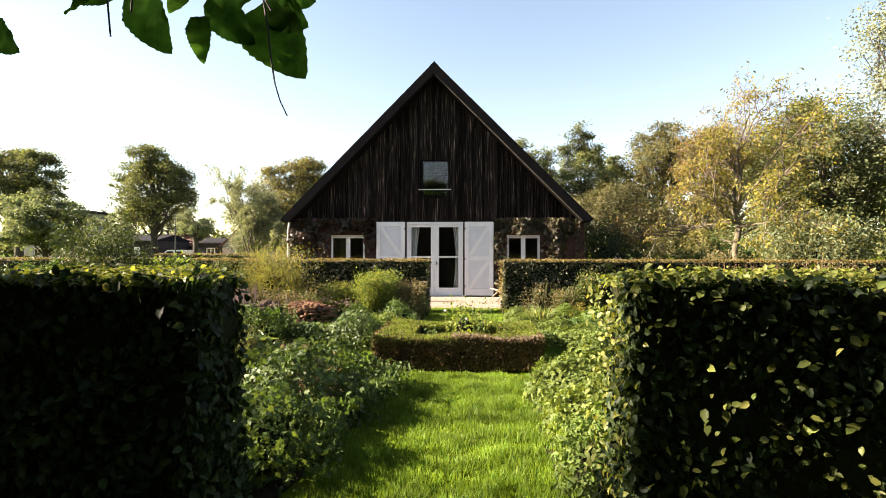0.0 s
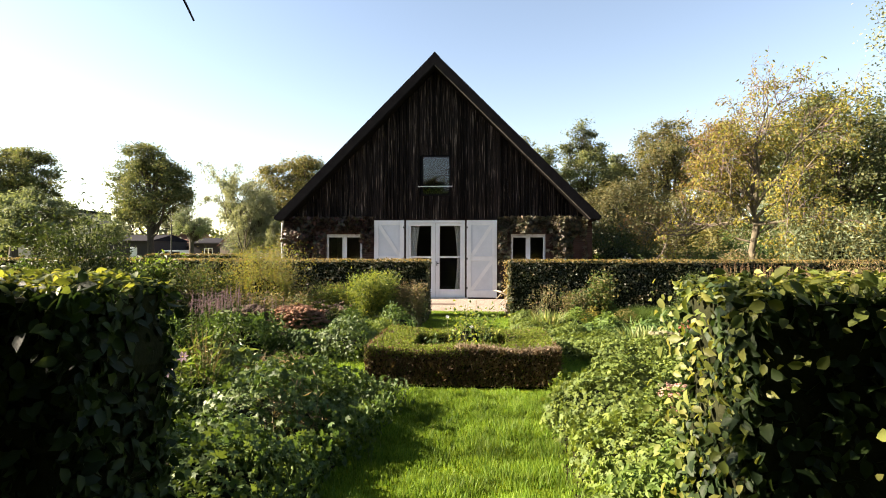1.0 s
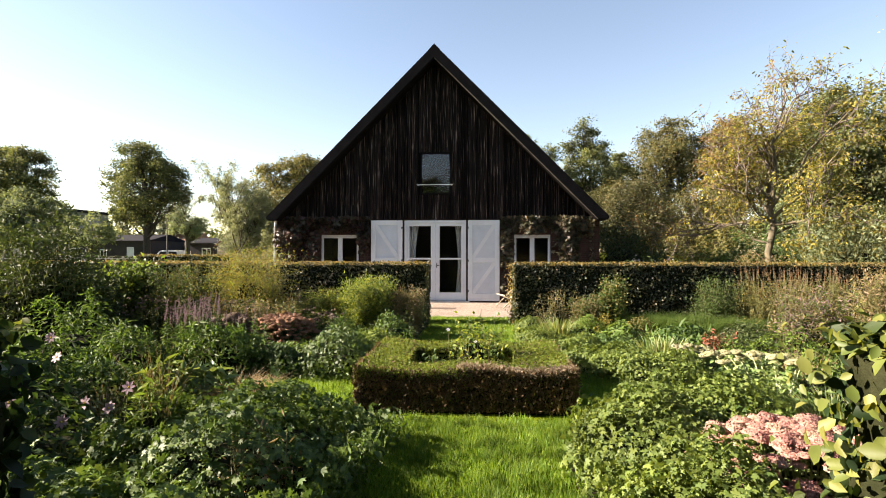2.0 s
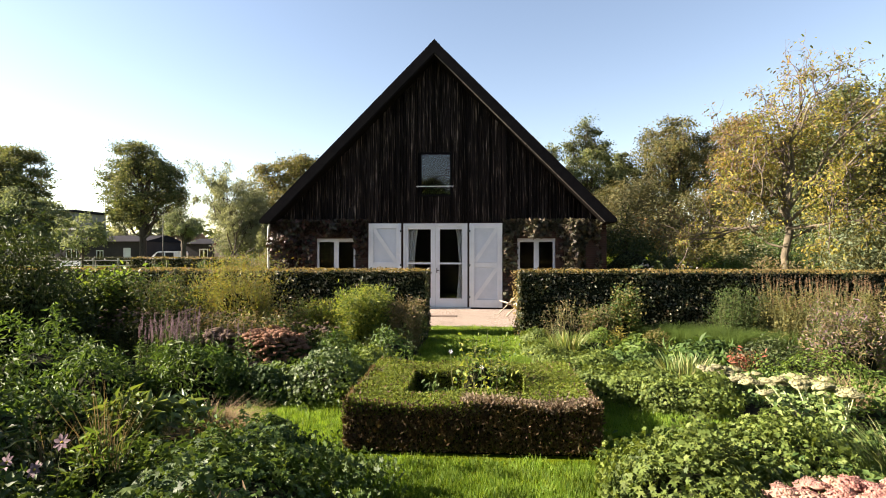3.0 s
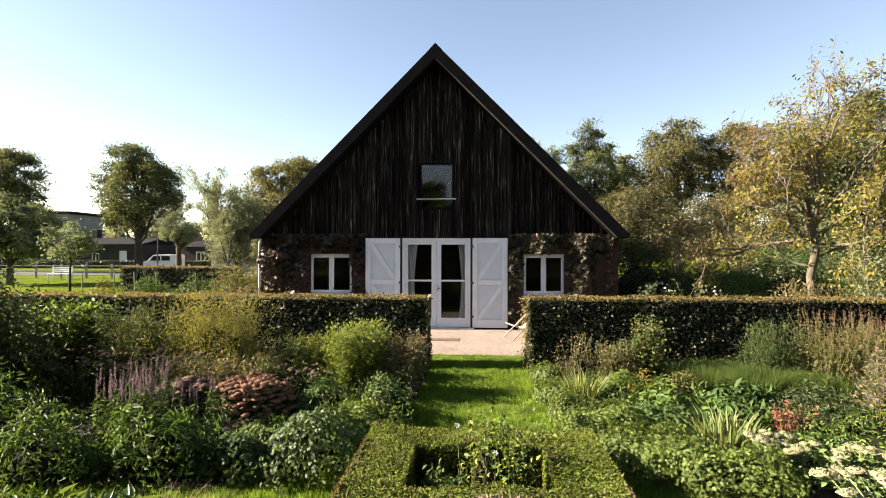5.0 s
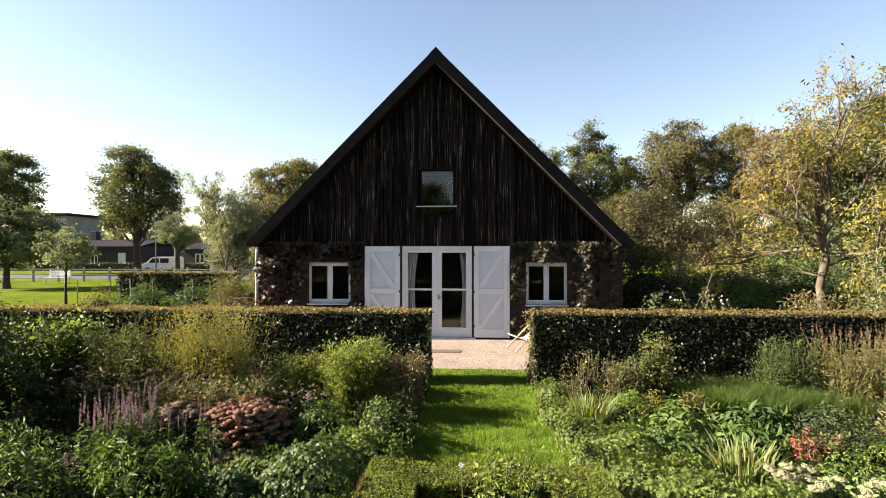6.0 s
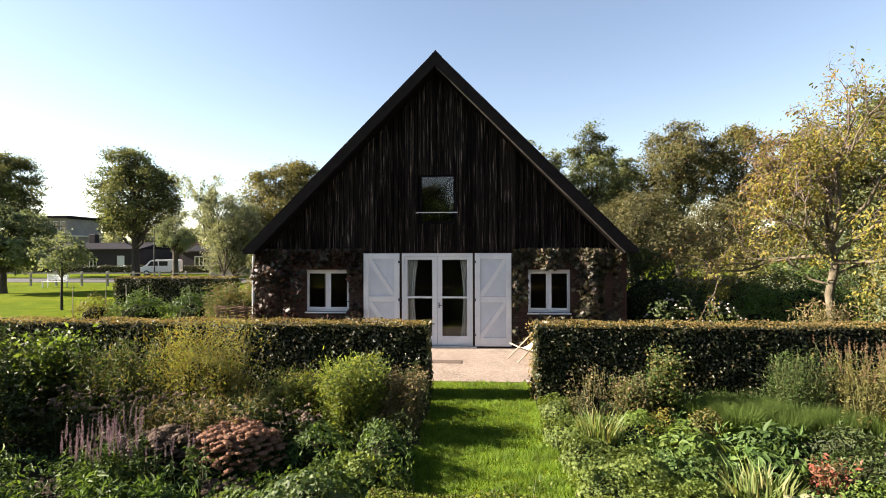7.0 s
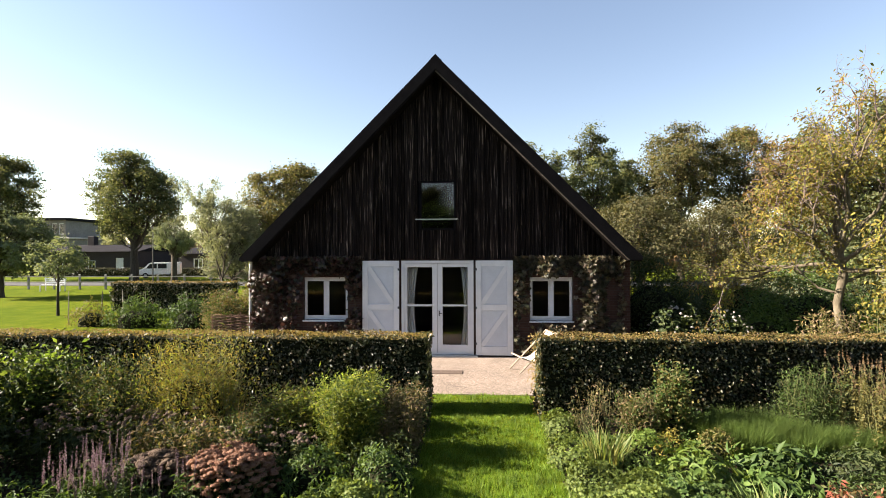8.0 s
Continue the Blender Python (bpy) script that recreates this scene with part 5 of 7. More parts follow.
# second left bed
leafy("geranium_mound", -1.0, -8.72, 0.5, 0.36, 0.30, "geranium_dark", 0.055, 2000, "deep green geranium spilling onto the grass strip", "plant", "geranium mounds", "lobed", jitter=0.6)
leafy("geranium_mound", -0.45, -8.35, 0.82, 0.72, 0.40, "geranium_mid", 0.058, 3900, "deep green geranium mound beside the box hedge", "plant", "geranium mounds", "lobed", jitter=0.6)
leafy("geranium_mound", -0.15, -7.75, 0.62, 0.42, 0.32, "geranium", 0.06, 1500, "green geranium mound at the path's edge", "plant", "geranium mounds", "lobed", jitter=0.6)
sedum(-1.55, -7.4, 0.50, 0.42, 0.52, "sedum_rust", 460, "round sedum clump with brick-pink flower heads", 0.04, "green_dark")
sedum(-2.2, -7.6, 0.42, 0.32, 0.54, "sedum_brown", 110, "faded brown sedum clump", 0.055, "green_dark")
sedum(-1.25, -8.15, 0.28, 0.22, 0.24, "sedum_brown", 26, "small faded sedum heads low in the bed", 0.05, "green_dark")
feathery("bushy_perennial", -0.50, -6.15, 0.5, 0.45, 1.0, ["green_light", "green_light", "green"], 190, 120, 0.055, "fluffy yellow-green bushy perennial", 0.16, "plant", 0.16, 0.8)
feathery("dry_perennial", 0.12, -6.1, 0.34, 0.4, 0.8, ["straw", "straw", "olive"], 90, 90, 0.04, "straw-coloured perennial gone to seed", 0.3, "plant", 0.15, 0.5)
leafy("leafy_perennial", -0.02, -6.75, 0.42, 0.4, 0.42, "green_dark", 0.055, 900, "dark small-leaved plant at the path's edge", width=0.45)
feathery("yellowing_perennial", -1.25, -6.0, 0.9, 0.6, 0.78, ["olive", "green_light", "green"], 130, 60, 0.055, "yellowing fine-leaved perennial before the hedge", 0.25, "plant", 0.16, 0.5)
spikes("purple_giant_hyssop", -2.45, -8.15, 0.38, 0.3, 0.55, 0.80, 64, "purple", "green", "giant hyssop with dusty purple flower spikes", 0.21, 0.010, 0.011, 110)
spikes("purple_giant_hyssop", -1.85, -8.1, 0.35, 0.25, 0.5, 0.72, 16, "purple", "green", "sparse giant hyssop with faded spikes", 0.17, 0.010, 0.011, 80, leaf_n=500)
leafy("phlox", -1.75, -8.8, 0.5, 0.36, 0.62, "green", 0.085, 1700, "bushy phlox with pointed green leaves", width=0.28, axis=(0, 0, 0.5), jitter=0.7)
leafy("phlox", -2.75, -8.95, 0.62, 0.4, 0.55, "green", 0.08, 1700, "bushy phlox with pointed green leaves", width=0.3, axis=(0, 0, 0.4), jitter=0.7)
leafy("phlox", -3.8, -8.6, 0.7, 0.6, 0.75, "green", 0.08, 1900, "tall bushy phlox beside the dark shrub", width=0.3, axis=(0, 0, 0.4), jitter=0.7)
feathery("yellow_grass_clump", -2.65, -6.1, 0.95, 0.45, 1.5, ["gold", "green_light", "gold"], 190, 60, 0.042, "yellow-green wispy clump against the hedge", 0.14, "plant", 0.20, 0.9)
umbels("faded_joe_pye", -3.3, -6.75, 1.15, 0.4, 0.45, 0.72, 110, "umbel_brown", "tall perennial with faded pink-brown flower clusters")
umbels("faded_joe_pye", -1.35, -6.75, 0.6, 0.3, 0.35, 0.55, 40, "umbel_brown", "perennial with faded brown flower clusters")
tuft("dry_grass", -1.95, -6.3, 0.2, 1.05, "straw", 70, 0.006, "thin arching straw stems before the hedge", 0.6, 0.4)
feathery("leafy_perennial", -1.85, -6.5, 0.6, 0.4, 0.6, ["green", "olive"], 80, 60, 0.05, "low mid green perennial below the straw stems", 0.3, "plant", 0.2, 0.3)
feathery("seedhead_perennial", -2.2, -7.2, 1.0, 0.4, 0.72, ["straw", "green_dark", "olive"], 130, 55, 0.045, "brownish seed heads over dark leaves", 0.35, "plant", 0.14, 0.5)
leafy("leafy_perennial", -0.75, -7.1, 0.5, 0.4, 0.45, "green", 0.06, 1000, "mid green leafy perennial", width=0.4)
feathery("green_perennial", -3.7, -6.3, 0.8, 0.6, 1.25, ["green_dark", "green", "olive"], 110, 70, 0.05, "tall fresh green perennial", 0.25, "plant", 0.16, 0.5, core=0.3)
feathery("green_perennial", -5.0, -6.1, 1.0, 0.7, 1.3, ["green_fresh", "green_dark"], 120, 60, 0.075, "tall broad-leaved perennial before the hedge", 0.5, "plant", 0.16, 0.4, core=0.25)
leafy("rounded_bush", -6.4, -7.4, 1.1, 1.0, 1.1, "green", 0.07, 4200, "mid green rounded bush in the bed", "shrub", width=0.45)

# low cover that fills the beds between the larger plants
def ground_cover(name, regions, h, mat, leaf, density, label, shape="plain", width=0.45):
    P = []
    for x0, x1, y0, y1 in regions:
        n = int((x1 - x0) * (y1 - y0) * density)
        P.append(np.stack([rng.uniform(x0, x1, n), rng.uniform(y0, y1, n), np.zeros(n)], 1))
    P = np.concatenate(P)
    hill = h * (0.55 + 0.45 * np.sin(P[:, 0] * 3.1 + np.sin(P[:, 1] * 2.3)) * np.sin(P[:, 1] * 3.7 + np.sin(P[:, 0] * 1.9)))
    P[:, 2] = 0.02 + np.abs(hill) * rng.uniform(0.25, 1.0, len(P)) ** 0.6
    N = np.array([0, 0, 1.0]) + rng.normal(size=P.shape) * 0.6
    V, F = leaves(P, N, rng.uniform(0.6, 1.3, len(P)) * leaf, width, 0.2, 0.2, shape=shape)
    return tagged(cloud(name, V, F, mat), label, "ground cover", "", "stuff")


ground_cover("bed_ground_cover", [(-6.0, 0.2, -13.4, -10.1), (-8.0, 0.15, -8.9, -4.7)], 0.3, "green", 0.06, 420, "mixed low green leaves that fill the beds")
ground_cover("bed_ground_cover", [(2.15, 8.0, -13.3, -9.9), (2.25, 2.9, -7.8, -4.7), (2.8, 9.0, -8.9, -4.7)], 0.27, "green", 0.06, 480, "mixed low fresh green leaves that fill the beds")

# roses inside the box hedge
feathery("rose_bush", 1.3, -9.3, 0.34, 0.26, 0.85, ["green", "green_light"], 30, 30, 0.04, "sparse rose bush inside the box hedge", 0.55, "plant", 0.2, 0.1)
rose = bpy.data.objects["rose_bush"]
for p in ((-0.28, 0.2, 0.62), (0.02, -0.2, 0.56)):
    daisy(rose, p, 0.022, "petal_white", 6, (0.6, 0.2))
feathery("rose_bush", 0.9, -9.3, 0.24, 0.3, 0.4, ["green"], 16, 22, 0.045, "small rose bush inside the box hedge", 0.55, "plant", 0.2, 0.1)

leafy("leafy_perennial", 0.12, -5.2, 0.3, 0.55, 0.62, "green_dark", 0.06, 1500, "dark leafy plant at the hedge's end", width=0.45, core=0.85)
leafy("leafy_perennial", 0.12, -7.2, 0.3, 0.5, 0.5, "green", 0.06, 1200, "leafy plant overhanging the grass path", width=0.45, core=0.85)

# near right bed
leafy("geranium_mound", 2.62, -11.05, 0.68, 0.8, 0.40, "geranium", 0.06, 4600, "fresh green geranium mound at the lawn's edge", "plant", "geranium mounds", "lobed", jitter=0.55)
leafy("geranium_mound", 2.45, -12.35, 0.5, 0.85, 0.44, "geranium", 0.06, 3600, "fresh green geranium mound by the entrance hedge", "plant", "geranium mounds", "lobed", jitter=0.55)
leafy("geranium_mound", 3.4, -10.3, 0.75, 0.6, 0.34, "geranium", 0.058, 3000, "fresh green geranium mound behind the sedum", "plant", "geranium mounds", "lobed", jitter=0.55)
leafy("leafy_perennial", 2.2, -12.95, 0.3, 0.5, 0.46, "green_fresh", 0.05, 2400, "light green plant below the hedge", width=0.45, core=0.6)
sedum(3.2, -11.66, 0.56, 0.46, 0.46, "sedum_pink", 240, "broad sedum clump with pale pink flower heads", 0.052, fine=200)
sedum(3.8, -11.6, 0.5, 0.42, 0.43, "sedum_pink", 130, "sedum clump with fading pink flower heads", 0.05, fine=200)
tuft("grass_clump", 4.25, -10.5, 0.35, 0.42, "iris", 420, 0.008, "fine-bladed green grass clump", 0.6, 0.5)
leafy("leafy_perennial", 4.9, -11.0, 0.8, 0.8, 0.5, "green", 0.07, 1500, "green leafy perennial in the bed", width=0.35)

leafy("leafy_perennial", 4.9, -9.35, 0.6, 0.35, 0.34, "green_fresh", 0.055, 1500, "light green perennial beside the cream sedum", width=0.4)
leafy("leafy_perennial", 6.0, -9.5, 0.8, 0.5, 0.4, "green", 0.06, 1500, "mid green perennial in the bed", width=0.4)
tuft("grass_clump", 5.1, -8.75, 0.22, 0.42, "straw", 260, 0.007, "tan upright grass clump in the bed", 0.4, 0.4)

# second right bed
leafy("geranium_mound", 2.95, -8.25, 0.72, 0.62, 0.30, "geranium", 0.052, 3800, "fresh green geranium carpet beside the path", "plant", "geranium mounds", "lobed", jitter=0.55)
leafy("geranium_mound", 2.75, -7.35, 0.62, 0.62, 0.27, "geranium", 0.05, 3300, "fresh green geranium carpet beside the path", "plant", "geranium mounds", "lobed", jitter=0.55)
leafy("geranium_mound", 3.45, -8.75, 0.6, 0.42, 0.30, "geranium", 0.052, 2500, "fresh green geranium carpet before the cream sedum", "plant", "geranium mounds", "lobed", jitter=0.55)
leafy("geranium_mound", 3.35, -7.2, 0.55, 0.55, 0.28, "green", 0.06, 1300, "green leafy carpet in the bed", "plant", "geranium mounds", "lobed", jitter=0.55)
leafy("lady_mantle", 2.3, -6.15, 0.32, 0.6, 0.24, "geranium", 0.05, 1300, "pale green low plants edging the path", "plant", shape="lobed", jitter=0.55)
leafy("lady_mantle", 2.33, -5.15, 0.28, 0.55, 0.26, "geranium", 0.05, 1300, "pale green low plants at the hedge's foot", "plant", shape="lobed", jitter=0.5)
tuft("iris_clump", 2.68, -6.3, 0.26, 0.46, "iris", 190, 0.022, "iris clump with upright pale green blades", 0.35, 0.35, "iris")
tuft("iris_clump", 3.85, -7.75, 0.34, 0.40, "iris", 190, 0.024, "yellowing iris clump with arching blades", 0.34, 0.5, "iris")
fan_sedum(3.98, -8.42, [(-0.2, 0.12), (-0.05, 0.2), (0.1, 0.1), (0.2, 0.2), (-0.12, -0.02), (0.02, 0.05), (0.28, 0.05), (0.1, -0.08)], 0.30, "sedum with cream white flower heads")
fan_sedum(4.62, -8.55, [(-0.28, 0.16), (-0.12, 0.08), (0.05, 0.2), (0.2, 0.12), (-0.2, -0.02), (0.0, 0.0), (0.3, 0.0), (0.15, -0.06)], 0.28, "sedum with cream white flower heads")
fan_sedum(4.10, -9.86, [(-0.40, 0.35), (-0.28, 0.28), (-0.16, 0.42), (-0.05, 0.34), (0.06, 0.46), (0.18, 0.34), (0.28, 0.44), (0.34, 0.18), (0.40, 0.30), (-0.34, 0.18), (-0.2, 0.5), (0.12, 0.22), (0.26, 0.08)], 0.44, "sprawling sedum with cream heads and bare pale stems")
feathery("red_leaved_plant", 4.62, -7.55, 0.16, 0.14, 0.40, ["red", "red"], 18, 22, 0.05, "small plant with bright red autumn leaves", 0.4, "plant", 0.15, 0.1)
leafy("hosta", 3.6, -6.75, 0.5, 0.42, 0.34, "green_fresh", 0.11, 420, "broad-leaved light green plant", width=0.4, core=0.6, axis=(0, 0, 0.3), shape="oval", droop=0.45)
leafy("hosta", 4.55, -6.45, 0.45, 0.36, 0.32, "green", 0.15, 300, "broad-leaved arching green plant before the fine clumps", width=0.34, core=0.6, shape="oval", droop=0.45)
leafy("leafy_perennial", 5.5, -6.6, 0.55, 0.4, 0.36, "green_dark", 0.06, 1300, "dark green perennial before the fine clumps", width=0.4)
leafy("leafy_perennial", 4.1, -6.05, 0.3, 0.25, 0.3, "olive", 0.05, 700, "yellowing low perennial in the bed", width=0.4)
leafy("hosta", 4.25, -7.15, 0.4, 0.36, 0.34, "green", 0.12, 380, "broad-leaved green plant among the geraniums", width=0.38, core=0.6, shape="oval", droop=0.45)
leafy("orange_tinted_plant", 3.45, -6.25, 0.22, 0.2, 0.42, "gold", 0.035, 420, "small orange-tinted plant in the bed", width=0.5, core=0.6)
for fx, fy in ((4.3, -5.55), (4.6, -5.75), (4.9, -5.5), (5.2, -5.8), (5.5, -5.65), (5.8, -5.85), (6.1, -5.75), (4.75, -5.3), (5.2, -5.35), (6.35, -6.0)):
    tuft("green_grass_clump", fx, fy, 0.30, rng.uniform(0.40, 0.5), "fine_green", 1700, 0.005, "dense fine-bladed fresh green clump", 0.28, 0.4, "plant", "fine-bladed green clumps")
leafy("leafy_perennial", 5.3, -8.0, 0.9, 0.5, 0.36, "green_fresh", 0.05, 1900, "light green low perennial carpet", width=0.4)
leafy("leafy_perennial", 5.2, -7.4, 0.55, 0.4, 0.4, "green_dark", 0.055, 1100, "dark green small-leaved plant", width=0.4)
feathery("rose_bush", 3.82, -5.4, 0.4, 0.3, 0.98, ["green", "olive"], 50, 70, 0.05, "upright green shrub against the hedge", 0.5, "shrub", 0.13, 0.2)
feathery("dry_perennial", 3.3, -5.6, 0.35, 0.3, 0.7, ["straw", "olive", "green"], 70, 55, 0.04, "dry straw-coloured perennial before the hedge", 0.3, "plant", 0.15, 0.5)
feathery("seedhead_perennial", 2.72, -5.5, 0.35, 0.3, 0.8, ["straw", "olive"], 40, 26, 0.035, "sparse pale seed heads on thin stalks before the hedge", 0.3, "plant", 0.16, 0.6)
leafy("geranium_mound", 2.42, -6.95, 0.36, 0.5, 0.26, "geranium", 0.05, 1700, "fresh green geranium spilling over the path's edge", "plant", "geranium mounds", "lobed", jitter=0.55)
leafy("geranium_mound", 2.40, -7.75, 0.36, 0.5, 0.26, "geranium", 0.05, 1700, "fresh green geranium spilling over the path's edge", "plant", "geranium mounds", "lobed", jitter=0.55)
leafy("leafy_perennial", 3.15, -6.2, 0.42, 0.45, 0.36, "green_fresh", 0.05, 1500, "light green leafy perennial beside the iris", width=0.4)
feathery("green_perennial", 5.65, -5.35, 0.5, 0.3, 0.98, ["green_dark", "green"], 90, 75, 0.045, "dark green feathery perennial before the hedge", 0.14, "plant", 0.14, 0.6)
spikes("persicaria", 6.9, -5.7, 0.9, 0.6, 0.65, 1.15, 280, "rust", "olive", "tall persicaria with rust-orange flower spikes", 0.14, 0.008, 0.014, 40, leaf_n=14000, leaf=0.055, leaf_h=0.9, lean=0.15)
feathery("wild_perennial", 5.9, -7.5, 0.7, 0.55, 0.95, ["olive", "straw", "purple", "green"], 120, 60, 0.05, "tangled perennial with faded mauve flowers", 0.2, "plant", 0.16, 0.6)
feathery("wild_perennial", 7.3, -7.2, 0.9, 0.8, 1.1, ["straw", "olive"], 110, 55, 0.06, "tangled dry perennial in the bed", 0.2, "plant", 0.16, 0.6)
feathery("persicaria", 8.4, -5.8, 1.0, 0.5, 1.2, ["rust", "straw", "olive"], 130, 55, 0.06, "tall rust-coloured perennial before the hedge", 0.2, "plant", 0.1, 1.0)


# ---- tree at the entrance, of which one branch hangs into view ----
def toothed_leaf(t, base, tip, width, turn):
    """One large toothed leaf from its base to its tip, cupped along the midrib."""
    b, e = Vector(base), Vector(tip)
    L = (e - b).length
    a = (e - b).normalized()
    side = a.cross(Vector((0, 1, 0))).normalized()
    side = (Matrix.Rotation(turn, 3, a) @ side)
    n = a.cross(side)
    V, F = [], []
    steps = 23
    for i in range(steps):
        s = i / (steps - 1)
        w = width * L * 0.46 * (math.sin(math.pi * min(1.0, s * 0.93 + 0.05) ** 0.75) ** 0.8) * (1 + (0.035 if i % 2 else -0.025))
        if i in (0, steps - 1):
            w = 0.002
        mid = b + a * (L * s) - n * (0.08 * L * s * s) + n * 0.02 * L * math.sin(s * 5)
        V += [mid + side * w + n * w * 0.28 + n * 0.003 * math.sin(i * 1.1), mid, mid - side * w + n * w * 0.22 + n * 0.004 * math.sin(i * 0.9 + 1)]
    for i in range(steps - 1):
        k = 3 * i
        F += [(k, k + 1, k + 4, k + 3), (k + 1, k + 2, k + 5, k + 4)]
    return cloud("leaf", [tuple(v) for v in V], F, "overhang", t, smooth=True)


def crown_mass(n, centre, half, floor):
    """Leaves through a lumpy crown that keeps above a floor height."""
    d = rand_dirs(n) * (rng.uniform(0, 1, n) ** 0.45)[:, None]
    P = np.array(centre) + d * np.array(half) * (1 + 0.15 * np.sin(d[:, :1] * 9) * np.sin(d[:, 2:] * 8))
    P[:, 2] = np.maximum(P[:, 2], floor + rng.uniform(0, 0.3, n))
    return leaves(P, np.array([0, 0, 0.6]) + rand_dirs(n) * 0.9, rng.uniform(0.12, 0.22, n), 0.62, 0.2, 0.2, axis=(0, 0, -0.6))


def entrance_tree():
    ox, oy = -3.6, -15.6
    t = thing("entrance_tree", ox, oy, 0, "leafy tree at the entrance whose branch hangs into the sky", "tree")
    V, F = tube([(0, 0, -0.1), (0.05, 0, 1.3), (0.15, 0, 2.4), (0.2, 0.0, 4.6)], [0.2, 0.16, 0.13, 0.05], 9)
    cloud("trunk", V, F, "bark", t)
    V, F = tube([(0.15, 0, 2.3), (1.4, 0.6, 3.0), (2.6, 1.15, 2.95), (3.5, 1.38, 2.72), (4.0, 1.42, 2.56), (4.3, 1.4, 2.46)], [0.06, 0.045, 0.03, 0.016, 0.008, 0.004], 7)
    cloud("limb", V, F, "bark", t)
    # both crown masses lie out of view, added to shade the entrance hedges
    low = crown_mass(9000, (-0.5, -0.6, 2.3), (1.7, 1.0, 2.2), 0.15)
    high = crown_mass(13000, (1.6, -1.4, 4.1), (4.2, 2.3, 1.45), 2.75)
    V, F = joined([low, high])
    cloud("crown", V, F, "green", t)
    o = Vector((ox, oy, 0))
    big = [((-0.38, -14.3, 2.28), (-0.25, -14.35, 2.16), 0.75, 0.2), ((0.02, -14.25, 2.41), (-0.11, -14.3, 2.33), 0.6, 0.5),
           ((0.11, -14.2, 2.45), (0.26, -14.25, 2.19), 0.66, 0.15), ((0.42, -14.3, 2.29), (0.46, -14.35, 2.11), 0.5, -0.2),
           ((0.44, -14.25, 2.40), (0.61, -14.3, 2.19), 0.66, 0.4), ((0.58, -14.2, 2.36), (0.79, -14.25, 2.09), 0.74, -0.15),
           ((0.61, -14.15, 2.47), (0.46, -14.2, 2.34), 0.62, 0.6), ((0.69, -14.2, 2.42), (0.83, -14.25, 2.36), 0.7, 0.4),
           ((0.25, -14.1, 2.51), (0.21, -14.15, 2.39), 0.6, -0.5), ((0.65, -14.2, 2.37), (0.80, -14.25, 2.27), 0.85, 0.2), ((-0.21, -14.15, 2.52), (-0.01, -14.2, 2.42), 0.6, 0.3)]
    for a, b, w, turn in big:
        toothed_leaf(t, Vector(a) - o, Vector(b) - o, w, turn)
    for pts in ([(0.04, -14.27, 2.46), (0.05, -14.27, 2.34), (0.06, -14.27, 2.24)], [(0.63, -14.25, 2.44), (0.66, -14.26, 2.28), (0.68, -14.27, 2.14), (0.695, -14.27, 2.05), (0.715, -14.27, 1.985), (0.742, -14.27, 1.93)],
                [(0.15, -14.27, 2.46), (0.14, -14.27, 2.33)], [(0.60, -14.26, 2.46), (0.68, -14.27, 2.32)]):
        V, F = tube([Vector(p) - o for p in pts], [0.0042 - 0.00035 * i for i in range(len(pts))], 6)
        cloud("twig", V, F, "twig", t)



entrance_tree()


# tree added out of view; its canopy keeps sky light off the hedges
def neighbour_tree():
    ox, oy = 5.4, -18.2
    t = thing("neighbour_tree", ox, oy, 0, "unseen leafy tree added to shade the entrance hedges", "tree")
    V, F = tube([(0, 0, -0.1), (0.05, 0, 1.5), (0.0, 0.1, 3.0), (0.1, 0.0, 5.0)], [0.2, 0.16, 0.13, 0.05], 9)
    cloud("trunk", V, F, "bark", t)
    V, F = crown_mass(14000, (-0.4, 0.6, 4.9), (3.4, 2.7, 2.2), 2.75)
    cloud("crown", V, F, "green", t)


neighbour_tree()


# shrubs added out of view, only to shade the left bed and hedge
leafy("entrance_shrub", -6.7, -11.2, 1.0, 1.3, 4.3, "green_dark", 0.10, 2600, "unseen dense dark shrub added to shade the bed", "shrub", width=0.5, core=0.9)
leafy("entrance_shrub", -6.4, -12.35, 1.0, 1.2, 3.7, "green_dark", 0.10, 3200, "unseen dense dark shrub added to shade the bed", "shrub", width=0.5, core=0.9)
leafy("entrance_shrub", -6.3, -14.65, 1.6, 1.5, 5.05, "green_dark", 0.12, 11000, "unseen tall dense shrub added to shade the entrance hedge", "shrub", width=0.5, core=1.1)


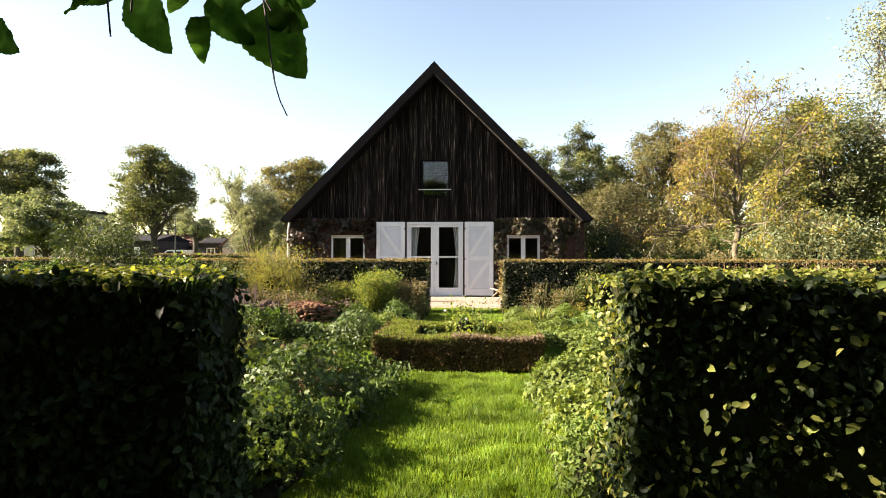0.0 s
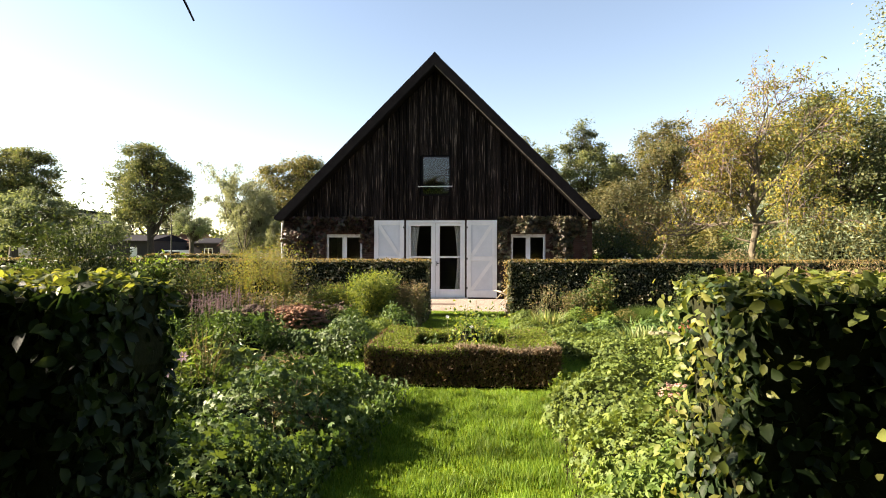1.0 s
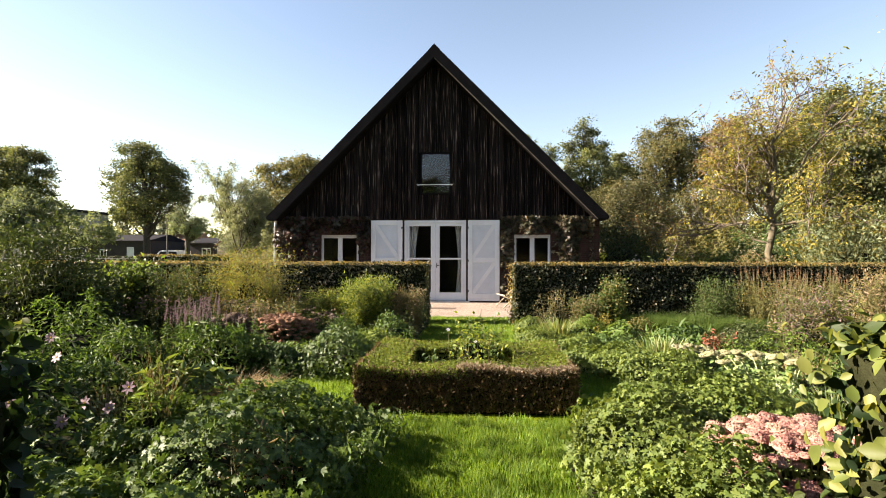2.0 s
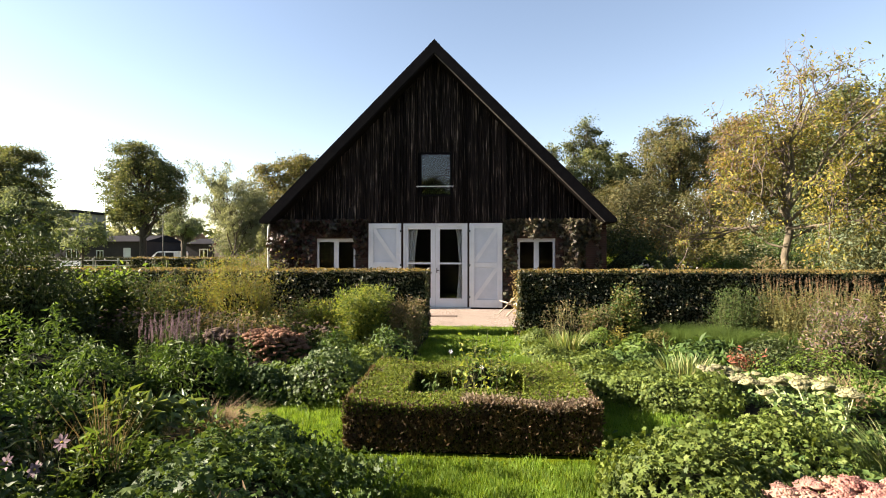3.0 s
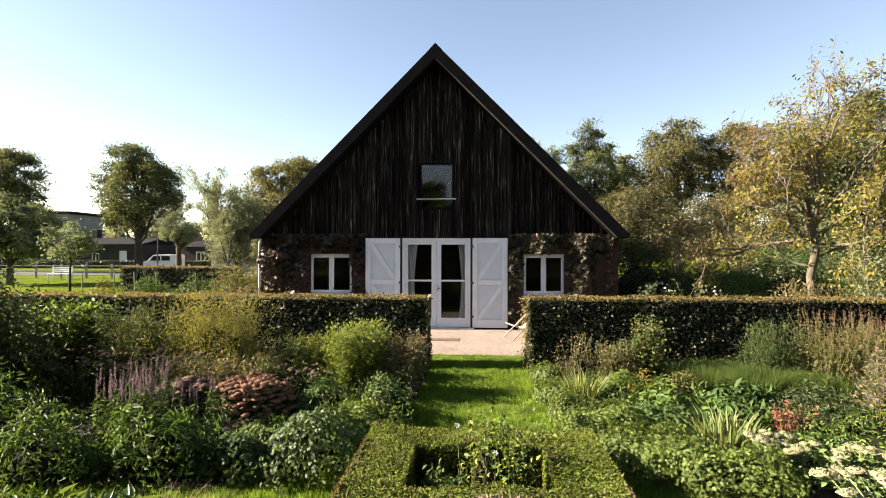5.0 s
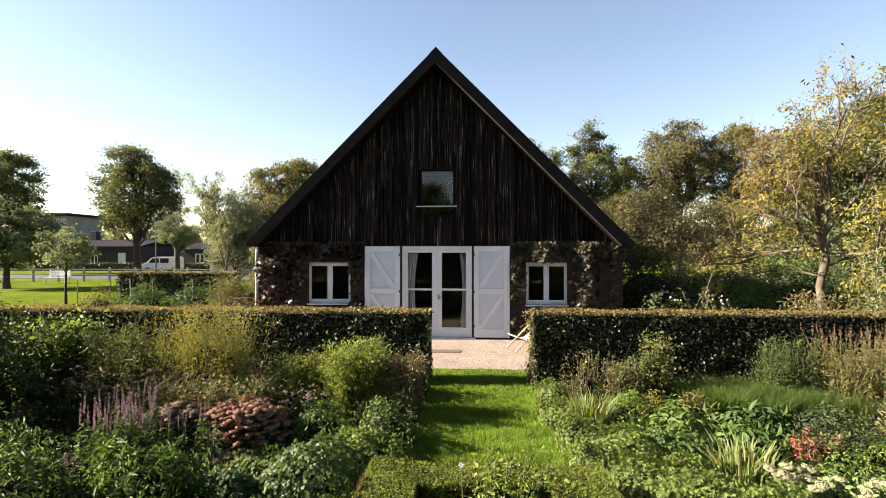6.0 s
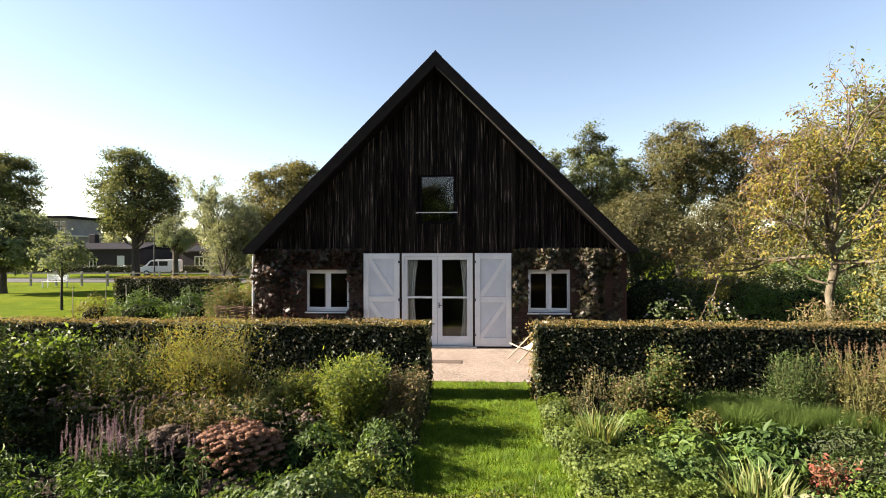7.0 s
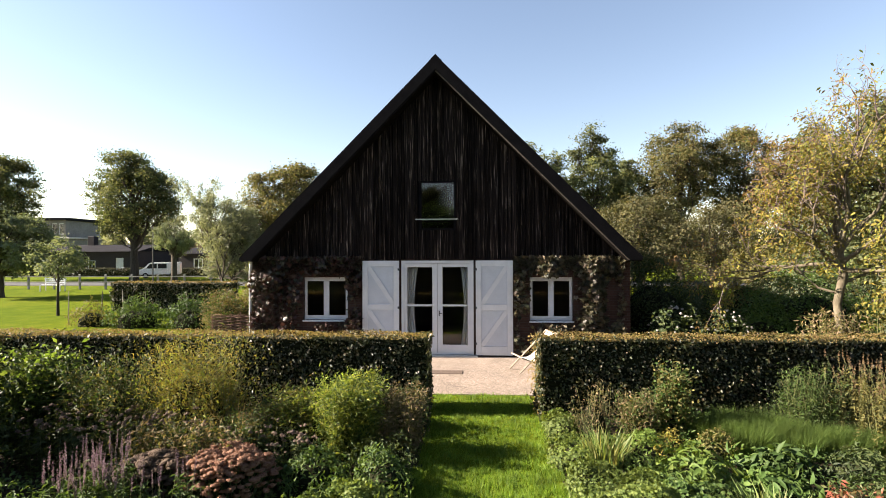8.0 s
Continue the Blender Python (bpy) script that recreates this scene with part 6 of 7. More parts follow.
# ---- trees ----
def tree(name, x, y, height, crown, base, label, mat, leaf, n, trunk=0.25, clumps=30, bark="bark", clump_r=0.27, width=0.75, group="", bare=0.0, lean=(0, 0), category="tree", shape="plain", forks=6, leader=0.62, whips=0, sprays=13, tight=0.2):
    """A tapered trunk and limbs that each carry a lobe of the crown; every lobe is made of leafy sprays with gaps between. crown: half-widths x, y; base: where the crown begins."""
    t = thing(name, x, y, 0, label, category, group)
    rx, ry = crown
    cz, hz = (height + base) / 2, (height - base) / 2
    half = np.array([rx, ry, hz])
    C, D = [], []
    tries = 0
    while len(C) < clumps and tries < clumps * 80:
        tries += 1
        d = rand_dirs(1)[0]
        if d[2] < -0.85:
            continue
        q = d * rng.uniform(0.12, 0.62) ** 0.5
        w = 1.0 - 0.26 * max(q[2], 0) ** 1.4 - 0.5 * max(-q[2] - 0.25, 0)
        p = np.array([q[0] * w, q[1] * w, q[2]])
        if all(np.linalg.norm(p - c) > 0.25 for c in C):
            C.append(p)
            D.append(d)
    C = [c * half + np.array([lean[0] * (c[2] + 1), lean[1] * (c[2] + 1), cz]) for c in C]
    top = np.array([lean[0], lean[1], base + (height - base) * leader])
    cloud("trunk", *tube([(0, 0, -0.1), (rng.normal(0, 0.12) * trunk, 0, base * 0.5), (lean[0] * 0.3, lean[1] * 0.3, base), tuple((top + np.array([rng.normal(0, 0.06) * rx, 0, base])) / 2), tuple(top)],
                         [trunk * 1.3, trunk, trunk * 0.85, trunk * 0.55, trunk * 0.2], 9), bark, t, smooth=True)
    limbs, twigs, S, O, R = [], [], [], [], []
    for c, d in zip(C, D):
        f = rng.uniform(0.0, 0.8)
        s = np.array([lean[0] * 0.3, lean[1] * 0.3, base * 0.95]) * (1 - f) + top * f
        m1 = s + (c - s) * 0.45 + np.array([0, 0, -0.04 * height * rng.uniform(0, 1)]) + rng.normal(size=3) * 0.025 * height
        r0 = trunk * rng.uniform(0.28, 0.45)
        limbs.append(tube([tuple(s), tuple(m1), tuple(c)], [r0, r0 * 0.6, r0 * 0.2], 6))
        rl = half * clump_r * rng.uniform(0.7, 1.3) * np.array([1, 1, 0.85])
        for k in range(sprays):
            o = unit((rand_dirs(1)[0] + 0.55 * d + np.array([0, 0, 0.3]))[None])[0]
            e = c + o * rl * rng.uniform(0.55, 1.12)
            S.append(e)
            O.append(o)
            R.append(rl.mean())
            if k < forks:
                b = m1 + (c - m1) * rng.uniform(0.4, 1.0)
                twigs.append(tube([tuple(b), tuple((b + e) / 2 + rng.normal(size=3) * 0.012 * height), tuple(e + o * rl * 0.15)], [r0 * 0.22, r0 * 0.14, r0 * 0.05], 4))
    for k in range(whips):
        # bare whips that stand out of the crown's top
        c = C[rng.integers(0, len(C))]
        if c[2] < cz:
            continue
        e = c + np.array([rng.normal(0, 0.1) * rx, rng.normal(0, 0.1) * ry, hz * rng.uniform(0.3, 0.55)])
        twigs.append(tube([tuple(c), tuple((c + e) / 2 + rng.normal(size=3) * 0.05), tuple(e)], [0.014, 0.009, 0.004], 4))
    cloud("limb_work", *joined(limbs), bark, t, smooth=True)
    cloud("twig_work", *joined(twigs), bark, t)
    S, O, R = np.array(S), np.array(O), np.array(R)
    share = rng.uniform(0.35, 1.0, len(S)) ** (1 + 2 * bare)
    k = rng.choice(len(S), n, p=share / share.sum())
    G = rng.normal(size=(n, 3))
    P = S[k] + G * (R[k] * tight * (1 + 0.8 * bare))[:, None] * np.array([1.25, 1.25, 0.75])
    # some loose leaves round the outline, some in the shade within
    loose = rng.uniform(0, 1, n) < 0.12
    P[loose] += rand_dirs(loose.sum()) * R[k][loose][:, None] * 0.4
    N = O[k] * 0.6 + np.array([0, 0, 0.5]) + rand_dirs(n) * 0.75
    V, F = leaves(P, N, rng.uniform(0.55, 1.35, n) * leaf, width, 0.2, 0.2, axis=(0, 0, -0.3), shape=shape)
    cloud("crown", V, F, mat, t)
    return t


def branching_tree(name, x, y, label, mat, bark, leaf, trunk_h, trunk_r, reach, levels, leaf_per, width=0.4, spread=0.75, rise=0.25, kids=(3, 4), bare_top=0.0, top_mat=None, group="", flat=1.0, shrink=0.68, droop=0.3, boughs_n=6, low_up=0.4):
    """A tree grown fork by fork: each bough bends, splits into smaller ones, and the last twigs carry the leaves."""
    t = thing(name, x, y, 0, label, "tree", group)
    boughs, twigs, ends = [], [], []
    V, F = tube([(0, 0, -0.1), (0.02, 0, trunk_h * 0.5), (0, 0.03, trunk_h)], [trunk_r * 1.3, trunk_r, trunk_r * 0.85], 10)
    cloud("trunk", V, F, bark, t, smooth=True)

    def grow(p, d, length, r, level):
        m = p + d * length * 0.5 + rng.normal(size=3) * 0.06 * length
        d2 = unit((d + rng.normal(size=3) * 0.25 + np.array([0, 0, rise * (1 if level < levels - 1 else -0.2)]))[None])[0]
        e = m + d2 * length * 0.5
        (boughs if level <= 1 else twigs).append(tube([tuple(p), tuple(m), tuple(e)], [r, r * 0.8, r * 0.6], 7 if level <= 1 else 4))
        if level == levels:
            ends.append((m, e))
            return
        for k in range(rng.integers(kids[0], kids[1] + 1)):
            f = rng.uniform(0.45, 1.0)
            b = m + (e - m) * (f * 2 - 1) if f > 0.5 else p + (m - p) * f * 2
            side = unit(np.cross(d2, rand_dirs(1)[0])[None])[0]
            nd = unit((d2 * (1 - spread * 0.45) + side * spread * rng.uniform(0.5, 1.1))[None])[0] * np.array([1, 1, flat])
            grow(b, unit(nd[None])[0], length * shrink * rng.uniform(0.75, 1.15), r * 0.55, level + 1)

    n0 = boughs_n
    for k in range(n0):
        a = 2 * math.pi * (k * 0.382 + rng.uniform(-0.06, 0.06))
        f0 = k / (n0 - 1)
        up = low_up + (3.6 - low_up) * f0 ** 1.5
        d = unit(np.array([[math.cos(a), math.sin(a), up]]))[0]
        grow(np.array([0, 0, trunk_h * (0.72 + 0.28 * k / (n0 - 1))]), d, reach * (1 + 0.3 * f0) * rng.uniform(0.85, 1.15), trunk_r * 0.6, 0)
    for nm, ps in (("bough", boughs), ("twig_mass", twigs)):
        V, F = joined(ps)
        cloud(nm, V, F, bark, t, smooth=True)
    E = np.array([e for m, e in ends])
    Mi = np.array([m for m, e in ends])
    top = np.quantile(E[:, 2], 0.86)
    k = rng.integers(0, len(ends), len(ends) * leaf_per)
    patch = np.array([noise.noise(Vector(tuple(e * 0.55))) for e in E])[k]
    keep = (rng.uniform(0, 1, len(k)) > np.where(E[k][:, 2] > top, bare_top, 0.0)) & (patch > -0.25 - 0.3 * rng.uniform(0, 1, len(k)))
    k = k[keep]
    f = rng.uniform(0.2, 1.1, len(k))[:, None]
    P = Mi[k] + (E[k] - Mi[k]) * f + rng.normal(size=(len(k), 3)) * leaf * 0.8
    V, F = leaves(P, np.array([0, 0, 0.8]) + rand_dirs(len(P)) * 0.9, rng.uniform(0.6, 1.3, len(P)) * leaf, width, 0.2, droop, axis=(0, 0, -0.9))
    cloud("crown", V, F, mat, t)
    return t


# right of the house
def walnut(x, y):
    """A walnut with a short thick trunk, crooked pale boughs that sweep out and up, and bunches of long drooping leaves at the twig ends."""
    t = thing("walnut_tree", x, y, 0, "walnut tree with thin yellow autumn leaves and pale limbs", "tree")
    side, away = np.array([-0.82, 0.57, 0.0]), np.array([0.57, 0.82, 0.0])
    cloud("trunk", *tube([(0, 0, -0.1), (0.02, 0.0, 0.7), (-0.05, 0.03, 1.5), (0.06, 0.0, 2.1), (0.0, 0.02, 2.7)], [0.115, 0.088, 0.08, 0.085, 0.06], 11), "pale_bark", t, smooth=True)
    boughs, twigs, ends = [], [], []

    def grow(p, d, length, r, level):
        pts, rad, q, dd = [p], [r], p, d
        for i in range(3):
            dd = unit((dd + rng.normal(size=3) * 0.24 + np.array([0, 0, 0.16 if level < 3 else 0.02]))[None])[0]
            q = q + dd * length / 3
            pts.append(q)
            rad.append(r * (1 - 0.16 * (i + 1)))
        (boughs if level <= 1 else twigs).append(tube([tuple(v) for v in pts], rad, 8 if level == 0 else 5))
        if level == 4:
            ends.append((pts[1], pts[3], dd))
            return
        for k in range(4 if level == 1 else 3):
            j = 3 if k == 0 else rng.integers(1, 4)
            turn = unit(np.cross(dd, rand_dirs(1)[0])[None])[0]
            nd = unit((dd * 0.75 + turn * rng.uniform(0.45, 0.95))[None])[0]
            grow(pts[j], nd, length * rng.uniform(0.58, 0.78), r * 0.52, level + 1)

    for z, a, b, up, length in ((2.45, 0.75, -0.3, 1.0, 1.35), (2.5, -0.5, 0.3, 1.0, 1.4), (2.35, -1.0, -0.2, 0.5, 1.35), (2.2, -0.9, -0.6, 0.3, 1.2), (2.3, 0.2, -1.0, 0.6, 1.15),
                                (2.45, 0.1, 1.0, 0.8, 1.3), (2.3, 1.0, 0.3, 0.35, 1.4), (1.7, 1.0, -0.2, 0.02, 1.2), (2.6, 0.15, 0.0, 1.6, 1.75), (2.6, -0.4, -0.3, 1.5, 1.7), (2.6, -0.8, 0.2, 1.2, 1.6), (2.5, 0.5, 0.6, 0.9, 1.4), (1.9, -0.9, 0.4, 0.2, 1.1)):
        grow(np.array([0, 0, z]), unit((side * a + away * b + np.array([0, 0, up]))[None])[0], length, 0.052 if z > 2.0 else 0.03, 0)
    cloud("bough", *joined(boughs), "pale_bark", t, smooth=True)
    cloud("twig_mass", *joined(twigs), "walnut_twig", t)
    A, E, T = (np.array([e[i] for e in ends]) for i in range(3))
    full = np.clip(1.0 - (E[:, 2] - 5.5) / 1.4, 0.1, 1.0) * (np.array([noise.noise(Vector(tuple(e * 0.8))) for e in E]) > -0.32)
    k = np.repeat(np.arange(len(E)), np.round(full * rng.uniform(8, 21, len(E))).astype(int))
    f = rng.uniform(-0.6, 1.05, len(k))[:, None]
    P = A[k] + (E[k] - A[k]) * f + rng.normal(size=(len(k), 3)) * 0.07
    rusty = (E @ side)[k] + 1.6 * rng.normal(size=len(k)) * 0.5 + 0.6 * np.array([noise.noise(Vector(tuple(p * 0.9 + 7))) for p in P]) + 0.5 * (P[:, 2] - 4.2) > 1.35
    for pick, mat in ((rusty, "walnut_rust"), (~rusty, "walnut_leaf")):
        m = int(pick.sum())
        V, F = leaves(P[pick], np.array([-0.2, 0, 0.7]) + rand_dirs(m) * 0.7, rng.uniform(0.05, 0.105, m), 0.42, 0.15, 0.25, axis=T[k][pick] * 0.6 + np.array([0, 0, -0.7]), spread=0.8, shape="oval")
        cloud("crown", V, F, mat, t, "rust-tinted leaves" if mat == "walnut_rust" else "yellow-green leaves")
    return t


walnut(8.9, -1.35)
tree("garden_tree", 15.2, 4.6, 8.1, (3.0, 2.6), 0.6, "dense dark green tree at the garden's edge", "lime_tree", 0.12, 30000, 0.2, 40)
tree("garden_tree", 11.9, -3.3, 8.8, (1.35, 1.3), 3.6, "tall slender tree with thin silvery leaves", "silver", 0.065, 7000, 0.08, 34, bare=0.6, forks=8)
tree("tall_tree", 7.0, 30.0, 13.0, (3.1, 2.8), 2.4, "tall tree with turning green leaves behind the garden", "lime_tree", 0.17, 22000, 0.24, 30, group="far trees")
tree("tall_tree", 11.8, 31.5, 13.7, (3.1, 2.8), 2.6, "tall tree with turning green leaves behind the garden", "lime_tree", 0.17, 22000, 0.24, 30, group="far trees")
tree("tall_tree", 16.0, 36.0, 12.0, (3.2, 2.8), 2.0, "lower dark green tree between the tall ones", "lime_tree", 0.19, 18000, 0.24, 26, group="far trees")
tree("tall_tree", 20.2, 35.0, 15.7, (3.7, 3.2), 4.2, "tall tree with brownish crown behind the garden", "autumn_tree", 0.18, 26000, 0.3, 40, group="far trees")
tree("tall_tree", 26.5, 36.0, 15.2, (3.8, 3.2), 3.0, "tall tree with brownish crown behind the garden", "autumn_tree", 0.19, 24000, 0.3, 40, group="far trees")
tree("tall_tree", 33.0, 36.0, 15.0, (4.6, 4.0), 3.0, "tall tree at the far garden edge", "lime_tree", 0.28, 12000, 0.32, 34, group="far trees")
tree("tall_tree", 41.0, 34.0, 14.0, (5.0, 4.0), 2.0, "tall tree at the far garden edge", "autumn_tree", 0.30, 11000, 0.32, 34, group="far trees")
tree("olive_tree", 9.6, 13.8, 5.9, (3.0, 2.6), 0.6, "broad grey-olive shrubby tree behind the house", "grey_olive", 0.11, 20000, 0.14, 40, sprays=18, tight=0.26)
tree("olive_tree", 15.4, 18.5, 5.6, (2.6, 2.2), 0.5, "low olive shrubby tree behind the garden", "grey_olive", 0.12, 10000, 0.12, 34, sprays=18, tight=0.26)
tree("olive_tree", 20.0, 25.0, 6.6, (3.4, 2.6), 0.4, "grey-green bushy tree far behind the garden", "grey_olive", 0.16, 12000, 0.14, 34, sprays=18, tight=0.26)
tree("olive_tree", 26.0, 25.0, 6.8, (3.6, 2.6), 0.4, "grey-green bushy tree far behind the garden", "willow", 0.16, 12000, 0.14, 34, sprays=18, tight=0.26)
tree("olive_tree", 13.5, 25.0, 6.0, (3.0, 2.6), 0.4, "dark green bushy tree far behind the garden", "lime_tree", 0.16, 11000, 0.14, 34, sprays=18, tight=0.26)
tree("fruit_tree", 12.9, 9.5, 3.0, (1.1, 1.0), 1.0, "small thin fruit tree on the grass", "olive", 0.09, 2600, 0.05, 20, bare=0.5)
leafy("dark_shrub", 6.35, 2.6, 1.25, 1.6, 2.35, "green_dark", 0.09, 6500, "dark evergreen shrub beside the house", "shrub", width=0.45, core=0.85)
leafy("dark_shrub", 7.7, 3.4, 1.3, 1.2, 1.5, "green_dark", 0.09, 4200, "low dark shrub beside the house", "shrub", width=0.45, core=0.85)
leafy("garden_shrub", 11.4, 3.5, 2.0, 1.5, 1.9, "green", 0.10, 5500, "mid green shrub in the border", "shrub", width=0.45, core=0.8)
leafy("garden_shrub", 13.0, 8.0, 2.6, 1.8, 2.4, "olive", 0.12, 5500, "olive green shrub in the border", "shrub", width=0.45, core=0.8)
leafy("garden_shrub", 9.2, 7.5, 1.6, 1.2, 1.1, "green_light", 0.10, 3500, "light green shrub in the border", "shrub", width=0.45, core=0.8)
feathery("garden_shrub", 9.9, -3.0, 1.7, 0.9, 2.35, ["willow", "olive", "willow"], 150, 95, 0.08, "broad grey-green shrub behind the hedge", 0.35, "shrub", 0.18, 0.2, 0.008)
feathery("garden_shrub", 12.4, -3.9, 1.9, 1.2, 2.6, ["willow", "olive", "green"], 150, 95, 0.085, "broad olive-grey shrub behind the hedge", 0.35, "shrub", 0.18, 0.2, 0.008)
feathery("garden_shrub", 11.0, -1.0, 1.8, 1.2, 2.7, ["olive", "green", "gold"], 150, 55, 0.10, "loose yellow-green shrub below the walnut", 0.4, "shrub", 0.14, 0.2, 0.008)
leafy("garden_shrub", 8.3, 0.5, 1.0, 0.9, 1.5, "green", 0.09, 2600, "green shrub at the walnut's foot", "shrub", width=0.4, core=0.7)


def hydrangea(x, y, rx, ry, h, n):
    t = leafy("hydrangea", x, y, rx, ry, h, "green_dark", 0.11, 1300, "hydrangea with creamy white flower heads in shade", "shrub", "hydrangeas", width=0.6, core=0.75)
    P, N = dome_points(n, rx, ry, h * 1.04, inner=0.02)
    place_heads(t, "flower_head", head_mesh("hydrangea_head", "hydrangea", 0.028, 0.022, 45), [tuple(p) for p in P if p[2] > h * 0.4], tilt=0.5)


hydrangea(5.9, -0.2, 0.7, 0.6, 1.1, 80)
hydrangea(7.1, -0.1, 0.75, 0.6, 1.05, 90)
leafy("garden_shrub", 13.8, 7.0, 2.4, 1.2, 2.3, "willow", 0.10, 5000, "grey-green shrub in the border", "shrub", width=0.4, core=0.8)
leafy("garden_shrub", 10.6, 9.8, 1.8, 1.0, 1.7, "olive", 0.10, 3600, "olive shrub in the border", "shrub", width=0.4, core=0.8)
leafy("garden_shrub", 17.5, 10.0, 3.0, 1.4, 2.8, "green_dark", 0.11, 5000, "dark green shrub in the border", "shrub", width=0.4, core=0.8)
feathery("dry_perennial", 8.0, -2.4, 0.7, 0.5, 1.45, ["straw", "olive"], 70, 40, 0.08, "dry brown grassy plant behind the hedge", 0.2, "plant", 0.12, 1.0)

# left: trees by the road and shrubs behind the hedge
tree("roadside_tree", -32.0, 34.0, 12.7, (4.3, 4.0), 2.9, "tall roadside tree with a full dark green crown", "lime_tree", 0.19, 32000, 0.36, 46, group="roadside trees")
tree("roadside_tree", -47.0, 34.0, 13.4, (5.2, 4.2), 3.4, "tall roadside tree with a full dark green crown", "lime_tree", 0.20, 30000, 0.38, 46, group="roadside trees")
tree("roadside_tree", -16.8, 34.5, 12.1, (4.7, 3.8), 2.4, "tall roadside tree turning ochre behind the house", "autumn_tree", 0.19, 28000, 0.34, 44, group="roadside trees")
tree("pollard_willow", -21.9, 24.3, 5.3, (1.5, 1.5), 1.9, "small pollard willow by the road", "willow", 0.10, 8000, 0.22, 26, bare=0.4, whips=14)
branching_tree("young_tree", -11.3, 11.2, "young tree with thin upright branches", "silver", "bark", 0.11, 1.5, 0.06, 1.75, 3, 70, spread=0.45, rise=0.5, bare_top=0.3)
tree("garden_tree", -11.4, 12.6, 5.2, (1.9, 1.6), 0.7, "bushy grey-green tree beside the house", "silver", 0.10, 17000, 0.1, 36, whips=16, bare=0.3)
tree("willow_tree", -27.5, 15.8, 5.6, (2.9, 2.8), 1.0, "broad grey-green willow on the meadow", "willow", 0.15, 20000, 0.2, 34)
tree("apple_tree", -16.6, 7.6, 3.4, (1.3, 1.2), 1.3, "small apple tree on the meadow", "willow", 0.11, 2600, 0.05, 22, bare=0.4)


tree("far_tree", -50.0, 56.0, 9.5, (3.0, 2.5), 2.0, "pale thin far tree", "silver", 0.3, 3000, 0.2, 24, bare=0.6, group="pale far trees")
tree("far_tree", -43.0, 56.0, 9.0, (3.0, 2.5), 2.0, "pale thin far tree", "silver", 0.3, 3000, 0.2, 24, bare=0.6, group="pale far trees")


# ---- meadow: stakes, beds, fence, road ----
leafy("leafy_bed_plant", -11.0, 4.6, 1.2, 0.7, 1.0, "green", 0.10, 1900, "bushy green plants in the kitchen bed", width=0.4)
leafy("leafy_bed_plant", -8.8, 4.4, 1.2, 0.7, 1.05, "geranium_dark", 0.10, 1900, "blue-green bushy plants in the kitchen bed", width=0.4)
leafy("leafy_bed_plant", -12.8, 4.8, 0.9, 0.6, 0.8, "olive", 0.10, 1200, "dry-tinged plants in the kitchen bed", width=0.3)
feathery("golden_bush", -6.6, 2.6, 1.1, 0.9, 1.45, ["olive", "green", "straw"], 110, 60, 0.08, "olive and straw-coloured bush beside the house corner", 0.3, "shrub", 0.16, 0.3, 0.007)
leafy("garden_shrub", -6.9, 6.5, 1.2, 1.0, 2.0, "olive", 0.10, 3800, "olive shrub beside the house", "shrub", width=0.4, core=0.8)
hedge("clipped_hedge", -15.5, -9.8, 9.2, 10.0, 1.35, "short clipped hedge at the meadow's edge", 0.09, 420, ["hedge"], ["front", "left", "right", "back"], "hedge_sunlit", group="meadow hedges")
st = None
for i, (sx, sy) in enumerate(((-13.9, 5.0), (-12.7, 5.1), (-11.9, 5.2), (-10.9, 5.0), (-9.4, 5.1), (-8.0, 5.2))):
    if st is None:
        V, F = tube([(0, 0, -0.05), (0, 0, 0.85), (0.005, 0, 1.25)], [0.02, 0.018, 0.012], 6)
        st = tagged(cloud("garden_stake", V, F, "grey_wood"), "thin weathered wooden stake in the bed", "stake", "stakes in the bed")
        st.location = (sx, sy, 0)
    else:
        copy_thing(st, pose(sx, sy, 0, 0, rng.uniform(-3, 3), rng.uniform(0, 90)))


def field_fence():
    f = thing("field_fence", -30, 22.5, 0, "pale low post and rail fence along the meadow", "fence")
    for i in range(15):
        part("post", boxed((-12.06 + i * 2, -11.94 + i * 2, -0.06, 0.06, 0, 1.1), bevel=0.012), "fence", f)
    for z in (0.55, 0.95):
        part("rail", boxed((-12.2, 16.2, -0.09, -0.062, z - 0.035, z + 0.035)), "fence", f)
    return f


field_fence()


def garden_bench(x, y):
    b = thing("garden_bench", x, y, 0, "white garden bench on the meadow", "bench")
    for i in range(3):
        part("seat_slat", boxed((-0.8, 0.8, -0.25 + i * 0.16, -0.12 + i * 0.16, 0.42, 0.45)), "white", b)
        part("back_slat", boxed((-0.8, 0.8, 0.24, 0.27, 0.55 + i * 0.13, 0.64 + i * 0.13)), "white", b)
    for sx in (-0.75, 0.7):
        part("leg", boxed((sx, sx + 0.06, -0.25, -0.19, 0, 0.42)), "white", b)
        part("leg", boxed((sx, sx + 0.06, 0.2, 0.235, 0, 0.95)), "white", b)


garden_bench(-28.6, 20.8)
flat_patch("road", [(-400, 26.5), (400, 26.5), (400, 32.0), (-400, 32.0)], -0.05, 0.02, "asphalt", "grey asphalt village road behind the meadow", category="road")
lamp_post = thing("street_lamp", -24.4, 25.5, 0, "slim dark lamp post at the roadside", "street lamp")
V, F = tube([(0, 0, 0), (0, 0, 4.6)], [0.06, 0.04], 8)
cloud("pole", V, F, "dark_metal", lamp_post)
part("lamp_head", boxed((-0.12, 0.3, -0.1, 0.1, 4.6, 4.72), bevel=0.02), "dark_metal", lamp_post)


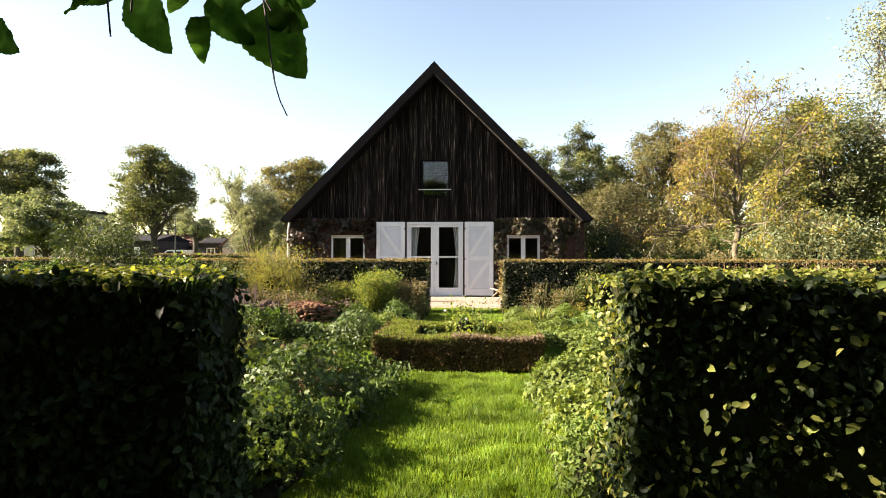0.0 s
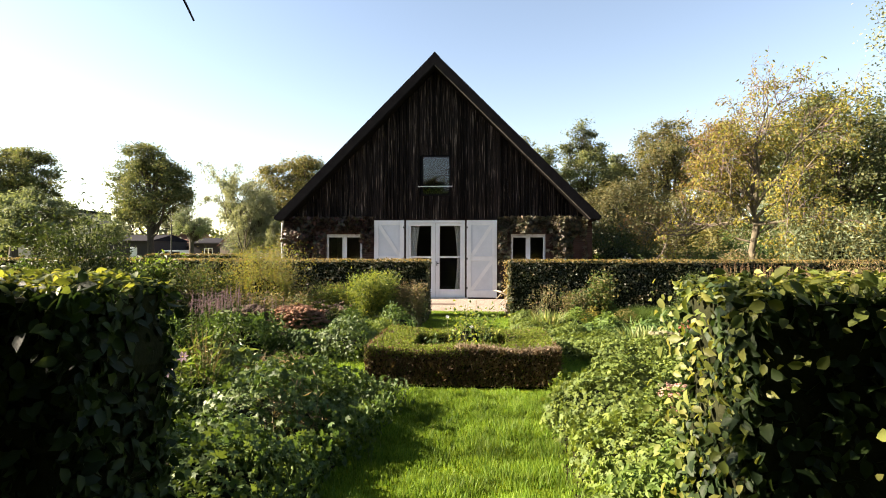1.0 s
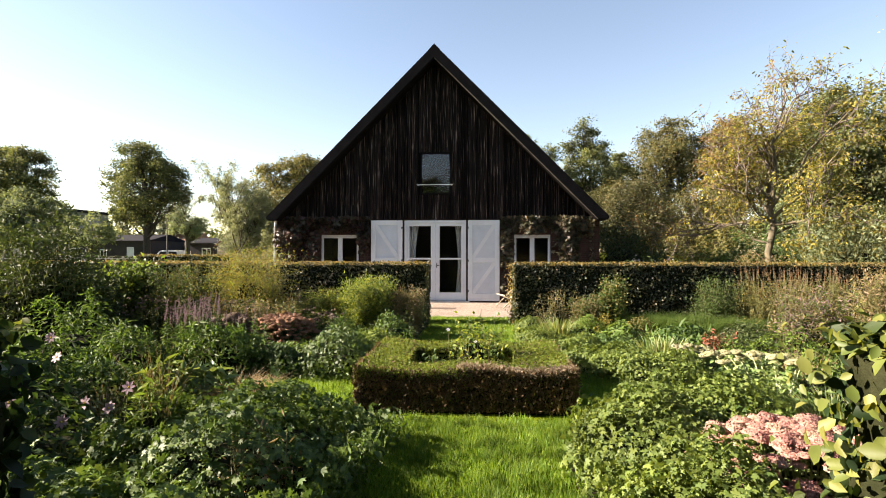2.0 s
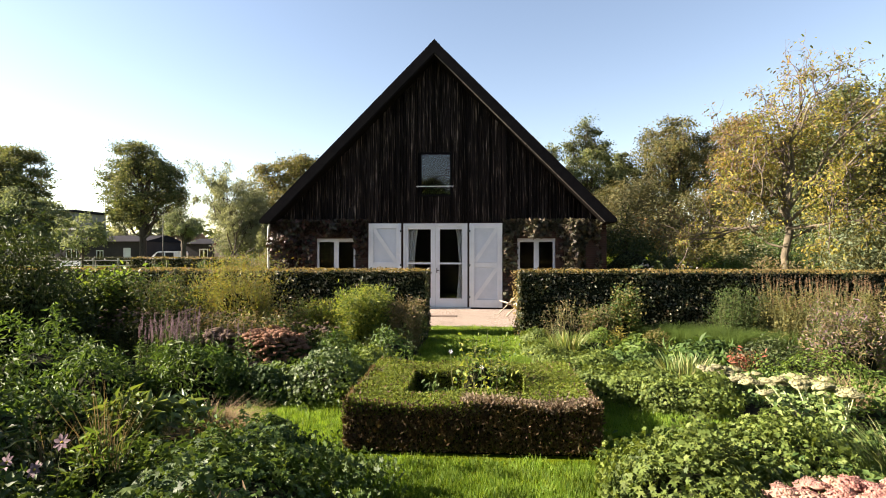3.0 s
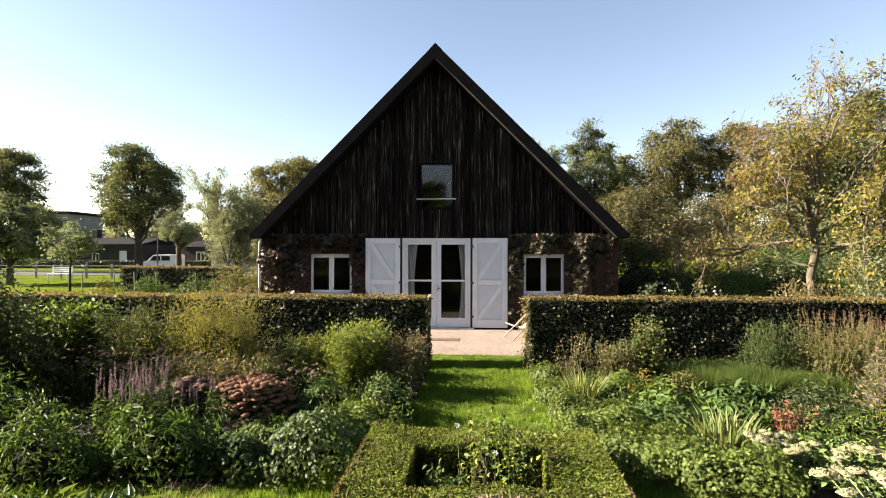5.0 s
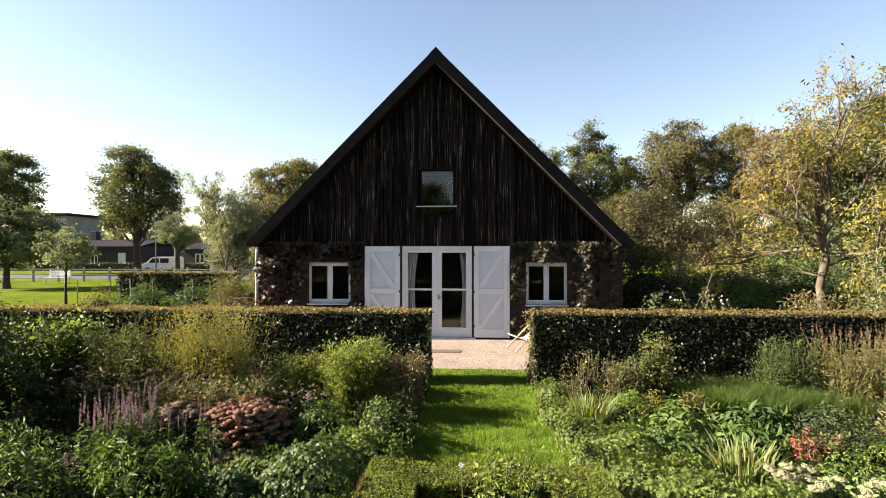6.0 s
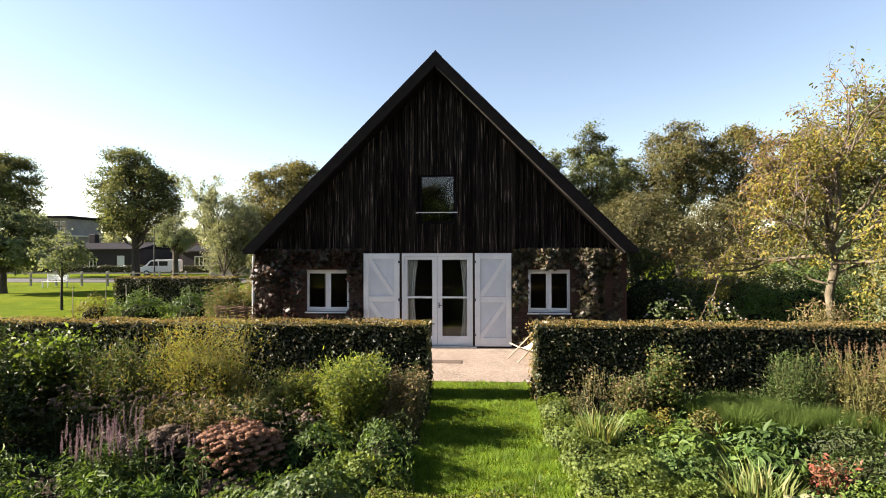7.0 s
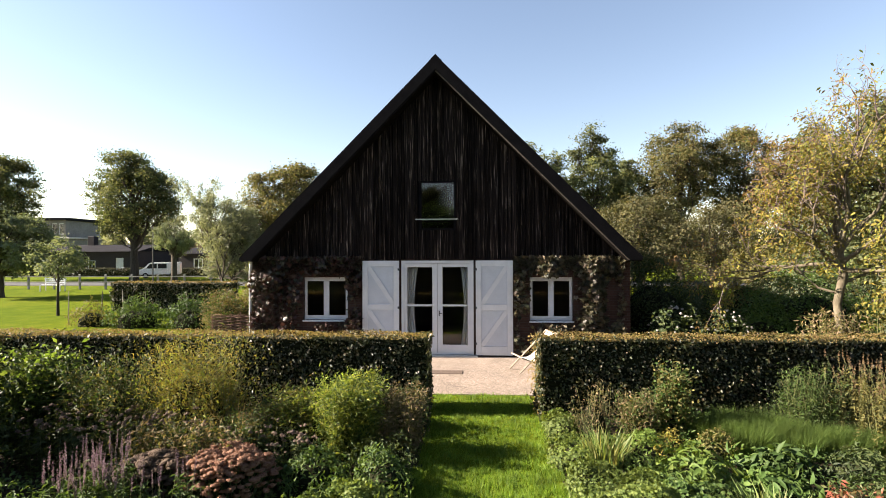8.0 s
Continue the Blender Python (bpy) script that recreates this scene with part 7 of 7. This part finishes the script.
# ---- far houses and van ----
def far_house(x, y, w, d, wall_h, roof_h, wall, tiles, label, windows, doors=(), chimney=None, gable_front=False):
    h = thing("village_house", x, y, 0, label, "house", "village houses")
    holes = [(wx - ww / 2, wx + ww / 2, z0, z1) for wx, ww, z0, z1 in windows] + [(dx - 0.5, dx + 0.5, 0.0, 2.1) for dx in doors]
    part("wall", wall_with_holes(-w / 2, w / 2, 0, wall_h, 0, 0.3, holes), wall, h)
    part("wall", boxed((-w / 2, -w / 2 + 0.3, 0.3, d, 0, wall_h), (w / 2 - 0.3, w / 2, 0.3, d, 0, wall_h), (-w / 2 + 0.3, w / 2 - 0.3, d - 0.3, d, 0, wall_h)), wall, h)
    if gable_front:
        part("roof", prism([(-w / 2 - 0.3, wall_h - 0.1), (0, wall_h + roof_h), (w / 2 + 0.3, wall_h - 0.1), (w / 2 + 0.1, wall_h - 0.1), (0, wall_h + roof_h - 0.3), (-w / 2 - 0.1, wall_h - 0.1)], -0.25, d + 0.3), tiles, h)
        part("gable", prism([(-w / 2, wall_h), (w / 2, wall_h), (0, wall_h + roof_h - 0.35)], 0, 0.3), wall, h)
    else:
        bm = bmesh.new()
        pts = [(-0.4, wall_h - 0.1), (d / 2, wall_h + roof_h), (d + 0.4, wall_h - 0.1)]
        a = [bm.verts.new((-w / 2 - 0.25, py, pz)) for py, pz in pts]
        b = [bm.verts.new((w / 2 + 0.25, py, pz)) for py, pz in pts]
        bm.faces.new(a)
        bm.faces.new(b[::-1])
        for i in range(3):
            bm.faces.new((a[i], b[i], b[(i + 1) % 3], a[(i + 1) % 3]))
        bmesh.ops.recalc_face_normals(bm, faces=bm.faces)
        part("roof", bm, tiles, h)
    for wx, ww, z0, z1 in windows:
        a, b = wx - ww / 2, wx + ww / 2
        win = part("window", boxed((a, b, 0.04, 0.14, z0, z0 + 0.1), (a, b, 0.04, 0.14, z1 - 0.1, z1), (a, a + 0.1, 0.04, 0.14, z0 + 0.1, z1 - 0.1), (b - 0.1, b, 0.04, 0.14, z0 + 0.1, z1 - 0.1), (wx - 0.04, wx + 0.04, 0.05, 0.13, z0 + 0.1, z1 - 0.1)), "white", h)
        part("pane", boxed((a + 0.1, b - 0.1, 0.09, 0.1, z0 + 0.1, z1 - 0.1)), "glass", win)
    for dx in doors:
        part("door", boxed((dx - 0.5, dx + 0.5, 0.05, 0.12, 0, 2.1)), "white", h)
    for c in chimney or ():
        part("chimney", boxed((c - 0.45, c + 0.45, d / 2 - 0.4, d / 2 + 0.4, wall_h + roof_h - 0.8, wall_h + roof_h + 1.1), bevel=0.05), wall, h)
    return h


hedge("clipped_hedge", -56.0, -20.0, 42.6, 43.4, 1.0, "low dull hedge along the front gardens of the village", 0.16, 90, ["hedge"], ["front"], "hedge", group="meadow hedges")
far_house(-46.0, 46.0, 12.0, 8.0, 3.0, 0.8, "house_dark", "tiles_dark", "low dark brick village house with white windows", [(-3.8, 1.5, 0.7, 2.0), (0.0, 1.0, 0.7, 1.8)], [3.6], [-3.0])
far_house(-31.0, 47.0, 9.0, 8.0, 2.7, 0.7, "house_dark", "tiles_dark", "low dark brick village barn", [(-2.0, 1.2, 0.8, 2.0), (1.6, 1.2, 0.8, 2.0)])
far_house(-42.0, 54.0, 6.0, 6.0, 2.4, 1.9, "house_dark", "tiles_red", "low outbuilding with a red tiled roof", [(-1.5, 1.2, 0.8, 2.0)])


def flat_block(x, y):
    """A rendered apartment block: a broad lower storey with a cornice, and a set-back upper storey under a flat roof."""
    h = thing("apartment_block", x, y, 0, "grey rendered apartment block with a set-back upper storey", "house", "village houses")
    low = [(wx - 0.6, wx + 0.6, 2.7, 4.2) for wx in (-6.5, -4.2, -1.9, 0.4, 2.6)] + [(wx - 0.6, wx + 0.6, 0.6, 2.0) for wx in (-4.2, -1.9, 0.4, 2.6)]
    high = [(wx - 0.45, wx + 0.45, 5.6, 7.3) for wx in (-5.9, -4.6, -3.3, -2.0, -0.7, 0.6, 1.7)]
    part("wall", wall_with_holes(-8.0, 3.8, 0, 4.9, 0, 0.3, low), "house_grey", h)
    part("wall", boxed((-8.0, -7.7, 0.3, 9.0, 0, 4.9), (3.5, 3.8, 0.3, 9.0, 0, 4.9), (-7.7, 3.5, 8.7, 9.0, 0, 4.9)), "house_grey", h)
    part("cornice", boxed((-8.3, 4.1, -0.3, 9.3, 4.9, 5.15), bevel=0.04), "render_pale", h, "pale projecting cornice")
    part("upper_wall", wall_with_holes(-7.0, 2.4, 5.15, 7.75, 1.0, 1.3, high), "house_grey", h)
    part("upper_wall", boxed((-7.0, -6.7, 1.3, 8.0, 5.15, 7.75), (2.1, 2.4, 1.3, 8.0, 5.15, 7.75), (-6.7, 2.1, 7.7, 8.0, 5.15, 7.75)), "house_grey", h)
    part("roof", boxed((-7.4, 2.8, 0.6, 8.4, 7.75, 8.15), bevel=0.04), "tiles_dark", h, "flat dark roof slab")
    for (a, b, z0, z1), y0 in [(w, 0.12) for w in low] + [(w, 1.12) for w in high]:
        win = part("window", boxed((a, b, y0, y0 + 0.08, z0, z0 + 0.1), (a, b, y0, y0 + 0.08, z1 - 0.1, z1), (a, a + 0.08, y0, y0 + 0.08, z0 + 0.1, z1 - 0.1), (b - 0.08, b, y0, y0 + 0.08, z0 + 0.1, z1 - 0.1)), "white", h)
        part("pane", boxed((a + 0.08, b - 0.08, y0 + 0.03, y0 + 0.04, z0 + 0.1, z1 - 0.1)), "glass", win)
    return h


flat_block(-63.5, 58.6)
far_house(-22.2, 37.5, 8.5, 9.0, 2.2, 4.2, "brick_pale", "tiles_red", "pale brick house with a steep gable behind shrubs", [(0.0, 1.2, 0.8, 2.0)], [], gable_front=True)


def van(x, y):
    v = thing("parked_van", x, y, 0, "white delivery van parked by the road", "van")
    pts = [(-2.5, 0.45), (2.35, 0.45), (2.4, 1.05), (1.75, 1.25), (1.15, 1.95), (0.8, 2.05), (-2.4, 2.05), (-2.5, 1.9)]
    bm = prism(pts, -0.95, 0.95)
    bmesh.ops.bevel(bm, geom=list(bm.edges), offset=0.06, segments=2, affect='EDGES')
    body = part("body", bm, "van", v)
    for s0, s1 in ((-0.965, -0.952), (0.952, 0.965)):
        part("side_window", prism([(0.25, 1.25), (1.45, 1.25), (1.02, 1.85), (0.25, 1.85)], s0, s1), "rubber", body)
        part("side_window", prism([(-0.9, 1.25), (0.1, 1.25), (0.1, 1.85), (-0.9, 1.85)], s0, s1), "rubber", body)
    part("windscreen", prism([(1.72, 1.29), (1.18, 1.93), (1.195, 1.943), (1.735, 1.303)], -0.82, 0.82), "rubber", body)
    part("bumper", boxed((2.3, 2.5, -0.9, 0.9, 0.35, 0.62), bevel=0.04), "rubber", body)
    part("headlight", boxed((2.3, 2.42, -0.88, -0.6, 0.78, 0.98), bevel=0.03), "glass", body)
    for wx in (-1.6, 1.55):
        for sy in (-0.86, 0.86):
            bm = bmesh.new()
            bmesh.ops.create_cone(bm, cap_ends=True, segments=20, radius1=0.34, radius2=0.34, depth=0.2, matrix=Matrix.Translation((wx, sy, 0.34)) @ Matrix.Rotation(radians(90), 4, 'X'))
            wheel = part("wheel", bm, "rubber", v)
            bm = bmesh.new()
            bmesh.ops.create_cone(bm, cap_ends=True, segments=16, radius1=0.19, radius2=0.17, depth=0.03, matrix=Matrix.Translation((wx, sy * 1.13, 0.34)) @ Matrix.Rotation(radians(90), 4, 'X'))
            part("rim", bm, "zinc", wheel)
    return v


parked = van(-33.3, 40.0)
parked.rotation_euler = (0, 0, radians(205))
parked.scale = (0.82, 0.82, 0.82)

# far belt of trees that closes the horizon
def far_woods(n, r0, r1, h0, h1, name="far_woods"):
    spots = []
    for i in range(n):
        a = rng.uniform(0, 2 * math.pi)
        r = rng.uniform(r0, r1)
        spots.append((math.cos(a) * r, math.sin(a) * r + 5, rng.uniform(h0, h1)))
    P, N = [], []
    for sx, sy, h in spots:
        k = 220
        d = rand_dirs(k) * (rng.uniform(0, 1, k) ** 0.4)[:, None]
        P.append(np.array([sx, sy, h * 0.5]) + d * np.array([h * 0.5, h * 0.4, h * 0.5]))
        N.append(d + np.array([0, 0, 0.4]))
    P, N = np.concatenate(P), np.concatenate(N)
    V, F = leaves(P, N + rand_dirs(len(P)) * 0.7, rng.uniform(0.6, 1.4, len(P)) * 1.5, 0.7)
    return tagged(cloud(name, V, F, "lime_tree"), "distant belt of green trees on the horizon", "woods", "", "stuff")


far_woods(150, 120, 190, 6, 10)


# trees that close the garden behind the camera
for i, (tx, ty, th) in enumerate(((-9.0, -27.0, 9.0), (-3.5, -29.0, 10.5), (2.5, -28.0, 9.5), (8.0, -30.0, 11.0), (13.5, -27.0, 9.0), (19.0, -24.0, 10.0))):
    tree("boundary_tree", tx, ty, th * 0.95, (3.2, 2.6), 0.6, "dense green tree along the garden's edge", "lime_tree", 0.34, 3500, 0.25, 24, group="boundary trees")

# hedge added out of view, to darken window reflections and the near hedges
hedge("clipped_hedge", -12.0, 16.0, -20.6, -19.8, 3.2, "unseen tall clipped hedge added to block light behind the entrance", 0.12, 110, ["hedge"], ["front", "back"], "hedge_sunlit", group="boundary hedges")

# pale leaves that fill the bed under the cream sedum heads
for lx, ly, lr in ((3.95, -8.5, 0.36), (4.6, -8.62, 0.42), (4.3, -8.25, 0.42), (5.0, -8.45, 0.4)):
    leafy("leafy_perennial", lx, ly, lr, lr * 0.75, 0.17, "sedum_leaf", 0.045, 800, "low pale green fleshy-leaved plant in the bed", width=0.4, core=0.7)
